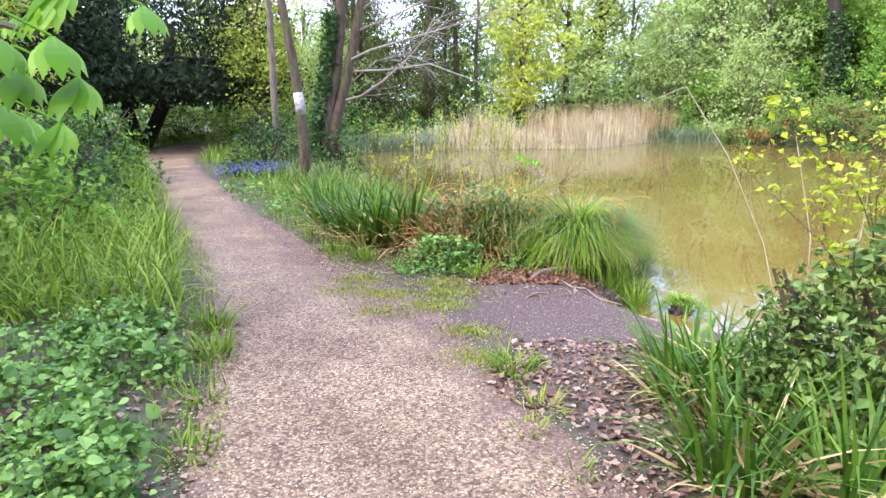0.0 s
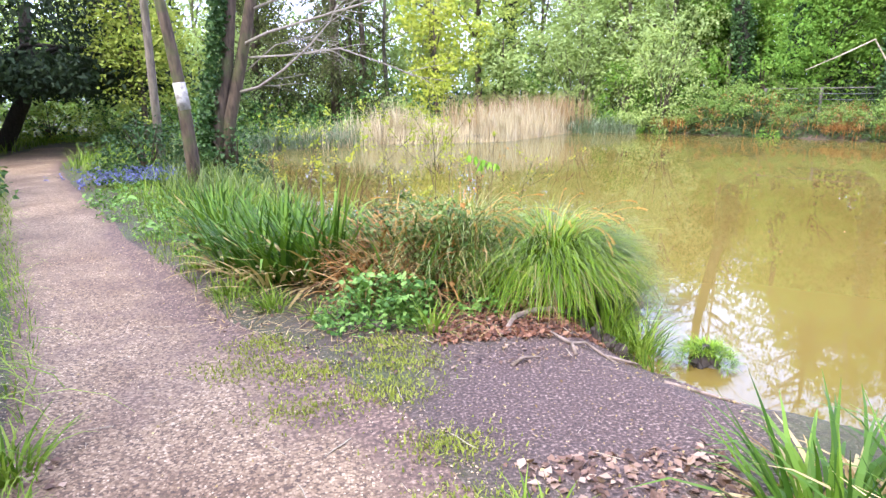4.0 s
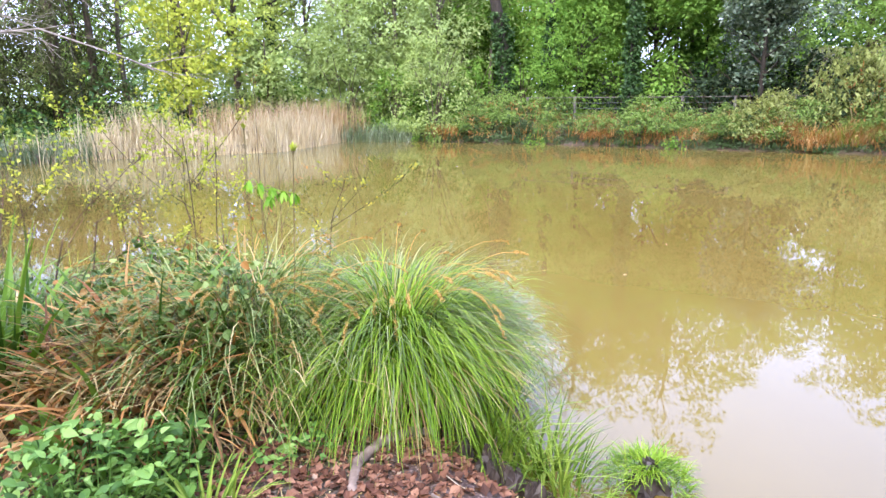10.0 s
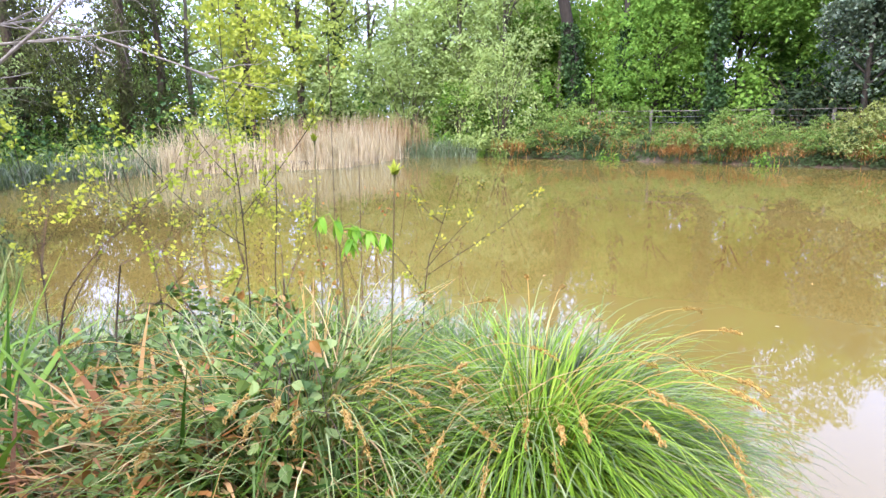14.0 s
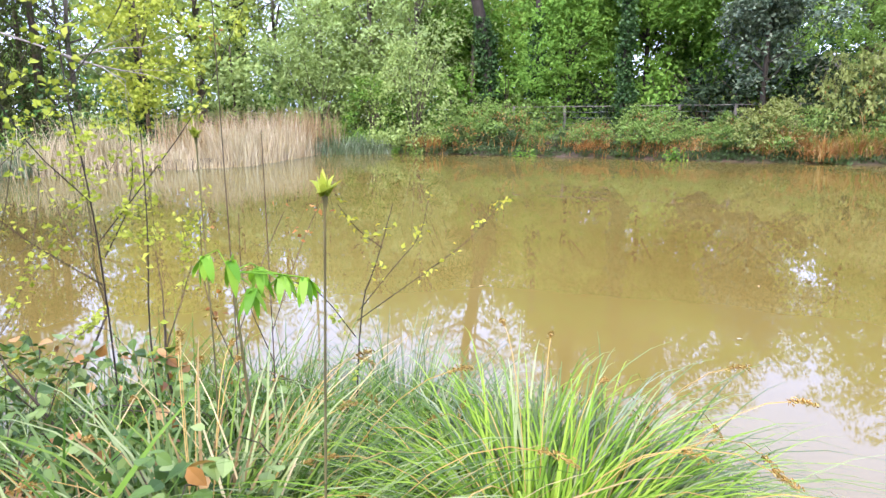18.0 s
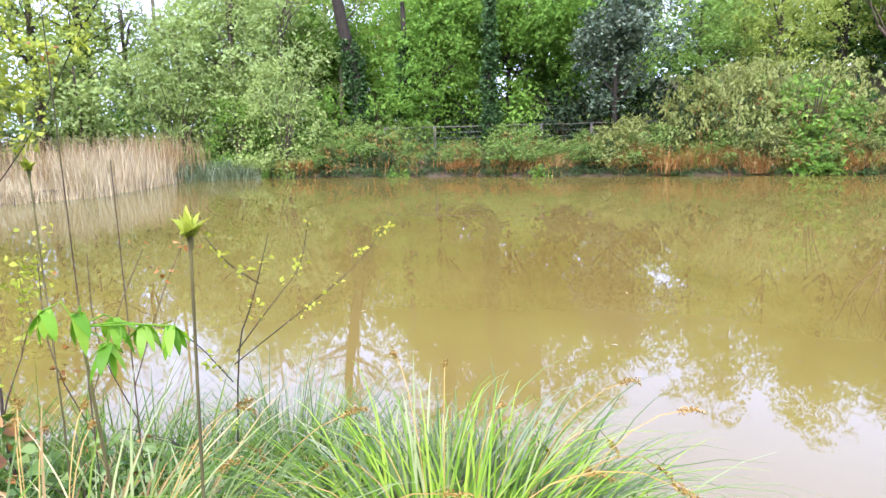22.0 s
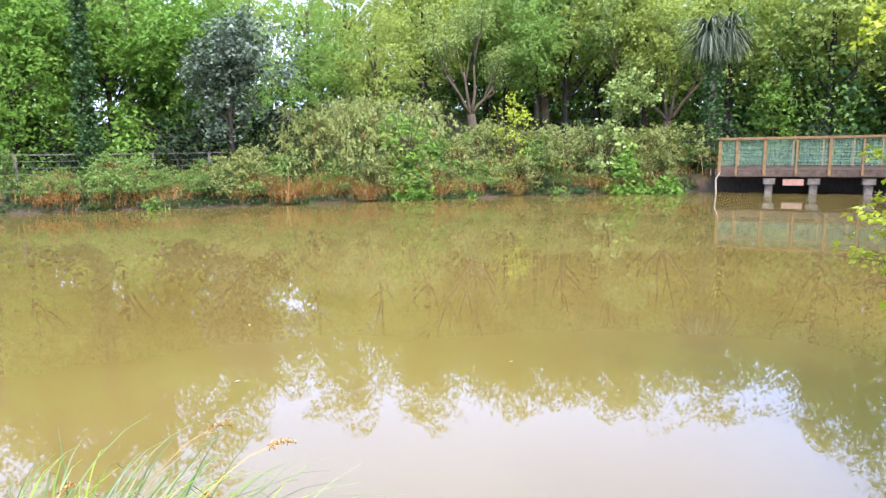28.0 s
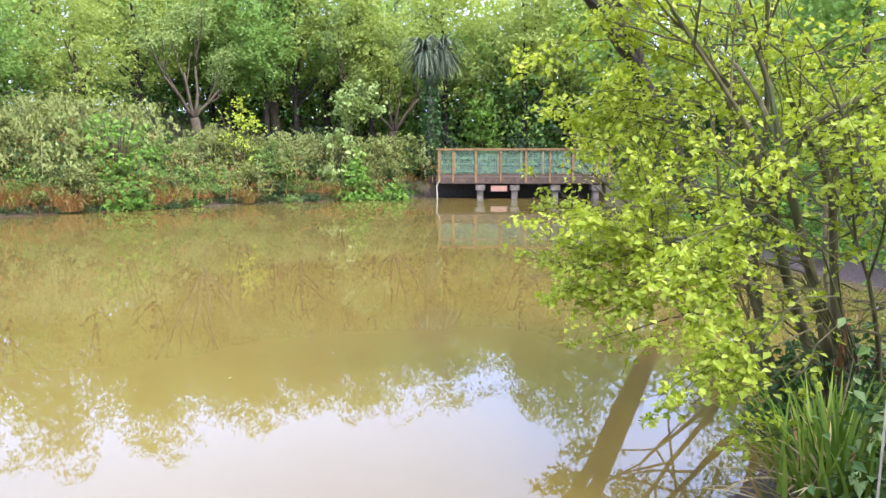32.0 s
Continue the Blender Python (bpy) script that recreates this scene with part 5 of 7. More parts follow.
q = np.concatenate([in_band(1100, 21, 22, -0.5, 0.8), in_band(900, 17, 19, -0.3, 0.6), in_band(600, 16, 17, -0.3, 0.7)])
q = q[(q[:, 0] < 12.3)]
n = len(q)
b = np.c_[q, np.maximum(ground_z(q[:, 0], q[:, 1]), WATER - 0.05)]
pale = part("waterside_grass", blades(b, RNG.uniform(0, 2 * np.pi, n), RNG.uniform(0, 0.5, n), RNG.uniform(0.5, 1.8, n), RNG.uniform(0.45, 0.9, n), RNG.uniform(0.015, 0.03, n)), M_GREYGRASS)
tagged(pale, "grey-green waterside grass at the end of the reeds", "grass", kind="stuff")
n = 5200
q = in_band(n, 13, 17, -0.35, 1.5)
b = np.c_[q, np.maximum(ground_z(q[:, 0], q[:, 1]), WATER - 0.1)]
pale = part("waterside_grass", blades(b, RNG.uniform(0, 2 * np.pi, n), RNG.uniform(0, 0.4, n), RNG.uniform(0.3, 1.5, n), RNG.uniform(0.3, 0.75, n), RNG.uniform(0.01, 0.025, n)), M_SEDGEPALE)
tagged(pale, "pale mixed grass along the near side of the pond", "grass", kind="stuff")


# ---- the near bank ----
def scatter(n, x0, x1, y0, y1):
    return RNG.uniform(x0, x1, n), RNG.uniform(y0, y1, n)


def grass_patch(name, x, y, lo, hi, w, mat, label, lean=0.5, bend=(0.3, 1.6), seg=4, category="grass", dz=-0.02):
    n = len(x)
    b = np.c_[x, y, ground_z(x, y) + dz]
    ob = part(name, blades(b, RNG.uniform(0, 2 * np.pi, n), RNG.uniform(0, lean, n), RNG.uniform(*bend, n), RNG.uniform(lo, hi, n), RNG.uniform(0.6, 1.3, n) * w, seg=seg, twist=0.4), mat)
    return tagged(ob, label, category, kind="stuff")


def tuft(name, at, n, radius, lo, hi, w, mat, label, lean=0.9, bend=(0.4, 1.6), dead=0, category="grass", group=""):
    t = thing(name, at, label, category, group)
    a, r = RNG.uniform(0, 2 * np.pi, n), radius * RNG.uniform(0, 1, n) ** 0.6
    b = np.stack([np.cos(a) * r, np.sin(a) * r, np.full(n, -0.02)], -1)
    part("green_foliage", blades(b, a + RNG.normal(size=n) * 0.5, RNG.uniform(0.05, lean, n), RNG.uniform(*bend, n), RNG.uniform(lo, hi, n), RNG.uniform(0.7, 1.2, n) * w, twist=0.3), mat, t)
    if dead:
        a, r = RNG.uniform(0, 2 * np.pi, dead), radius * RNG.uniform(0.3, 1.1, dead)
        b = np.stack([np.cos(a) * r, np.sin(a) * r, np.zeros(dead)], -1)
        part("dead_foliage", blades(b, a + RNG.normal(size=dead) * 0.6, RNG.uniform(0.6, 1.4, dead), RNG.uniform(0.3, 1.2, dead), RNG.uniform(lo, hi, dead) * 0.8, RNG.uniform(0.7, 1.2, dead) * w, twist=0.6), M_STRAW, t, "straw-brown withered blades")
    return t


# the earth mounds under the tussocks
def mound(name, x, y, rx, ry, h, mat, label, category="tussock", flat=2.2):
    t = thing(name, on_ground(x, y), label, category)
    u, v = np.meshgrid(np.linspace(0, 2 * np.pi, 33)[:-1], np.linspace(0, 1, 9))
    r = v * (1 + 0.10 * np.sin(3 * u + 1) + 0.06 * np.sin(7 * u))
    z = h * (1 - v ** flat) * (1 + 0.1 * np.sin(5 * u + 4 * v)) - 0.12 * v
    vv = np.stack([r * np.cos(u) * rx, r * np.sin(u) * ry, z], -1).reshape(-1, 3)
    i = np.arange(8)[:, None] * 32
    j, k = np.arange(32)[None], (np.arange(32)[None] + 1) % 32
    vv += RNG.normal(size=vv.shape) * (0.02 if h < 0.25 else 0.012)
    part("core", (vv, np.stack([i + j, i + 32 + j, i + 32 + k, i + k], -1).reshape(-1, 4)), mat, t, smooth=h > 0.25)
    return t


M_THATCH = plain_material("dead_thatch", (0.025, 0.018, 0.01), (0.10, 0.07, 0.04), 30, bump=0.8)

# the great sedge tussock
sedge = mound("sedge_tussock", 1.45, 6.70, 0.44, 0.40, 0.30, M_THATCH, "big bright green arching sedge tussock beside the water")
n = 4200
a, r = RNG.uniform(0, 2 * np.pi, n), 0.33 * RNG.uniform(0, 1, n) ** 0.55
b = np.stack([np.cos(a) * r, np.sin(a) * r, 0.30 * (1 - (r / 0.44) ** 2) - 0.04], -1)
part("green_foliage", blades(b, a + RNG.normal(size=n) * 0.7, RNG.uniform(0.1, 0.9, n) + r * 1.2, RNG.uniform(1.3, 2.7, n), RNG.uniform(0.4, 0.9, n), RNG.uniform(0.0035, 0.008, n), seg=8, twist=0.3), M_SEDGE, sedge)
n = 950
a, r = RNG.uniform(0, 2 * np.pi, n), 0.38 * RNG.uniform(0.3, 1, n)
b = np.stack([np.cos(a) * r, np.sin(a) * r, 0.28 * (1 - (r / 0.44) ** 2) - 0.04], -1)
part("pale_foliage", blades(b, a + RNG.normal(size=n) * 0.4, RNG.uniform(0.15, 0.8, n), RNG.uniform(1.3, 2.4, n), RNG.uniform(0.5, 0.9, n), RNG.uniform(0.006, 0.010, n), seg=8, twist=0.3), M_SEDGEPALE, sedge, "pale silvery sedge blades")
n = 520
a, r = RNG.normal(0.55, 0.9, n), 0.36 * RNG.uniform(0.4, 1, n)
b = np.stack([np.cos(a) * r, np.sin(a) * r, 0.28 * (1 - (r / 0.44) ** 2) - 0.04], -1)
part("pale_foliage", blades(b, a + RNG.normal(size=n) * 0.35, RNG.uniform(0.2, 0.8, n), RNG.uniform(1.5, 2.5, n), RNG.uniform(0.5, 0.85, n), RNG.uniform(0.003, 0.006, n), seg=8, twist=0.3), M_GREYGRASS, sedge, "grey-white blades arching over the water")
n = 420
a, r = RNG.uniform(0, 2 * np.pi, n), 0.4 * RNG.uniform(0.5, 1, n)
b = np.stack([np.cos(a) * r, np.sin(a) * r, 0.2 * (1 - (r / 0.44) ** 2)], -1)
part("dead_foliage", blades(b, a + RNG.normal(size=n) * 0.4, RNG.uniform(0.6, 1.2, n), RNG.uniform(0.8, 2.0, n), RNG.uniform(0.4, 0.75, n), RNG.uniform(0.005, 0.01, n), seg=6, twist=0.3), M_STRAW, sedge, "straw-coloured dead sedge blades")


def seed_head(k):
    """An arching stalk with a rough brown spike at its end."""
    a, ln = RNG.uniform(0, 2 * np.pi), RNG.uniform(0.45, 0.72)
    s = np.linspace(0, 1, 8)
    th = 0.25 + RNG.uniform(1.2, 2.2) * s ** 1.6
    h = np.r_[0, np.cumsum(np.sin(th[1:]) * ln / 7)]
    z = np.r_[0, np.cumsum(np.cos(th[1:]) * ln / 7)]
    r0 = RNG.uniform(0, 0.3)
    p = np.stack([np.cos(a) * (r0 + h), np.sin(a) * (r0 + h), 0.34 + z], -1)
    way = (p[-1] - p[-2]) / np.linalg.norm(p[-1] - p[-2])
    f = np.linspace(-0.02, RNG.uniform(0.045, 0.08), 22)[:, None]
    end = p[-1] + way * f - np.array([0, 0, 1]) * np.clip(f, 0, 1) ** 2 * 5
    grains = leaves(np.repeat(end, 3, 0) + RNG.normal(size=(66, 3)) * 0.004, 0.014, aspect=0.35, droop=0.5, out=np.repeat(way[None], 66, 0))
    return tube(p, 0.0014, 3), grains


stalks = [seed_head(k) for k in range(84)]
for st, gr in stalks[:36]:
    part("seed_head", join(st, gr), M_SEED, sedge, "brown drooping seed spike on a thin stalk")

# the older clump beside it: sedge, dead flag leaves and bramble
old = mound("sedge_clump", 0.72, 6.92, 0.55, 0.45, 0.34, M_THATCH, "half-dead sedge clump tangled with bramble and straw")
n = 760
a, r = RNG.uniform(0, 2 * np.pi, n), 0.5 * RNG.uniform(0, 1, n) ** 0.6
b = np.stack([np.cos(a) * r, np.sin(a) * r * 0.85, 0.34 * (1 - (r / 0.56) ** 2) - 0.03], -1)
part("pale_foliage", blades(b, a + RNG.normal(size=n) * 0.7, RNG.uniform(0.0, 0.7, n), RNG.uniform(1.0, 2.4, n), RNG.uniform(0.4, 0.8, n), RNG.uniform(0.005, 0.011, n), seg=7, twist=0.4), M_SEDGEPALE, old)
part("dead_foliage", blades(b[:420] + RNG.normal(size=(420, 3)) * 0.05, a[:420] + RNG.normal(size=420) * 0.7, RNG.uniform(0.2, 1.1, 420), RNG.uniform(0.8, 2.4, 420), RNG.uniform(0.35, 0.8, 420), RNG.uniform(0.004, 0.010, 420), seg=6, twist=0.5), M_STRAW, old, "straw-coloured dead blades")
part("green_foliage", blades(b + RNG.normal(size=(n, 3)) * 0.05, a + RNG.normal(size=n) * 0.9, RNG.uniform(0.1, 1.0, n), RNG.uniform(1.2, 2.6, n), RNG.uniform(0.4, 0.8, n), RNG.uniform(0.005, 0.010, n), seg=7, twist=0.4), M_GRASSDEEP, old)
dead = mound("dead_flag_clump", 0.22, 6.98, 0.58, 0.5, 0.34, M_THATCH, "clump of flattened rust-brown dead flag leaves")
n = 420
a, r = RNG.uniform(0, 2 * np.pi, n), 0.56 * RNG.uniform(0, 1, n) ** 0.6
b = np.stack([np.cos(a) * r, np.sin(a) * r * 0.85, 0.30 * (1 - (r / 0.56) ** 2)], -1)
part("dead_foliage", blades(b, a + RNG.normal(size=n) * 1.1, RNG.uniform(0.3, 1.3, n), RNG.uniform(0.3, 2.0, n), RNG.uniform(0.3, 0.55, n), RNG.uniform(0.012, 0.030, n), seg=5, twist=1.2), M_STRAW, dead)
part("dead_foliage", blades(b[:420] + RNG.normal(size=(420, 3)) * 0.06, a + RNG.normal(size=420) * 1.2, RNG.uniform(0.3, 1.4, 420), RNG.uniform(0.3, 2.2, 420), RNG.uniform(0.3, 0.6, 420), RNG.uniform(0.016, 0.036, 420), seg=5, twist=1.2), M_RUST, dead, "rust-brown flag leaves")
part("dead_foliage", blades(b[:420] + RNG.normal(size=(420, 3)) * 0.06, a + RNG.normal(size=420) * 1.4, RNG.uniform(0.4, 1.5, 420), RNG.uniform(0.3, 2.2, 420), RNG.uniform(0.3, 0.6, 420), RNG.uniform(0.012, 0.028, 420), seg=5, twist=1.2), M_BURNT, dead, "dark brown rotting flag leaves")
part("green_foliage", blades(b[:70], a[:70], RNG.uniform(0.1, 0.8, 70), RNG.uniform(0.1, 1.4, 70), RNG.uniform(0.45, 0.75, 70), RNG.uniform(0.018, 0.036, 70), seg=5, twist=0.5), M_IRIS, dead)

M_BRAMBLENEAR = leaf_material("leaf_bramble_near", (0.04, 0.09, 0.022), (0.12, 0.2, 0.05), (0.28, 0.35, 0.13), through=0.2)


# trailing bramble over the clumps
def trailing_bramble(at, rx, ry, h, n, label):
    t = thing("bramble_trail", at, label, "shrub")
    canes = []
    for _ in range(6):
        a = RNG.uniform(0, 2 * np.pi)
        s = np.linspace(0, 1, 7)[:, None]
        canes.append(tube(np.c_[np.cos(a) * rx * s, np.sin(a) * ry * s, h * (0.1 + 0.85 * np.sin(np.pi * (0.15 + 0.75 * s)))], 0.0016, 4))
    part("cane_tangle", join(*canes), M_BARK, t)
    c = ellipse_clumps(n, rx, ry, h, floor=0.05)
    part("leaf_mass", ovate_clumps(c, 5, 0.045, 0.05, aspect=0.75, up=0.7), M_BRAMBLENEAR, t)
    part("dead_foliage", ovate_clumps(c[:: 5] * 1.02, 2, 0.03, 0.05, aspect=0.7, up=0.4), M_RUST, t, "orange withered bramble leaves")
    return t


trailing_bramble(on_ground(0.35, 7.55, 0.15), 0.65, 0.38, 0.45, 260, "bramble trailing over the dead clump with pale leaves")
trailing_bramble(on_ground(0.62, 6.80, 0.05), 0.56, 0.48, 0.60, 160, "bramble sprays hanging down the clump's front")
trailing_bramble(on_ground(0.70, 6.98, 0.2), 0.36, 0.32, 0.50, 170, "bramble sprays with rusty leaves among the sedge")
trailing_bramble(on_ground(0.38, 7.15, 0.2), 0.62, 0.5, 0.48, 260, "bramble sprays across the top of the clump")
trailing_bramble(on_ground(-0.25, 7.9, 0.1), 0.6, 0.4, 0.45, 150, "bramble mixed into the flag leaves")
trailing_bramble(on_ground(0.45, 8.2, 0.05), 0.6, 0.5, 0.58, 260, "bramble growing over the bank by the water")
trailing_bramble(on_ground(1.0, 7.85, 0.05), 0.4, 0.35, 0.42, 120, "bramble sprays among the waterside grass")
for x, y in ((0.9, 7.65), (1.3, 7.85), (1.6, 7.55), (0.35, 7.75), (1.15, 8.25), (0.75, 8.45), (0.1, 8.4), (1.75, 7.9)):
    tuft("grass_tuft", on_ground(x, y), 520, 0.28, 0.3, 0.72, 0.0055, M_GRASSDEEP if x < 1.7 else M_GREYGRASS, "dense arching waterside grass behind the clumps", lean=0.9, bend=(0.8, 2.4), dead=70, group="grass tufts on the bank")
for st, gr in stalks[36:]:
    part("seed_head", join(st, gr), M_SEED, old, "brown drooping seed spike on a thin stalk")

# flag irises
FLAG = "flag iris clumps"
for x, y, n, hi, rad in ((-0.80, 7.35, 120, 1.0, 0.28), (-0.45, 7.3, 100, 1.15, 0.22), (-1.15, 7.8, 110, 0.85, 0.3), (-1.6, 9.0, 110, 0.75, 0.35), (-1.0, 8.9, 110, 0.8, 0.35), (-2.0, 10.4, 90, 0.75, 0.35)):
    tuft("flag_iris", on_ground(x, y), n, rad, 0.5, hi, 0.046, M_IRIS, "upright clump of dark green sword-shaped flag iris leaves", lean=0.55, bend=(0.05, 1.7), dead=60, category="iris", group=FLAG)
for x, y, n, hi, rad in ((1.32, 2.5, 80, 0.75, 0.22), (1.55, 2.95, 85, 0.8, 0.24), (1.42, 3.4, 85, 0.75, 0.24), (1.85, 3.3, 85, 0.75, 0.28), (1.58, 3.65, 60, 0.55, 0.2), (2.2, 2.9, 70, 0.8, 0.28), (1.7, 2.3, 70, 0.8, 0.25)):
    tuft("flag_iris", on_ground(x, y), n, rad, 0.3, hi, 0.030, M_IRIS, "leaning clump of green flag iris leaves with brown tips", lean=0.7, bend=(0.1, 2.0), dead=32, category="iris", group=FLAG)
for x, y, n in ((3.0, 3.3, 34), (3.2, 3.0, 34), (2.85, 3.25, 34), (3.1, 3.15, 30)):
    tuft("flag_iris", on_ground(x, y), n, 0.2, 0.3, 0.58, 0.024, M_GRASS, "green flag iris clump at the foot of the alder", lean=0.5, bend=(0.05, 1.0), dead=25, category="iris", group=FLAG)

# small waterside sedge at the tip of the clump and grass tufts by the path
for x, y, n, lo, hi, w, mat, lab in (
        (1.72, 6.15, 120, 0.25, 0.55, 0.012, M_GRASS, "fresh grass tuft at the clump's foot by the water"),
        (1.95, 6.5, 120, 0.3, 0.6, 0.012, M_GREYGRASS, "greyish drooping grass tuft leaning over the water"),
        (2.25, 6.95, 100, 0.3, 0.6, 0.010, M_SEDGEPALE, "pale sedge tuft leaning over the water"),
        (1.68, 5.98, 70, 0.2, 0.45, 0.014, M_GRASS, "fresh grass tuft at the clump's foot by the water"),
        (1.83, 5.72, 90, 0.15, 0.4, 0.010, M_GRASS, "fresh grass tuft overhanging the muddy edge"),
        (1.86, 5.92, 100, 0.2, 0.5, 0.012, M_GRASS, "fresh grass tuft overhanging the muddy edge"),
        (1.78, 5.5, 50, 0.1, 0.25, 0.008, M_GRASS, "small grass tuft on the muddy edge"),
        (0.44, 3.72, 80, 0.12, 0.26, 0.014, M_GRASS, "small grass tuft growing in the leaf litter"),
        (0.33, 5.92, 60, 0.15, 0.36, 0.014, M_GRASS, "bright grass tuft beside the nettle patch"),
        (-0.83, 6.62, 90, 0.12, 0.3, 0.013, M_GRASS, "bright grass tuft at the path's edge"),
        (-1.2, 7.0, 80, 0.12, 0.28, 0.013, M_GRASS, "bright grass tuft at the path's edge"),
        (-0.52, 6.4, 40, 0.08, 0.2, 0.012, M_GRASS, "small grass tuft at the path's edge"),
        (-1.7, 8.0, 50, 0.1, 0.24, 0.012, M_GRASS, "small grass tuft at the path's edge"),
        (0.55, 3.2, 40, 0.08, 0.18, 0.012, M_MOSS, "small yellowish tuft in the leaf litter"),
        (0.42, 2.95, 30, 0.06, 0.16, 0.012, M_MOSS, "small yellowish tuft in the leaf litter"),
        (0.6, 2.6, 30, 0.06, 0.16, 0.012, M_GRASS, "small grass tuft in the leaf litter"),
        (-1.55, 3.95, 90, 0.12, 0.32, 0.014, M_GRASS, "bright grass tuft at the gravel's edge"),
        (-1.75, 4.5, 90, 0.15, 0.36, 0.014, M_GRASS, "bright grass tuft beside the gravel"),
        (-1.25, 2.75, 70, 0.08, 0.2, 0.012, M_GRASS, "low grass tuft beside the gravel"),
        (-1.4, 3.3, 50, 0.08, 0.2, 0.012, M_GRASS, "low grass tuft beside the gravel")):
    tuft("grass_tuft", on_ground(x, y), n, 0.10 if n < 60 else 0.13, lo, hi, w, mat, lab, group="grass tufts by the path")

# the mossy clod standing in the water
clod = mound("mossy_clod", 2.2, 5.55, 0.17, 0.15, 0.19, M_MUDCLOD, "dark mud clod capped with bright green grass in the water", flat=4.0)
clod.location.z = WATER - 0.085
n = 900
a, r = RNG.uniform(0, 2 * np.pi, n), 0.19 * RNG.uniform(0.1, 1, n)
keep = ~((np.abs((a - 4.1 + np.pi) % (2 * np.pi) - np.pi) < 0.45) & (r > 0.09))
a, r = a[keep], r[keep]
n = len(a)
b = np.stack([np.cos(a) * r, np.sin(a) * r, 0.19 * (1 - (r / 0.22) ** 4)], -1)
part("green_foliage", blades(b, a + RNG.normal(size=n) * 0.6, RNG.uniform(0.3, 1.3, n), RNG.uniform(0.8, 2.2, n), RNG.uniform(0.04, 0.13, n), RNG.uniform(0.003, 0.006, n), seg=4), M_SEDGE, clod)

# root, stump and surface roots on the mud
root = thing("tree_root", on_ground(1.0, 6.0), "curved grey-brown root arching over the leaf litter", "root")
part("wood", tube([(-0.16, -0.26, -0.03), (-0.13, -0.14, 0.0), (-0.05, 0.0, 0.015), (0.10, 0.09, 0.02), (0.26, 0.11, 0.018), (0.38, 0.10, -0.02)], [0.018, 0.022, 0.024, 0.025, 0.024, 0.02], 9), M_ROOT, root, smooth=True)
stump = thing("rotten_stump", on_ground(1.5, 5.85), "black rotten stump remains at the pond's edge", "stump")
for dx, dy, rr, hh in ((0, 0, 0.06, 0.10), (-0.09, 0.09, 0.05, 0.09), (0.08, -0.09, 0.055, 0.07), (0.13, -0.19, 0.045, 0.05), (-0.02, 0.15, 0.045, 0.13), (0.05, 0.06, 0.04, 0.12), (-0.16, 0.16, 0.035, 0.08), (0.1, 0.0, 0.035, 0.05)):
    u = np.linspace(0, 2 * np.pi, 13)[:-1]
    rings = [(1.25, -0.08), (1.0, 0.3 * hh), (0.75, 0.75 * hh), (0.35, hh)]
    vv = np.concatenate([np.stack([dx + rr * s * np.cos(u) * (1 + 0.2 * np.sin(3 * u + dx * 40)), dy + rr * s * np.sin(u) * (1 + 0.2 * np.sin(4 * u + dy * 30)), np.full(12, z) + 0.02 * np.sin(5 * u + z * 30)], -1) for s, z in rings])
    i = np.arange(3)[:, None] * 12
    j, k = np.arange(12)[None], (np.arange(12)[None] + 1) % 12
    part("lump", (vv, [np.stack([i + j, i + k, i + 12 + k, i + 12 + j], -1).reshape(-1, 4), np.array([36 + np.arange(12)])]), M_STUMP, stump)
for pts in ([(1.16, 5.30), (1.18, 5.42), (1.28, 5.46), (1.36, 5.40), (1.44, 5.30)], [(1.2, 5.48), (1.13, 5.54), (1.1, 5.62)], [(1.38, 5.42), (1.46, 5.36), (1.58, 5.3)], [(1.6, 5.0), (1.78, 4.95), (1.95, 4.86), (2.1, 4.78)], [(0.72, 5.2), (0.8, 5.24), (0.9, 5.22)]):
    h = [0.004, 0.03, 0.035, 0.02, 0.0][:len(pts)]
    pp = np.array([(x, y, gz1(x, y) + dz) for (x, y), dz in zip(pts, h)])
    ob = thing("surface_root", tuple(pp[0]), "thin grey root showing above the mud", "root")
    part("wood", tube(pp - pp[0], np.linspace(0.013, 0.007, len(pp)), 6), M_ROOT, ob, smooth=True)

# nettle and herb patches
def herb(name, at, rx, ry, h, n, size, mat, label, aspect=0.6):
    t = thing(name, at, label, "herb")
    c = ellipse_clumps(n, rx, ry, h, floor=0.0)
    stems = [tube([(x * 0.7, y * 0.7, -0.03), (x, y, z)], 0.003, 3) for x, y, z in c[: n // 4]]
    part("stem_tangle", join(*stems), M_HERB, t)
    part("leaf_mass", join(ovate_clumps(c, 3, 0.045, size * 0.6, aspect=aspect, up=0.8, droop=0.15), ovate_clumps(c[::2], 3, 0.05, size * 0.85, aspect=aspect, up=0.8, droop=0.15), ovate_clumps(c[::4], 2, 0.05, size * 1.3, aspect=aspect, up=0.8, droop=0.15)), mat, t)
    return t


herb("nettle_patch", on_ground(-0.08, 6.15), 0.42, 0.3, 0.38, 300, 0.06, M_HERB, "leafy green nettle and bramble patch beside the path")
herb("nettle_patch", on_ground(0.22, 6.3), 0.2, 0.18, 0.3, 110, 0.055, M_HERB, "leafy green herbs at the clump's foot")
herb("nettle_patch", on_ground(0.75, 6.2), 0.2, 0.12, 0.14, 40, 0.05, M_HERB, "small ivy-like herbs under the sedge")
for x, y, rx in ((-1.5, 8.6, 0.5), (-2.2, 9.6, 0.6), (-3.0, 11.0, 0.7), (-3.6, 12.2, 0.7)):
    herb("nettle_patch", on_ground(x, y), rx, rx * 0.8, 0.34, 120, 0.07, M_HERB, "nettles growing on the verge by the path")
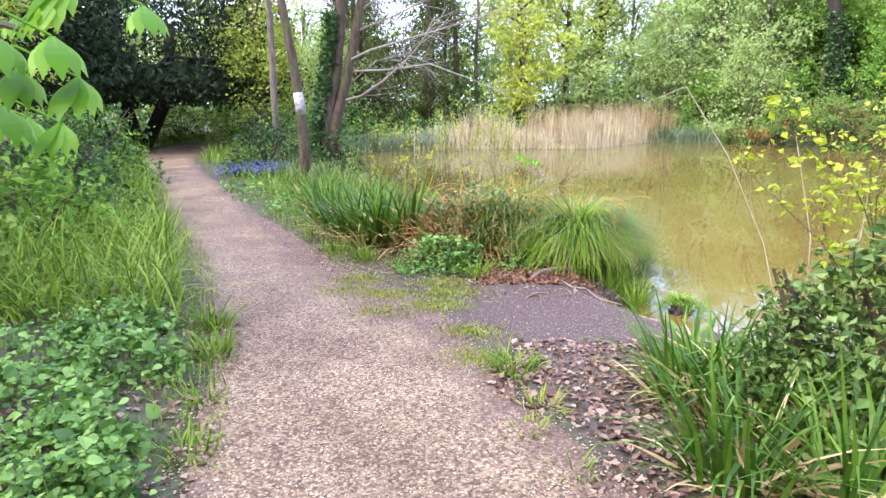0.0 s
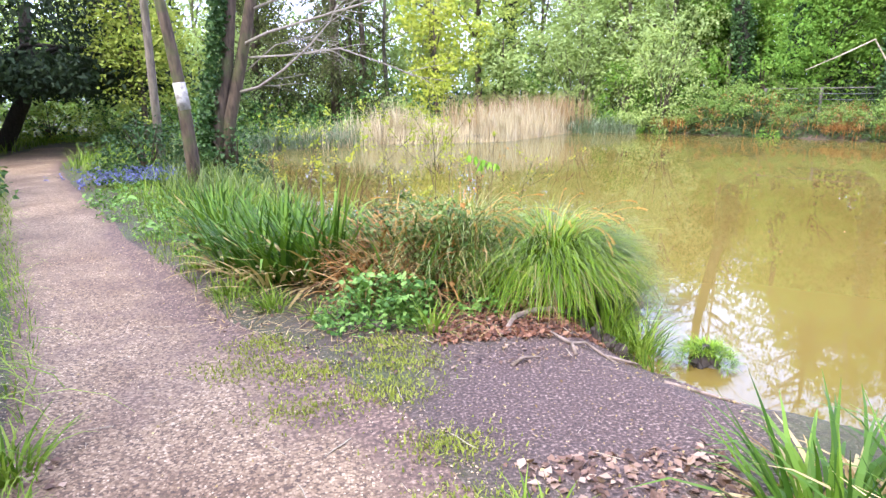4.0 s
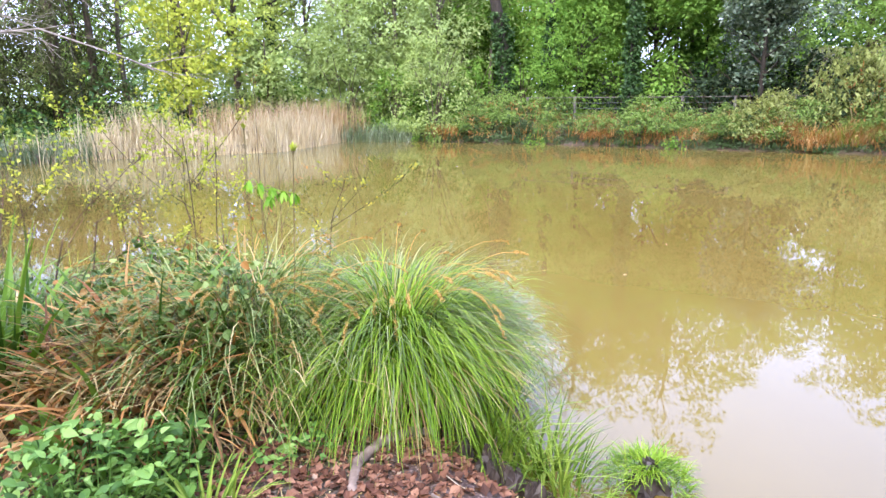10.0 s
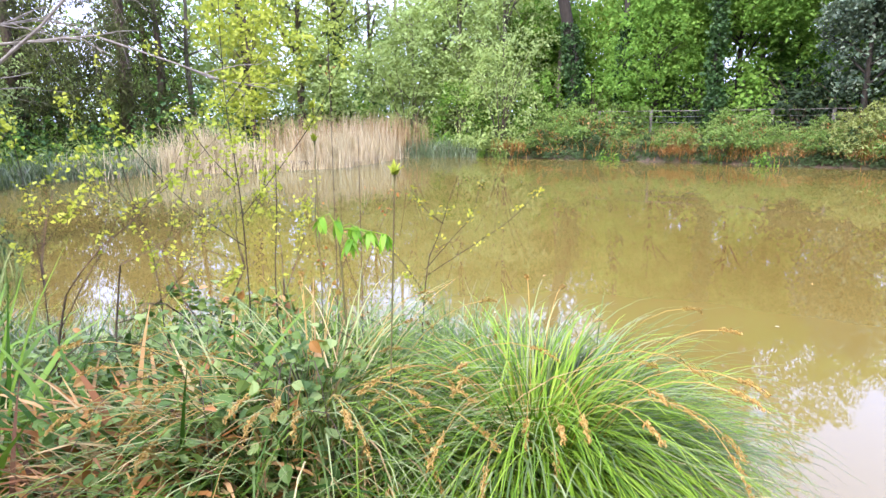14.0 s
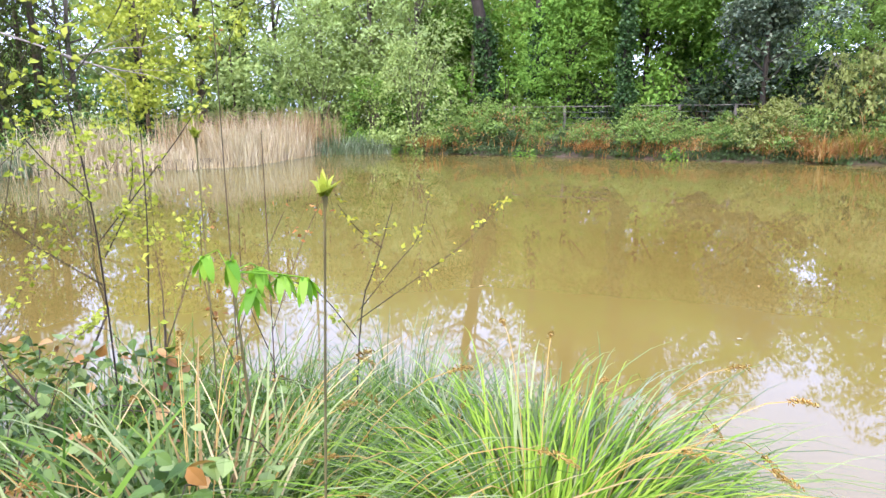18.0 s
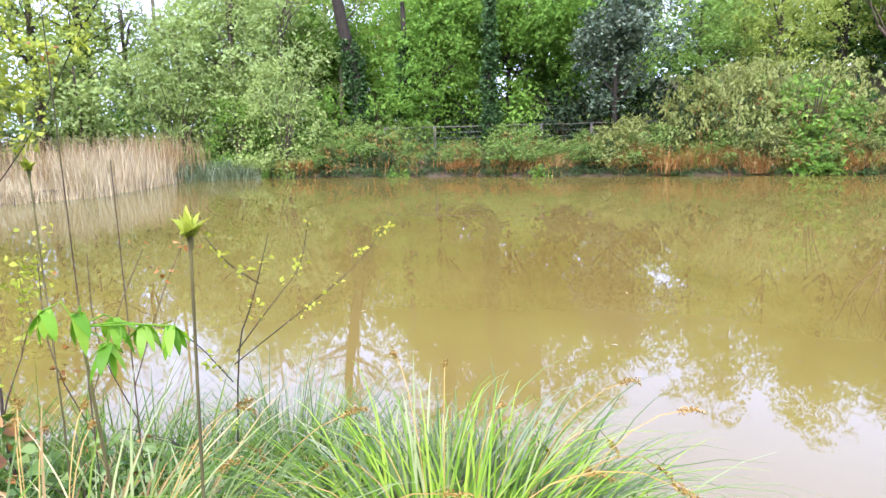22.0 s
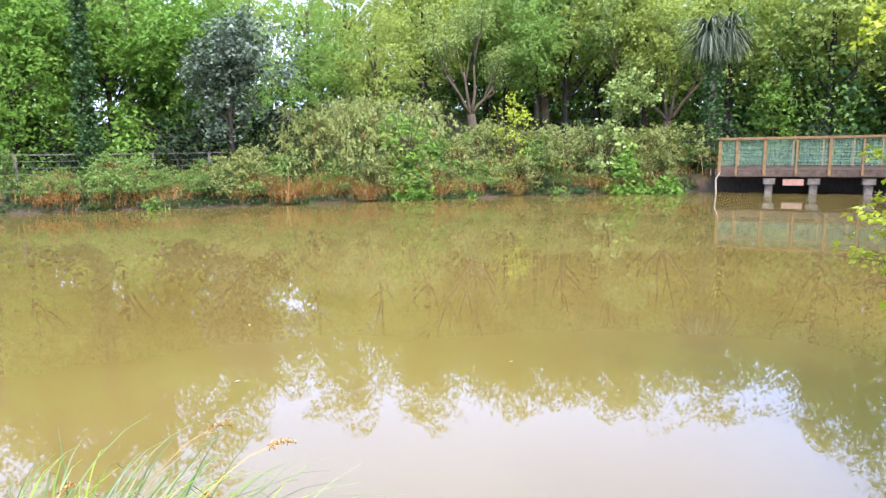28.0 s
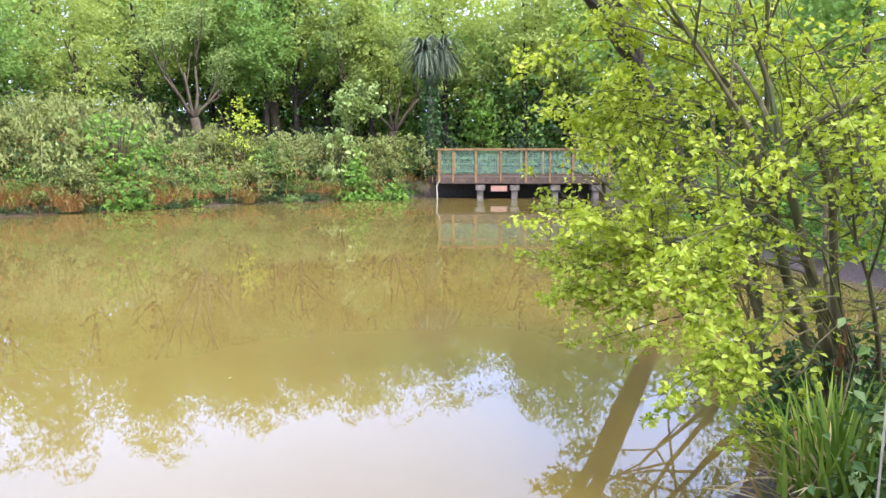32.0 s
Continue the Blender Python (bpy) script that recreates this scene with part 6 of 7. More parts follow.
dock = thing("dock_plant", on_ground(-0.12, 6.55), "dock plant with broad upright pale green leaves", "plant")
for k in range(6):
    a = k * 1.05
    part("leaf", blades(np.zeros((1, 3)), np.array([a]), np.array([0.25]), np.array([0.5]), np.array([0.34]), np.array([0.09]), seg=6, power=3), M_FRESH, dock)

# ground ivy and herbs on the left verge
for x, y, rx in ((-1.75, 2.55, 0.35), (-2.2, 3.0, 0.45), (-1.95, 3.55, 0.35), (-2.6, 3.7, 0.5), (-2.4, 2.2, 0.45), (-3.0, 2.9, 0.5), (-1.5, 2.2, 0.25), (-2.3, 4.2, 0.35)):
    herb("ground_herbs", on_ground(x, y), rx, rx, 0.22, 220, 0.06, M_HERB, "mat of green ground herbs on the verge", aspect=0.8)

# tall grass on the left verge
y = RNG.uniform(4.0, 15, 7000)
l, _ = path_edges(y)
x = l - 0.12 - RNG.uniform(0, 1, 7000) ** 0.8 * 1.7
grass_patch("verge_grass", x[y > 4.3], y[y > 4.3], 0.35, 0.95, 0.015, M_GRASS, "tall lush grass on the bank beside the path", lean=1.0, bend=(0.6, 2.8), seg=6)
y = RNG.uniform(2.6, 22, 6000)
l, r = path_edges(y)
side = RNG.uniform(0, 1, 6000) < 0.5
x = np.where(side, l - 0.25 + RNG.uniform(0, 0.45, 6000), r - 0.1 + RNG.uniform(0, 0.5, 6000) + 0.9 * smooth_step((y - 8) / 4) * RNG.uniform(0, 1, 6000))
ok = side | (y > 6.4)
grass_patch("verge_grass", x[ok], y[ok], 0.05, 0.2, 0.008, M_GRASS, "short bright grass along the path's edges", lean=0.6, bend=(0.2, 1.4), seg=3)
x, y = scatter(5000, -12, -1.2, 17, 30)
l, r = path_edges(y)
ok = ((x > r + 0.1) | (x < l - 0.1)) & (shore_distance(x, y) > 0.2)
grass_patch("meadow_grass", x[ok], y[ok], 0.3, 0.7, 0.02, M_GRASS, "long green grass beside the path's bend", lean=0.4, seg=3)
x, y = scatter(5200, -5.5, 0.8, 9.0, 17)
_, r = path_edges(y)
ok = (x > r + 0.5) & (shore_distance(x, y) > -0.05)
grass_patch("bank_grass", x[ok], y[ok], 0.25, 0.7, 0.011, M_GRASS, "long grass between the path and the pond", lean=0.45, seg=4)
x, y = scatter(1300, -1.4, 0.5, 7.9, 9.6)
ok = (shore_distance(x, y) > -0.1)
grass_patch("bank_grass", x[ok], y[ok], 0.3, 0.6, 0.008, M_GREYGRASS, "grey-green grass leaning over the water behind the clumps", lean=0.7)
x, y = scatter(1300, 0.5, 1.9, 7.0, 8.4)
ok = (shore_distance(x, y) > 0)
grass_patch("bank_grass", x[ok], y[ok], 0.25, 0.55, 0.006, M_GRASSDEEP, "green sedge grass behind the clumps", lean=0.6)

# bluebells under the trees
x, y = RNG.normal(-4.0, 0.55, 260), RNG.normal(14.2, 0.7, 260)
bell = part("bluebells", clumps(np.c_[x, y, ground_z(x, y) + RNG.uniform(0.2, 0.36, 260)], 6, 0.03, 0.045, aspect=0.7), M_BLUE)
tagged(bell, "drift of bluebells in flower under the trees", "flowers", kind="stuff")

# moss on the trodden ground
cent = [(-0.9, 5.45), (-0.5, 5.3), (-0.5, 4.85), (-0.05, 5.0), (-0.8, 5.8), (0.0, 5.65), (0.2, 4.4), (0.05, 5.35), (0.25, 3.9)]
mx, my = np.concatenate([np.c_[RNG.normal(cx, 0.15, 620), RNG.normal(cy, 0.10, 620)] for cx, cy in cent]).T
grass_patch("moss", mx, my, 0.012, 0.035, 0.008, M_MOSS, "thin yellow-green moss and grass on trodden ground", lean=1.0, bend=(0, 0.6), seg=2, category="moss", dz=0.008)


# ---- trees and shrubs close to the path ----
trio = "slender trunks by the path's bend"
t = thing("slender_tree", on_ground(-2.75, 12.8), "leaning brown trunk with a white painted mark", "tree", trio)
part("trunk", tube([(0.03, 0, -0.2), (-0.02, 0, 0.7), (-0.06, 0, 1.6), (-0.17, 0, 2.6), (-0.30, 0, 3.5), (-0.72, 0, 6), (-0.9, 0, 9)], [0.13, 0.11, 0.098, 0.088, 0.08, 0.06, 0.02], 10), M_BARK, t, smooth=True)
part("painted_mark", tube([(-0.045, 0, 1.42), (-0.065, 0, 1.62), (-0.09, 0, 1.85)], [0.103, 0.101, 0.099], 10), M_PAINT, t, "worn white paint patch", smooth=True)
c = crown_centres(120, 1.8, 4, 5.5, 9) + np.array([-0.9, 0, 0])
part("crown", clumps(c, 12, 0.3, 0.14), M_SPRING, t)
t = thing("slender_tree", on_ground(-4.25, 16.4), "slim grey trunk standing behind the dark bush", "tree", trio)
part("trunk", tube([(0, 0, -0.2), (0, 0, 1.5), (0.03, 0, 3.7), (-0.2, 0, 7), (-0.1, 0, 10)], [0.10, 0.09, 0.08, 0.06, 0.02], 9), M_BARKGREY, t, smooth=True)
part("crown", clumps(crown_centres(150, 2.0, 5, 5.5, 9), 12, 0.3, 0.14), M_SPRING, t)

v = thing("twin_trunk_tree", on_ground(-2.75, 14.75), "twin-trunked grey tree with pale bare branches over the water", "tree")
part("trunk", tube([(0, 0, -0.2), (0.1, 0, 1.2), (0.35, 0, 2.2), (0.52, 0, 3.4), (0.6, 0, 5), (0.3, 0, 8.5)], [0.17, 0.14, 0.12, 0.11, 0.1, 0.03], 10), M_BARK, v, smooth=True)
part("trunk", tube([(0.15, 0, -0.2), (0.3, 0, 1.2), (0.6, 0, 2.2), (0.9, 0, 3.4), (1.25, 0, 5), (1.6, 0, 8)], [0.15, 0.13, 0.11, 0.10, 0.09, 0.03], 10), M_BARK, v, smooth=True)
for p, rr in (([(0.6, 0, 2.55), (1.2, -0.3, 2.78), (2.2, -0.85, 3.0), (3.5, -1.4, 3.3), (4.2, -1.7, 3.5)], 0.055),
              ([(0.5, 0, 1.7), (0.95, -0.3, 1.8), (1.5, -0.85, 2.1), (2.0, -1.1, 2.5), (2.35, -1.3, 2.85), (2.6, -1.5, 3.3)], 0.05),
              ([(0.75, 0, 2.35), (1.5, -0.5, 2.35), (2.5, -0.8, 2.45), (3.4, -1.3, 2.1), (3.8, -1.5, 1.9)], 0.035),
              ([(0.85, 0, 3.2), (1.8, -0.4, 3.5), (2.8, -0.9, 3.9), (3.4, -1.1, 4.0)], 0.04), ([(0.9, 0, 3.6), (1.9, -0.3, 4.2), (3.2, -0.7, 4.4)], 0.04),
              ([(0.7, 0, 2.1), (1.3, -0.3, 2.55), (2.2, -0.4, 2.75)], 0.025)):
    br = part("branch", tube(p, np.linspace(rr * 0.65, 0.006, len(p)), 7), M_BARKPALE, v, "pale bare branch", smooth=True)
    twigs = []
    for k in range(9):
        i = RNG.integers(1, len(p) - 1)
        q = np.array(p[i]) + (np.array(p[i + 1]) - np.array(p[i])) * RNG.uniform()
        g, _ = grown(q, (1, RNG.uniform(-0.8, 0.4), RNG.uniform(-0.5, 0.6)), 0.7, 0.008, 2, forks=2, seg=3, sides=4, spread=0.45, lift=0.0)
        twigs += g
    part("twig_tangle", join(*twigs), M_BARKPALE, br)
iz = RNG.uniform(0.1, 3.6, 900)
ia = RNG.uniform(0, 2 * np.pi, 900)
part("ivy", clumps(np.stack([np.interp(iz, [0, 1.2, 2.2, 3.4, 5], [0, 0.1, 0.35, 0.52, 0.6]) - 0.2 + np.cos(ia) * 0.14, np.sin(ia) * 0.18, iz], -1), 4, 0.05, 0.08, aspect=0.9), M_IVY, v, "dark ivy on the trunk")
part("crown", clumps(crown_centres(120, 2.2, 4, 5.5, 9) + np.array([0.8, 0, 0]), 12, 0.3, 0.13), M_SPRING, v)
bush("dark_laurel", on_ground(-4.1, 14.9), 0.85, 0.7, 1.35, M_IVY, "dark glossy laurel bush at the foot of the trees", n=200, per=16, leaf_size=0.09)
bush("dark_laurel", on_ground(-2.4, 14.6), 0.6, 0.5, 1.2, M_IVY, "dark ivy-covered bush at the twin trunks' foot", n=140, per=16, leaf_size=0.09)
bush("dark_laurel", on_ground(-3.2, 15.6), 0.7, 0.6, 1.2, M_IVY, "dark glossy laurel bush between the trunks", n=140, per=16, leaf_size=0.09)
# yellow-green sprays in front of the far reeds
for x, y, h in ((-0.9, 12.4, 1.9), (-1.5, 13.2, 2.0)):
    t = thing("maple_sapling", on_ground(x, y, -0.02), "thin sapling with yellow-green young leaves at the water", "sapling")
    g, tips = grown((0, 0, 0), (0, 0, 1), h * 0.5, 0.012, 2, forks=3, spread=0.45, seg=4, sides=4)
    part("stem", g[0], M_BARK, t)
    part("twig_tangle", join(*g[1:]), M_BARK, t)
    part("leaf_spray", clumps(tips[RNG.integers(0, len(tips), 26)], 3, 0.06, 0.05, aspect=0.8), M_YELLOW, t)

# hedge and trees along the path's left side
for x, y, rx, h, mat in ((-4.3, 6.6, 0.7, 1.1, M_FRESH), (-5.2, 8.2, 0.9, 1.3, M_DEEP), (-6.2, 10.2, 1.0, 1.4, M_DEEP), (-4.3, 4.6, 0.6, 1.2, M_PALE), (-7.0, 12.6, 1.2, 1.8, M_DEEP), (-8.6, 15.6, 1.2, 1.6, M_FRESH),
                         (-6.2, 26.2, 1.6, 1.6, M_FRESH), (-8.4, 29.0, 2.0, 1.8, M_PALE), (-12.0, 29.5, 2.0, 1.7, M_SPRING), (-4.6, 23.2, 1.0, 1.4, M_FRESH)):
    bush("hedge_bush", on_ground(x, y), rx, rx, h, mat, "green hedge bush beside the path", n=170, per=15, leaf_size=0.1)
broad_tree("field_maple", on_ground(-6.3, 22.5), 7, 1.6, 0.1, M_SPRING, M_BARK, "young leafy maple beside the path's bend", low=0.05, n=260, leaf_size=0.12, lumps=12)

# horse chestnut bough hanging in from the left
chest = thing("horse_chestnut", on_ground(-4.6, 2.4), "horse chestnut with large drooping bright green leaves", "tree")
ch = np.array(chest.location)
part("trunk", tube([(0, 0, -0.2), (0.1, 0, 1.5), (0.3, -0.1, 3.0), (0.2, 0, 6)], [0.24, 0.2, 0.17, 0.06], 10), M_BARK, chest, smooth=True)
tw = []
def palmate(at, size, tilt):
    """Seven drooping leaflets spread from one stalk."""
    out = []
    for k, a in enumerate(np.linspace(-2.2, 2.2, 7)):
        ln = size * (1 - 0.09 * abs(k - 3))
        v1, f1 = blades(np.array([at]), np.array([-1.57 + tilt + a * 0.55]), np.array([2.1 + 0.05 * abs(k - 3)]), np.array([0.6]), np.array([ln]), np.array([ln * 0.34]), seg=6, power=2.6)
        s = np.tile(np.repeat(np.linspace(0, 1, 7), 2), 1)
        mid = v1.reshape(-1, 2, 3).mean(1, keepdims=True)
        v1 = (mid + (v1.reshape(-1, 2, 3) - mid) * (0.15 + 1.15 * np.sin(np.pi * np.clip(np.linspace(0, 1, 7) ** 1.5 * 0.93 + 0.03, 0, 1)))[:, None, None]).reshape(-1, 3)
        out.append((v1, f1))
    return join(*out)


boughs = [[(0.3, -0.1, 2.6), (1.6, -0.6, 2.35), (2.9, -0.95, 2.1), (3.75, -1.05, 1.95)], [(0.3, 0, 2.4), (1.8, 0.0, 2.1), (2.9, -0.3, 1.9), (3.5, -0.6, 1.75)],
          [(0.25, 0, 2.8), (1.4, 0.3, 2.7), (2.4, 0.3, 2.5), (3.1, 0.2, 2.3)]]
for p in boughs:
    part("bough", tube(p, np.linspace(0.05, 0.008, 4), 6), M_BARK, chest)
ends = [(x, y, z, s * 0.68) for x, y, z, s in [(-0.78, 1.40, 1.72, 0.2), (-0.90, 1.33, 1.80, 0.19), (-0.73, 1.30, 1.89, 0.17), (-0.62, 1.37, 1.93, 0.15), (-1.02, 1.50, 1.66, 0.2), (-1.15, 1.45, 1.85, 0.2), (-1.2, 1.75, 1.72, 0.2),
        (-1.4, 1.6, 1.95, 0.22), (-1.35, 2.1, 1.62, 0.2), (-1.7, 2.0, 1.8, 0.22), (-1.9, 2.4, 1.75, 0.22), (-1.6, 2.5, 1.98, 0.2), (-2.2, 2.8, 1.9, 0.22), (-1.95, 1.8, 2.1, 0.22), (-2.3, 2.3, 1.6, 0.22), (-2.6, 3.0, 1.7, 0.2), (-2.7, 2.5, 2.1, 0.2), (-0.80, 1.36, 1.80, 0.2), (-0.92, 1.42, 1.74, 0.2), (-0.86, 1.5, 1.9, 0.22), (-1.0, 1.35, 1.9, 0.2), (-0.74, 1.66, 1.9, 0.18), (-1.1, 1.6, 1.78, 0.2), (-0.95, 1.6, 1.62, 0.2), (-1.25, 1.55, 1.62, 0.22)]]
for k, (x, y, z, s) in enumerate(ends):
    part("leaf", palmate(np.array([x, y, z]) - ch, s, 0.8 * math.sin(k * 1.9)), M_CHESTNUT, chest)
    part("leaf_stalk", tube(np.array([(x, y, z), (x - 0.1, y - 0.03, z + 0.06), (x - 0.22, y + 0.02, z + 0.07)]) - ch, 0.003, 4), M_CHESTNUT, chest)
c = crown_centres(220, 1.7, 4.0, 2.6, 10)
part("crown", clumps(c, 12, 0.25, 0.2, aspect=0.4, droop=0.9), M_CHESTNUT, chest)

# bramble and hawthorn on the right at the start
t = bush("bramble_bush", on_ground(2.3, 2.9), 0.62, 0.6, 1.12, M_BRAMBLENEAR, "dark bramble bush with glossy leaves beside the irises", n=420, per=14, leaf_size=0.062, spread=0.09)
for x, y, rx, h in ((1.98, 3.2, 0.3, 0.8), (2.6, 2.2, 0.5, 0.9)):
    bush("bramble_bush", on_ground(x, y), rx, rx, h, M_BRAMBLENEAR, "dark bramble bush with glossy leaves beside the irises", n=260, per=14, leaf_size=0.045, spread=0.08, stems=5)
t = thing("hawthorn_sapling", on_ground(2.28, 3.0), "thin hawthorn sapling with yellow-green young leaves", "sapling")
tubes, tips = [], []
for d in ((-0.12, -0.05, 1), (-0.22, 0.1, 1), (0.1, 0, 1), (-0.05, 0.2, 1), (0.2, -0.1, 1)):
    g, tp = grown((0, 0, -0.05), d, 1.05, 0.009, 2, forks=3, spread=0.4, seg=5, sides=4, lift=0.2)
    tubes += g
    tips.append(tp)
for tb in tubes[:5]:
    part("stem", tb, M_BARK, t)
part("twig_tangle", join(*tubes[5:]), M_BARK, t)
tips = np.concatenate(tips)
tips = tips[(tips[:, 1] < 0.35) & (tips[:, 0] > -0.7)]
part("leaf_spray", clumps(tips[RNG.integers(0, len(tips), 300)], 4, 0.035, 0.042, aspect=0.7), M_WILLOW, t)
for x, y, h, lx in ((2.2, 3.6, 1.45, -0.12), (2.4, 3.55, 1.2, 0.02), (2.05, 3.2, 1.1, 0.1)):
    t = thing("dead_reed_stem", on_ground(x, y), "single bleached dead reed stem", "stem")
    part("stalk", tube([(0, 0, -0.03), (lx * 0.4, 0, h * 0.6), (lx * 1.6, 0.02, h)], [0.005, 0.004, 0.002], 5), M_STICK, t)

t = thing("dead_reed_stem", on_ground(2.0, 3.3), "tall bleached reed stem snapped over at its top", "stem")
z0 = gz1(2.0, 3.3)
part("stalk", tube([(0, 0, -0.03), (-0.26, 0.03, 0.9 - z0), (-0.48, 0.07, 1.37 - z0), (-0.71, 0.13, 1.73 - z0)], [0.0035, 0.003, 0.0028, 0.002], 5), M_STICK, t)
part("stalk", tube([(-0.71, 0.13, 1.73 - z0), (-0.80, 0.14, 1.69 - z0), (-0.90, 0.15, 1.65 - z0)], [0.002, 0.0015, 0.001], 5), M_STICK, t)

# saplings rising from the clump at the water
def twig_thing(name, at, lines, rad, bark, label, leaf=None, n=0, size=0.03, count=3):
    t = thing(name, at, label, "sapling")
    pts = []
    for k, line in enumerate(lines):
        p = np.asarray(line, float)
        for _ in range(2):
            p = np.concatenate([p[:1]] + [np.stack([a * 0.75 + b * 0.25, a * 0.25 + b * 0.75]) for a, b in zip(p[:-1], p[1:])] + [p[-1:]])
        part("stem" if k == 0 else "branch", tube(p, np.linspace((rad if k == 0 else rad * 0.6) * 0.55, 0.0012, len(p)), 5), bark, t)
        s = RNG.uniform(0.25, 1, 20) * (len(p) - 1)
        pts.append(np.stack([np.interp(s, np.arange(len(p)), p[:, i]) for i in range(3)], -1))
    if n:
        pts = np.concatenate(pts)
        part("leaf_spray", clumps(pts[RNG.integers(0, len(pts), n)], count, 0.02, size, aspect=0.7), leaf, t)
    return t


z0 = gz1(0.68, 8.23)
twig_thing("maple_sapling", (0.68, 8.23, z0), [[(0, 0, -0.05), (0.01, 0, 0.6 - z0), (0, 0, 1.13 - z0), (-0.04, 0, 1.5 - z0), (-0.03, 0, 2.1 - z0), (0, 0, 2.5 - z0)], [(-0.04, 0, 1.5 - z0), (0.2, 0, 1.8 - z0), (0.3, 0.05, 2.3 - z0)], [(-0.03, 0, 1.7 - z0), (-0.25, 0, 1.95 - z0), (-0.4, 0, 2.3 - z0)],
           [(0.0, 0, 0.95 - z0), (0.15, -0.1, 1.15 - z0), (0.35, -0.2, 1.42 - z0), (0.5, -0.3, 1.75 - z0)], [(0, 0, 1.1 - z0), (-0.2, 0, 1.35 - z0), (-0.35, 0.05, 1.8 - z0)],
           [(0, 0, 0.8 - z0), (-0.25, 0.1, 1.0 - z0), (-0.5, 0.1, 1.35 - z0), (-0.6, 0.1, 1.6 - z0)], [(0.02, 0, 0.9 - z0), (0.15, 0.1, 1.1 - z0), (0.16, 0.1, 1.4 - z0)]],
           0.008, M_BARKDARK, "dark branching sapling with yellow-green opening leaves", M_YELLOW, 190, 0.026)
twig_thing("maple_sapling", (0.25, 8.3, gz1(0.25, 8.3)), [[(0, 0, -0.05), (0.03, 0, 0.7), (-0.1, 0, 1.2), (-0.15, 0, 1.9)], [(0, 0, 0.7), (0.15, 0, 1.0), (0.22, 0, 1.3)], [(-0.05, 0, 1.0), (-0.25, 0, 1.3), (-0.3, 0, 1.55)]],
           0.006, M_BARKDARK, "thin sapling with yellow-green opening leaves", M_YELLOW, 80, 0.025)
twig_thing("maple_sapling", (0.82, 8.12, gz1(0.82, 8.12)), [[(0, 0, -0.05), (-0.02, 0, 0.6), (0.02, 0, 1.0), (0.03, 0, 1.35)]], 0.008, M_BARKDARK, "bare thin dark sapling", M_YELLOW, 8, 0.03)
twig_thing("maple_sapling", (-0.35, 9.0, gz1(-0.35, 9.0)), [[(0, 0, -0.05), (0.02, 0, 0.8), (-0.05, 0, 1.5)], [(0, 0, 0.7), (0.25, 0, 1.0), (0.35, 0, 1.15)], [(0, 0, 0.6), (-0.2, 0, 0.9)]], 0.008, M_BARKDARK, "thin sapling with yellow-green leaves by the water", M_YELLOW, 80, 0.03)


for x, y, h, lx in ((0.05, 8.35, 1.5, -0.1), (0.42, 8.5, 1.3, 0.15), (-0.15, 8.1, 1.6, 0.1), (0.55, 8.0, 1.2, -0.2), (0.9, 8.35, 1.1, 0.1), (-0.6, 8.7, 1.4, 0.1)):
    t = thing("maple_sapling", on_ground(x, y, -0.03), "fine twiggy sapling with tiny yellow-green leaves by the water", "sapling")
    g, tips = grown((0, 0, 0), (lx, 0, 1), h * 0.55, 0.007, 3, forks=2, spread=0.45, lift=0.12, seg=5, sides=4, shrink=0.7)
    part("stem", g[0], M_BARK, t)
    part("twig_tangle", join(*g[1:]), M_BARK, t)
    part("leaf_spray", clumps(tips[RNG.integers(0, len(tips), 70)], 3, 0.02, 0.024, aspect=0.75), M_YELLOW, t)


def bud_stem(at, top, label, low=None):
    """A straight young chestnut stem with an opening bud."""
    t = thing("chestnut_seedling", at, label, "seedling")
    d = np.array(top) - np.array(at)
    part("stem", tube([(0, 0, -0.05), d * 0.5 + np.array([0.01, 0, 0]), d], [0.003, 0.0027, 0.0023], 6), M_BARKOLIVE, t)
    for z in ([0.0] if low is None else [0.0, low]):
        base = np.repeat((d + np.array([0, 0, z]))[None], 14, 0)
        part("bud", blades(base, RNG.uniform(0, 2 * np.pi, 14), RNG.uniform(0.0, 0.8, 14), RNG.uniform(-0.4, 1.6, 14), RNG.uniform(0.025, 0.048, 14), RNG.uniform(0.013, 0.021, 14), seg=4, power=2.5), M_YELLOW, t, "yellow-green opening leaf bud")
        part("bud_scale", tube([d + np.array([0, 0, z - 0.02]), d + np.array([0, 0, z]), d + np.array([0, 0, z + 0.015])], [0.003, 0.0055, 0.004], 7), M_BARKOLIVE, t)
    return t


bud_stem(on_ground(0.86, 6.66), (0.957, 6.70, 1.27), "upright young stem with a yellow-green bursting bud")
bud_stem(on_ground(0.90, 7.58), (0.945, 7.68, 1.34), "tall young stem with two yellow-green bursting buds", low=0.14)
for x, y, top in ((1.10, 7.64, 1.36), (0.98, 7.62, 1.75)):
    twig_thing("maple_sapling", on_ground(x, y), [[(0, 0, -0.05), (0.02, 0, 0.5), (0.03, 0, top - gz1(x, y))], [(0.02, 0, 0.6), (-0.06, 0.03, 0.85), (-0.05, 0.03, 1.1)], [(0.02, 0, 0.7), (0.12, 0, 0.95), (0.2, 0, 1.1)]],
               0.006, M_BARK, "thin reddish bare sapling", M_RUST, 10, 0.02)
z0 = gz1(1.42, 7.72)
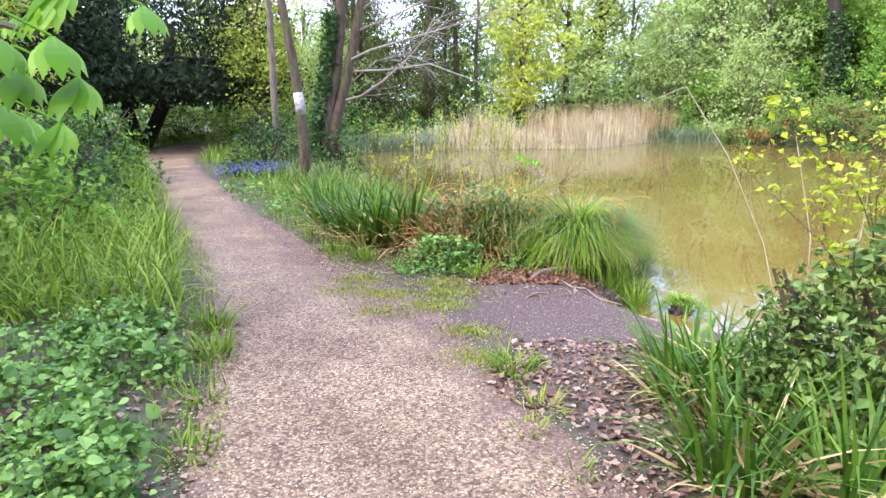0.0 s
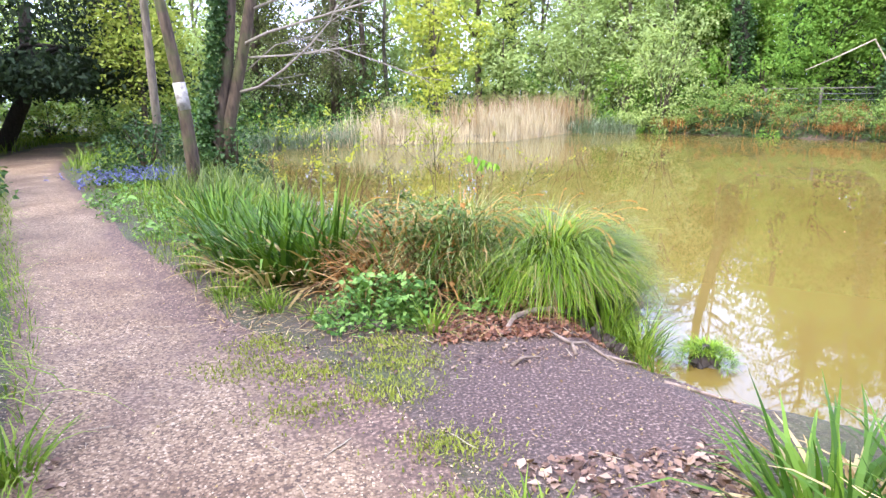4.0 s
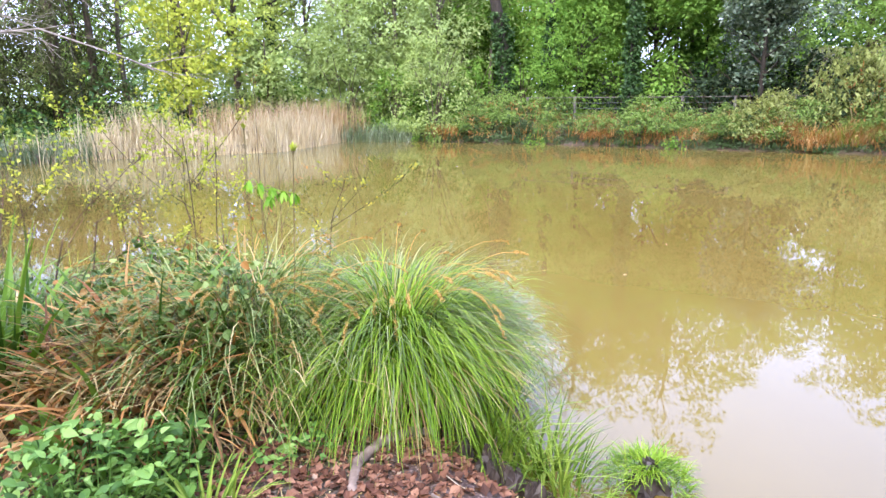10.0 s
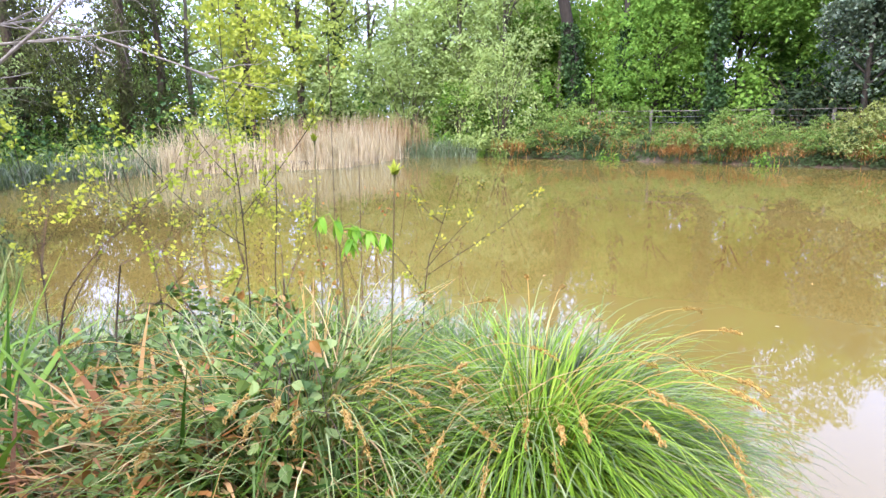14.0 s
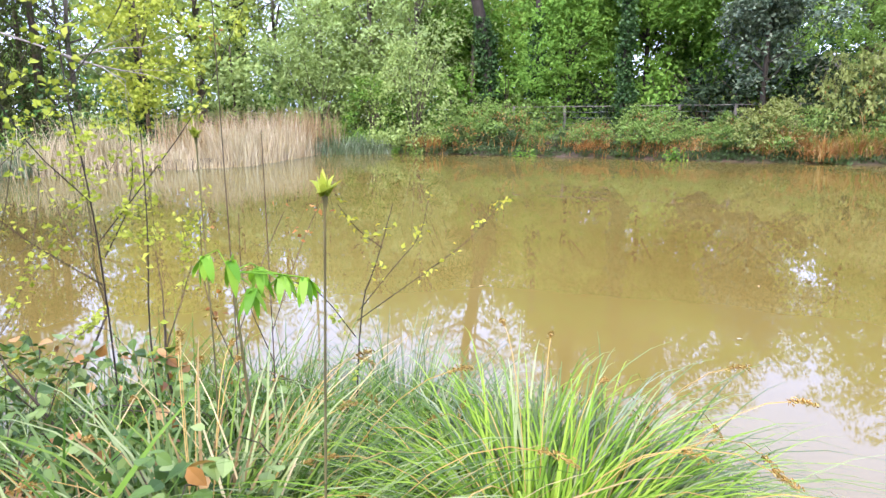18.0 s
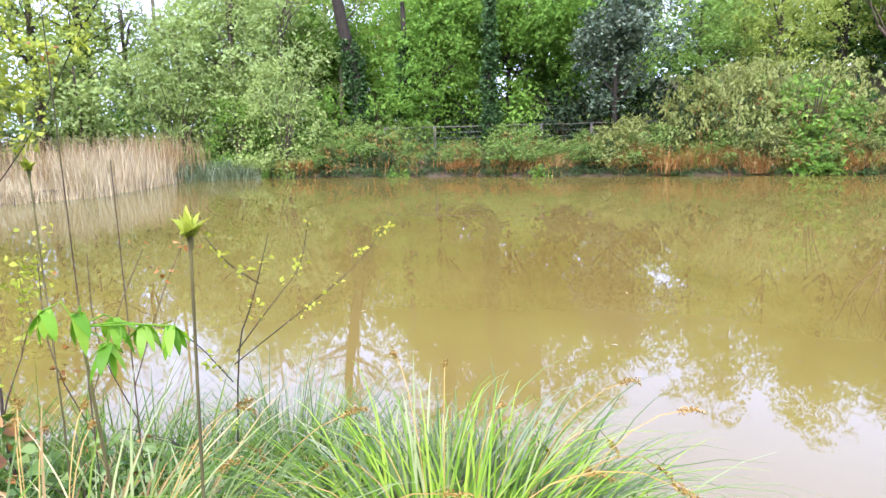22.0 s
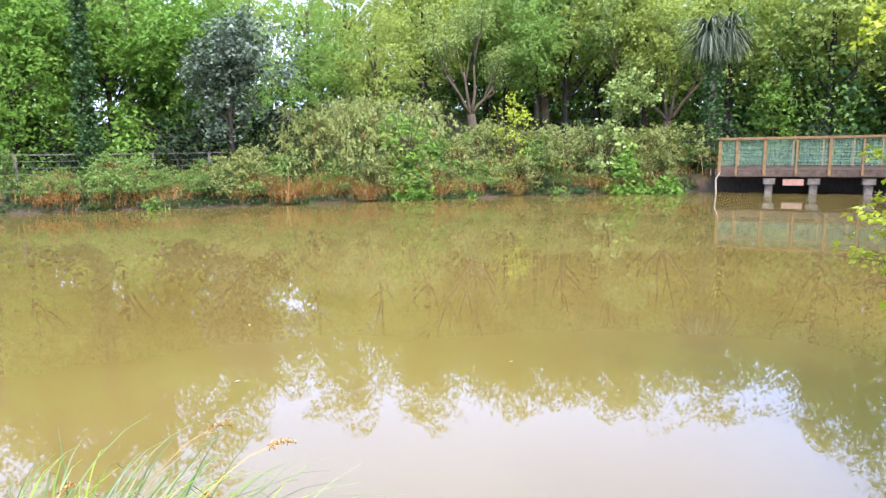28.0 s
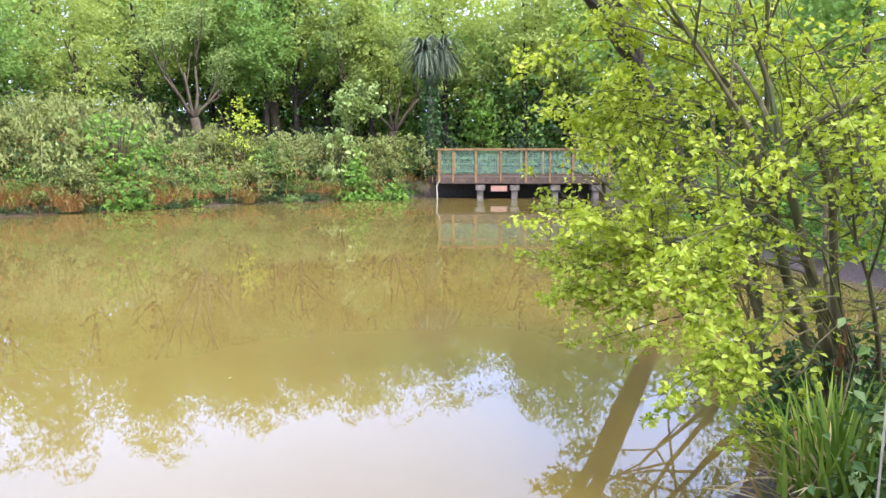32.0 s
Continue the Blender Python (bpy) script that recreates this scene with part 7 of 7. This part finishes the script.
twig_thing("alder_twig_shrub", (1.42, 7.72, z0), [[(0, 0, -0.05), (0.05, 0, 0.72 - z0), (0.12, 0, 0.85 - z0), (0.21, 0.02, 1.08 - z0)], [(0.05, 0, 0.70 - z0), (0.2, -0.02, 0.86 - z0), (0.30, -0.03, 0.95 - z0), (0.34, -0.03, 1.12 - z0)],
           [(0.04, 0, 0.66 - z0), (0.3, -0.06, 0.82 - z0), (0.5, -0.08, 0.93 - z0), (0.62, -0.1, 1.06 - z0)], [(0.15, 0, 0.92 - z0), (0.05, 0, 1.0 - z0), (-0.02, 0, 1.1 - z0)], [(0.03, 0, 0.6 - z0), (-0.1, 0, 0.8 - z0), (-0.2, 0, 0.85 - z0)]],
           0.007, M_BARKDARK, "dark twiggy shrub with tiny opening leaves over the water", M_YELLOW, 42, 0.022)
dl = thing("chestnut_seedling", on_ground(0.93, 7.22), "seedling with hanging bright green fresh leaflets", "seedling")
zz = 1.06 - gz1(0.93, 7.22)
part("stem", tube([(0, 0, -0.05), (0, 0, zz * 0.6), (-0.02, 0, zz)], 0.004, 5), M_BARKOLIVE, dl)
for dx, dy, dz in ((-0.07, 0.04, 0.01), (-0.02, 0.0, 0.0), (0.05, 0.01, -0.03), (0.10, -0.02, -0.05), (0.15, -0.04, -0.06), (0.02, -0.03, -0.07)):
    n = 7
    part("leaf_stalk", tube([(-0.02, 0, zz - 0.03), (dx * 0.6, dy * 0.6, zz + dz + 0.015), (dx, dy, zz + dz)], 0.0018, 4), M_CHESTNUT, dl)
    part("leaf", blades(np.repeat(np.array([[dx, dy, zz + dz]]), n, 0), RNG.uniform(0, 2 * np.pi, n), RNG.uniform(2.0, 2.7, n), RNG.uniform(0.3, 0.8, n), RNG.uniform(0.055, 0.095, n), RNG.uniform(0.018, 0.027, n), seg=6, power=3.0), M_CHESTNUT, dl)

# the alder at the water on the right
ald = thing("waterside_alder", on_ground(3.95, 2.3), "many-stemmed alder with bright yellow-green leaves leaning over the water", "tree")
stem_tips = []
for bx, by, dx, dy, ln, rr in ((0.0, 0.0, -0.10, 0.17, 3.4, 0.042), (0.15, -0.15, 0.02, 0.09, 3.7, 0.045), (-0.15, -0.25, -0.10, 0.02, 3.6, 0.045), (0.35, 0.1, 0.20, 0.19, 3.2, 0.035), (0.3, -0.3, 0.2, -0.02, 3.7, 0.042),
                               (-0.3, -0.05, -0.25, -0.04, 3.2, 0.03), (0.5, -0.1, 0.45, 0.26, 3.0, 0.03), (0.1, 0.15, 0.0, 0.34, 2.8, 0.028), (-0.45, -0.3, -0.15, -0.13, 3.5, 0.038), (0.6, 0.25, 0.6, 0.47, 2.5, 0.025),
                               (0.2, 0.3, 0.35, 0.55, 2.2, 0.022), (-0.1, 0.2, 0.1, 0.51, 1.8, 0.02), (0.7, 0.1, 0.9, 0.42, 2.6, 0.022),
                               (0.1, -0.5, 0.0, -0.19, 3.4, 0.035), (-0.3, -0.5, -0.2, -0.26, 3.2, 0.032), (0.5, -0.5, 0.35, -0.17, 3.2, 0.03), (-0.1, -0.3, -0.05, 0.1, 2.4, 0.02)):
    g, tp = grown((bx, by, -0.15), (dx, dy, 1.0), ln * 0.6, rr, 3, forks=4, spread=0.5, lift=0.06, wiggle=0.06, seg=6, sides=7, shrink=0.52, taper=0.55)
    part("stem", g[0], M_BARKOLIVE, ald, smooth=True)
    part("limb_tangle", join(*g[1:]), M_BARKOLIVE, ald)
    stem_tips.append(tp)
for k in range(70):
    s = RNG.uniform(0.25, 0.95)
    q = (RNG.uniform(-0.45, 0.75), RNG.uniform(-0.6, 0.5) + 0.25 * s, s * 2.6)
    a = RNG.uniform(0, 2 * np.pi)
    g, tp = grown(q, (np.cos(a), np.sin(a) + 0.1, 0.25), 0.55, 0.008, 1, forks=3, spread=0.5, lift=0.0, seg=4, sides=4)
    part("limb_tangle", join(*g), M_BARKOLIVE, ald)
    stem_tips.append(np.repeat(tp, 3, 0))
part("stem", tube([(-0.02, 0.05, -0.1), (-0.08, 0.1, 0.35), (-0.16, 0.14, 0.75)], [0.028, 0.024, 0.018], 7), M_BARKRED, ald, "broken reddish dead stem")
tips = np.concatenate(stem_tips)
low = tips[(tips[:, 2] < 4.2)]
low = low[low[:, 0] * 0.30 + low[:, 1] * 0.955 < 1.7]
bough_tips = []
for k in range(40):
    q = (RNG.uniform(0.1, 0.7), RNG.uniform(0.55, 1.22), RNG.uniform(0.7, 2.9))
    g, tp = grown(q, (RNG.uniform(-0.4, 0.6), RNG.uniform(0.4, 1.0), 0.1), 0.55, 0.007, 1, forks=3, spread=0.5, lift=0.0, seg=4, sides=4)
    part("limb_tangle", join(*g), M_BARKOLIVE, ald)
    bough_tips.append(tp)
bough_tips = np.concatenate(bough_tips)
for k in range(18):
    q = (RNG.uniform(-0.9, 0.35), RNG.uniform(0.55, 1.15), RNG.uniform(0.3, 1.6))
    g, tp = grown(q, (RNG.uniform(-0.9, 0.2), RNG.uniform(0.5, 1.0), -0.1), 0.5, 0.006, 1, forks=3, spread=0.5, lift=-0.1, seg=4, sides=4)
    arm = np.array([(q[0] * 0.2, 0.05, 0.3 + 0.2 * q[2]), (q[0] * 0.6, q[1] * 0.5, 0.35 + 0.6 * q[2]), q])
    part("limb_tangle", join(tube(arm, [0.007, 0.005, 0.004], 5), *g), M_BARKOLIVE, ald)
    bough_tips = np.concatenate([bough_tips, tp[tp[:, 2] > 0.25 + 0.9 * (tp[:, 0] * 0.3 + tp[:, 1] * 0.955 - 1.4)]])
sel = np.concatenate([low[RNG.integers(0, len(low), 1900)], bough_tips[RNG.integers(0, len(bough_tips), 1100)]])
sel = sel[(sel[:, 2] > 1.15) | (sel[:, 0] * 0.3 + sel[:, 1] * 0.955 > 1.0) | (RNG.uniform(size=len(sel)) < 0.35)]
part("leaf_spray", sprays(sel, 9, 0.10, 0.042, thick=0.018, sag=0.3, up=0.55, aspect=0.8), M_WILLOW, ald)

# dark bushes added to stand for the shade at the alder's foot
bush("dark_shrub", on_ground(3.85, 2.5), 0.4, 0.4, 0.55, M_DEEP, "low growth added dark for shade between the alder's stems", n=110, per=12, leaf_size=0.06, spread=0.08)
bush("dark_shrub", on_ground(4.5, 1.6), 0.5, 0.5, 0.6, M_DEEP, "low growth added dark for shade under the alder", n=130, per=12, leaf_size=0.06, spread=0.08)
post = thing("wooden_post", on_ground(3.32, 2.5), "weathered reddish-brown wooden post beside the alder", "post")
part("body", box(-0.05, -0.05, -0.3, 0.05, 0.05, 1.28 - gz1(3.32, 2.5), 0.012), M_POST, post)
part("strap", box(-0.054, -0.054, 0.95, 0.054, 0.054, 1.0, 0.012), M_BARKDARK, post)

# the big tree leaning over the water past the alder
lean = thing("leaning_willow", on_ground(12.3, -2.3), "large bare-branched willow leaning out over the pond", "tree")
tubes = [tube([(0, 0, -0.3), (-0.15, 0.8, 0.9), (-0.35, 1.6, 2.0), (-1.05, 2.7, 3.7), (-1.5, 3.6, 5.4), (-1.7, 4.3, 7.4)], [0.24, 0.2, 0.175, 0.145, 0.10, 0.04], 10),
         tube([(-0.25, 1.3, 1.5), (0.2, 1.9, 3.2), (0.4, 2.6, 5.0), (0.3, 3.3, 7.2)], [0.15, 0.125, 0.095, 0.035], 9),
         tube([(-0.8, 2.3, 3.0), (-1.6, 3.6, 4.0), (-2.2, 5.0, 4.8), (-2.8, 6.2, 6.0)], [0.13, 0.10, 0.07, 0.03], 8)]
tipl = []
for q, d in (((-1.05, 2.7, 3.7), (-0.3, 0.6, 0.9)), ((-1.5, 3.6, 5.4), (-0.2, 0.4, 1)), ((0.4, 2.6, 5.0), (0.5, 0.5, 1)), ((-2.2, 5.0, 4.8), (-0.2, 0.9, 0.6)), ((-1.6, 3.6, 4.0), (-0.4, 0.5, 0.9)), ((-1.65, 4.2, 7.2), (-0.1, 0.5, 0.8)), ((0.3, 3.2, 7.0), (0.4, 0.5, 0.8)), ((0.2, 1.9, 3.2), (0.7, 0.1, 1))):
    g, tp = grown(q, d, 1.5, 0.055, 5, forks=2, spread=0.45, lift=0.12, seg=4, sides=5, shrink=0.78)
    tubes += g
    tipl.append(tp)
part("trunk", join(*tubes), M_BARKDARK, lean, smooth=True)
tipl = np.concatenate(tipl)
part("leaf_spray", clumps(tipl[RNG.integers(0, len(tipl), 900)], 6, 0.12, 0.06), M_SPRING, lean)
for x, y, s in ((6.6, -2.9, 1.2), (8.4, -3.4, 1.4), (10.0, -3.4, 1.3), (9.0, -5.6, 1.7), (6.8, -5.0, 1.6), (5.4, -1.4, 0.8), (13.6, -3.4, 1.0), (11.2, -2.4, 0.8), (15.5, -5.2, 1.2), (18.0, -8.0, 1.3), (21.5, -10.6, 1.3)):
    bush("waterside_bush", on_ground(x, y), 1.3 * s, 1.2 * s, 1.7 * s, M_FRESH, "green bush on the bank past the alder", n=150, leaf_size=0.11)


# ---- litter, sticks and floating leaves ----
def litter(n, x0, x1, y0, y1, size, mat, label, ok=None, name="leaf_litter"):
    x, y = scatter(n, x0, x1, y0, y1)
    keep = shore_distance(x, y) > 0.05
    if ok is not None:
        keep &= ok(x, y)
    x, y = x[keep], y[keep]
    v, f = leaves(np.c_[x, y, ground_z(x, y) + RNG.uniform(0.004, 0.018, len(x))], RNG.uniform(0.5, 1.4, len(x)) * size, aspect=0.7, droop=0.0, up=3.0, fold=0.12)
    return tagged(part(name, (v, f), mat), label, "leaf litter", kind="stuff")


M_RUSTLITTER = leaf_material("leaf_litter_reddish", (0.075, 0.03, 0.022), (0.22, 0.09, 0.06), (0.42, 0.21, 0.15), through=0.1, rough=0.7)
litter(1900, 0.25, 1.4, 2.2, 4.2, 0.05, M_DEADLEAF, "damp brown fallen leaves beside the irises", lambda x, y: x > 0.75 - 0.25 * (y - 2.2) + 0.2 * np.sin(y * 5))
litter(1700, 0.3, 1.5, 5.6, 6.4, 0.046, M_RUSTLITTER, "reddish fallen leaves under the clump")
litter(900, -2.3, -1.1, 2.3, 4.6, 0.045, M_DEADLEAF, "brown fallen leaves on the verge", lambda x, y: x < -1.0 - 0.22 * (y - 2.3))
litter(1500, -1.4, 1.2, 5.2, 7.2, 0.03, M_DEADLEAF, "brown bark and leaf scraps beside the clumps", lambda x, y: x > path_edges(y)[1] - 0.25)
litter(1700, -3, 1.8, 2.2, 9, 0.019, M_STRAW, "scattered pale chips and straw on the ground")
litter(800, 0.0, 1.9, 3.8, 6.1, 0.010, M_STRAW, "pale shell and wood chips trodden into the mud", name="wood_chips")

m_stick = quick("twig", *tube([(-0.5, 0, 0), (-0.2, 0.02, 0.004), (0.15, -0.01, 0), (0.5, 0.03, 0.003)], [0.02, 0.024, 0.02, 0.012], 5))
m_stick.materials.append(M_STICK)
for k in range(40):
    x, y = RNG.uniform(-1.6, 1.4), RNG.uniform(2.4, 6.4)
    if shore_distance(np.array([x]), np.array([y]))[0] < 0.15:
        continue
    ob = new("twig", m_stick)
    s = RNG.uniform(0.06, 0.2)
    ob.location, ob.rotation_euler, ob.scale = (x, y, gz1(x, y) + 0.018), (0, 0, RNG.uniform(0, 6.28)), (s, s * 0.8, s * 0.8)
    tagged(ob, "small pale broken twig lying on the ground", "twig", "twigs on the ground")

m_float = quick("floating_leaf", *leaves(np.zeros((1, 3)), 0.11, aspect=0.35, droop=0.0, up=6.0, fold=0.05))
m_float.materials.append(M_REED)
for k, (x, y, s) in enumerate(((4.75, 8.26, 1.0), (4.0, 10.5, 0.6), (6.2, 9.0, 0.5), (3.6, 12.3, 0.5), (8.2, 10.4, 0.5), (5.6, 6.3, 0.5), (7.5, 13.0, 0.5), (2.9, 9.6, 0.5), (9.5, 8.0, 0.6), (10.2, 12.5, 0.6), (6.0, 15.5, 0.6))):
    ob = new("floating_leaf", m_float)
    ob.location, ob.rotation_euler, ob.scale = (x, y, WATER + 0.006), (0, 0, k * 1.3), (s, s, 0.3 * s)
    tagged(ob, "pale fallen leaf floating on the pond", "leaf", "leaves floating on the pond")

# gravel stones
m_stones = []
for k in range(4):
    bm = bmesh.new()
    bmesh.ops.create_icosphere(bm, subdivisions=1, radius=1)
    for vert in bm.verts:
        vert.co *= RNG.uniform(0.75, 1.2)
        vert.co.z *= 0.55
    me = bpy.data.meshes.new("stone")
    bm.to_mesh(me)
    bm.free()
    m_stones.append(me)
M_STONE, nt, bsdf = nodes_of("gravel_stone")
info = nt.nodes.new("ShaderNodeObjectInfo")
geo = nt.nodes.new("ShaderNodeNewGeometry")
both = nt.nodes.new("ShaderNodeMath")
both.operation = "ADD"
nt.links.new(info.outputs["Random"], both.inputs[0])
nt.links.new(geo.outputs["Random Per Island"], both.inputs[1])
frac = nt.nodes.new("ShaderNodeMath")
frac.operation = "FRACT"
nt.links.new(both.outputs[0], frac.inputs[0])
scol = ramp_node(nt, frac.outputs[0], [(0.0, (0.10, 0.064, 0.044)), (0.4, (0.295, 0.203, 0.126)), (0.75, (0.45, 0.335, 0.22)), (1.0, (0.62, 0.505, 0.365))])
nt.links.new(scol, bsdf.inputs["Base Color"])
bsdf.inputs["Roughness"].default_value = 0.7
for me in m_stones:
    me.materials.append(M_STONE)


def path_point(y, u):
    l, r = path_edges(np.array([y]))
    x = float(l[0] + (r[0] - l[0]) * u)
    return x, y, gz1(x, y) + 0.012


for k in range(300):
    x, y, z = path_point(2.3 + 1.6 * RNG.uniform() ** 1.3, RNG.uniform(0.03, 0.97))
    ob = new("stone", m_stones[k % 4])
    ob.parent = path
    s = RNG.uniform(0.006, 0.011)
    ob.location, ob.rotation_euler, ob.scale = (x, y, z), (0, 0, RNG.uniform(0, 6.28)), (s, s * RNG.uniform(0.7, 1.1), s)
octa = np.array([(1, 0, 0), (0, 1, 0), (-1, 0, 0), (0, -1, 0), (0, 0, 0.55), (0, 0, -0.55)], float)
unit = [octa * RNG.uniform(0.75, 1.25, (6, 1)) for k in range(4)]
faces = np.array([(0, 1, 4), (1, 2, 4), (2, 3, 4), (3, 0, 4), (1, 0, 5), (2, 1, 5), (3, 2, 5), (0, 3, 5)])
n = 12000
yy = 2.3 + 6.5 * RNG.uniform(size=n) ** 1.5
l, r = path_edges(yy)
xx = l + (r - l) * RNG.uniform(-0.04, 1.04, n)
zz = ground_z(xx, yy) + 0.012 * np.sin(np.pi * np.clip((xx - l) / (r - l), 0.05, 0.95)) ** 0.4
ss = RNG.uniform(0.0035, 0.0085, n)
aa = RNG.uniform(0, 2 * np.pi, n)
ca, sa = np.cos(aa), np.sin(aa)
vv = np.stack(unit)[RNG.integers(0, 4, n)] * ss[:, None, None]
vv = np.stack([vv[..., 0] * ca[:, None] - vv[..., 1] * sa[:, None], vv[..., 0] * sa[:, None] + vv[..., 1] * ca[:, None], vv[..., 2]], -1) + np.stack([xx, yy, zz], -1)[:, None]
rest = part("loose_gravel", (vv.reshape(-1, 3), (np.arange(n)[:, None, None] * 6 + faces[None]).reshape(-1, 3)), M_STONE, path)
tagged(rest, kind="stuff")

# long straw and broken reed stalks lying by the clumps
x, y = scatter(420, -1.5, 0.8, 5.6, 7.3)
ok = x > path_edges(y)[1] - 0.2
x, y = x[ok], y[ok]
n = len(x)
straw = part("fallen_straw", blades(np.c_[x, y, ground_z(x, y) + 0.014], RNG.uniform(0, 2 * np.pi, n), RNG.uniform(1.45, 1.6, n), RNG.uniform(-0.05, 0.05, n), RNG.uniform(0.06, 0.24, n), RNG.uniform(0.003, 0.007, n), seg=2), M_STRAW)
tagged(straw, "long pale straw lying flat beside the path", "straw", kind="stuff")
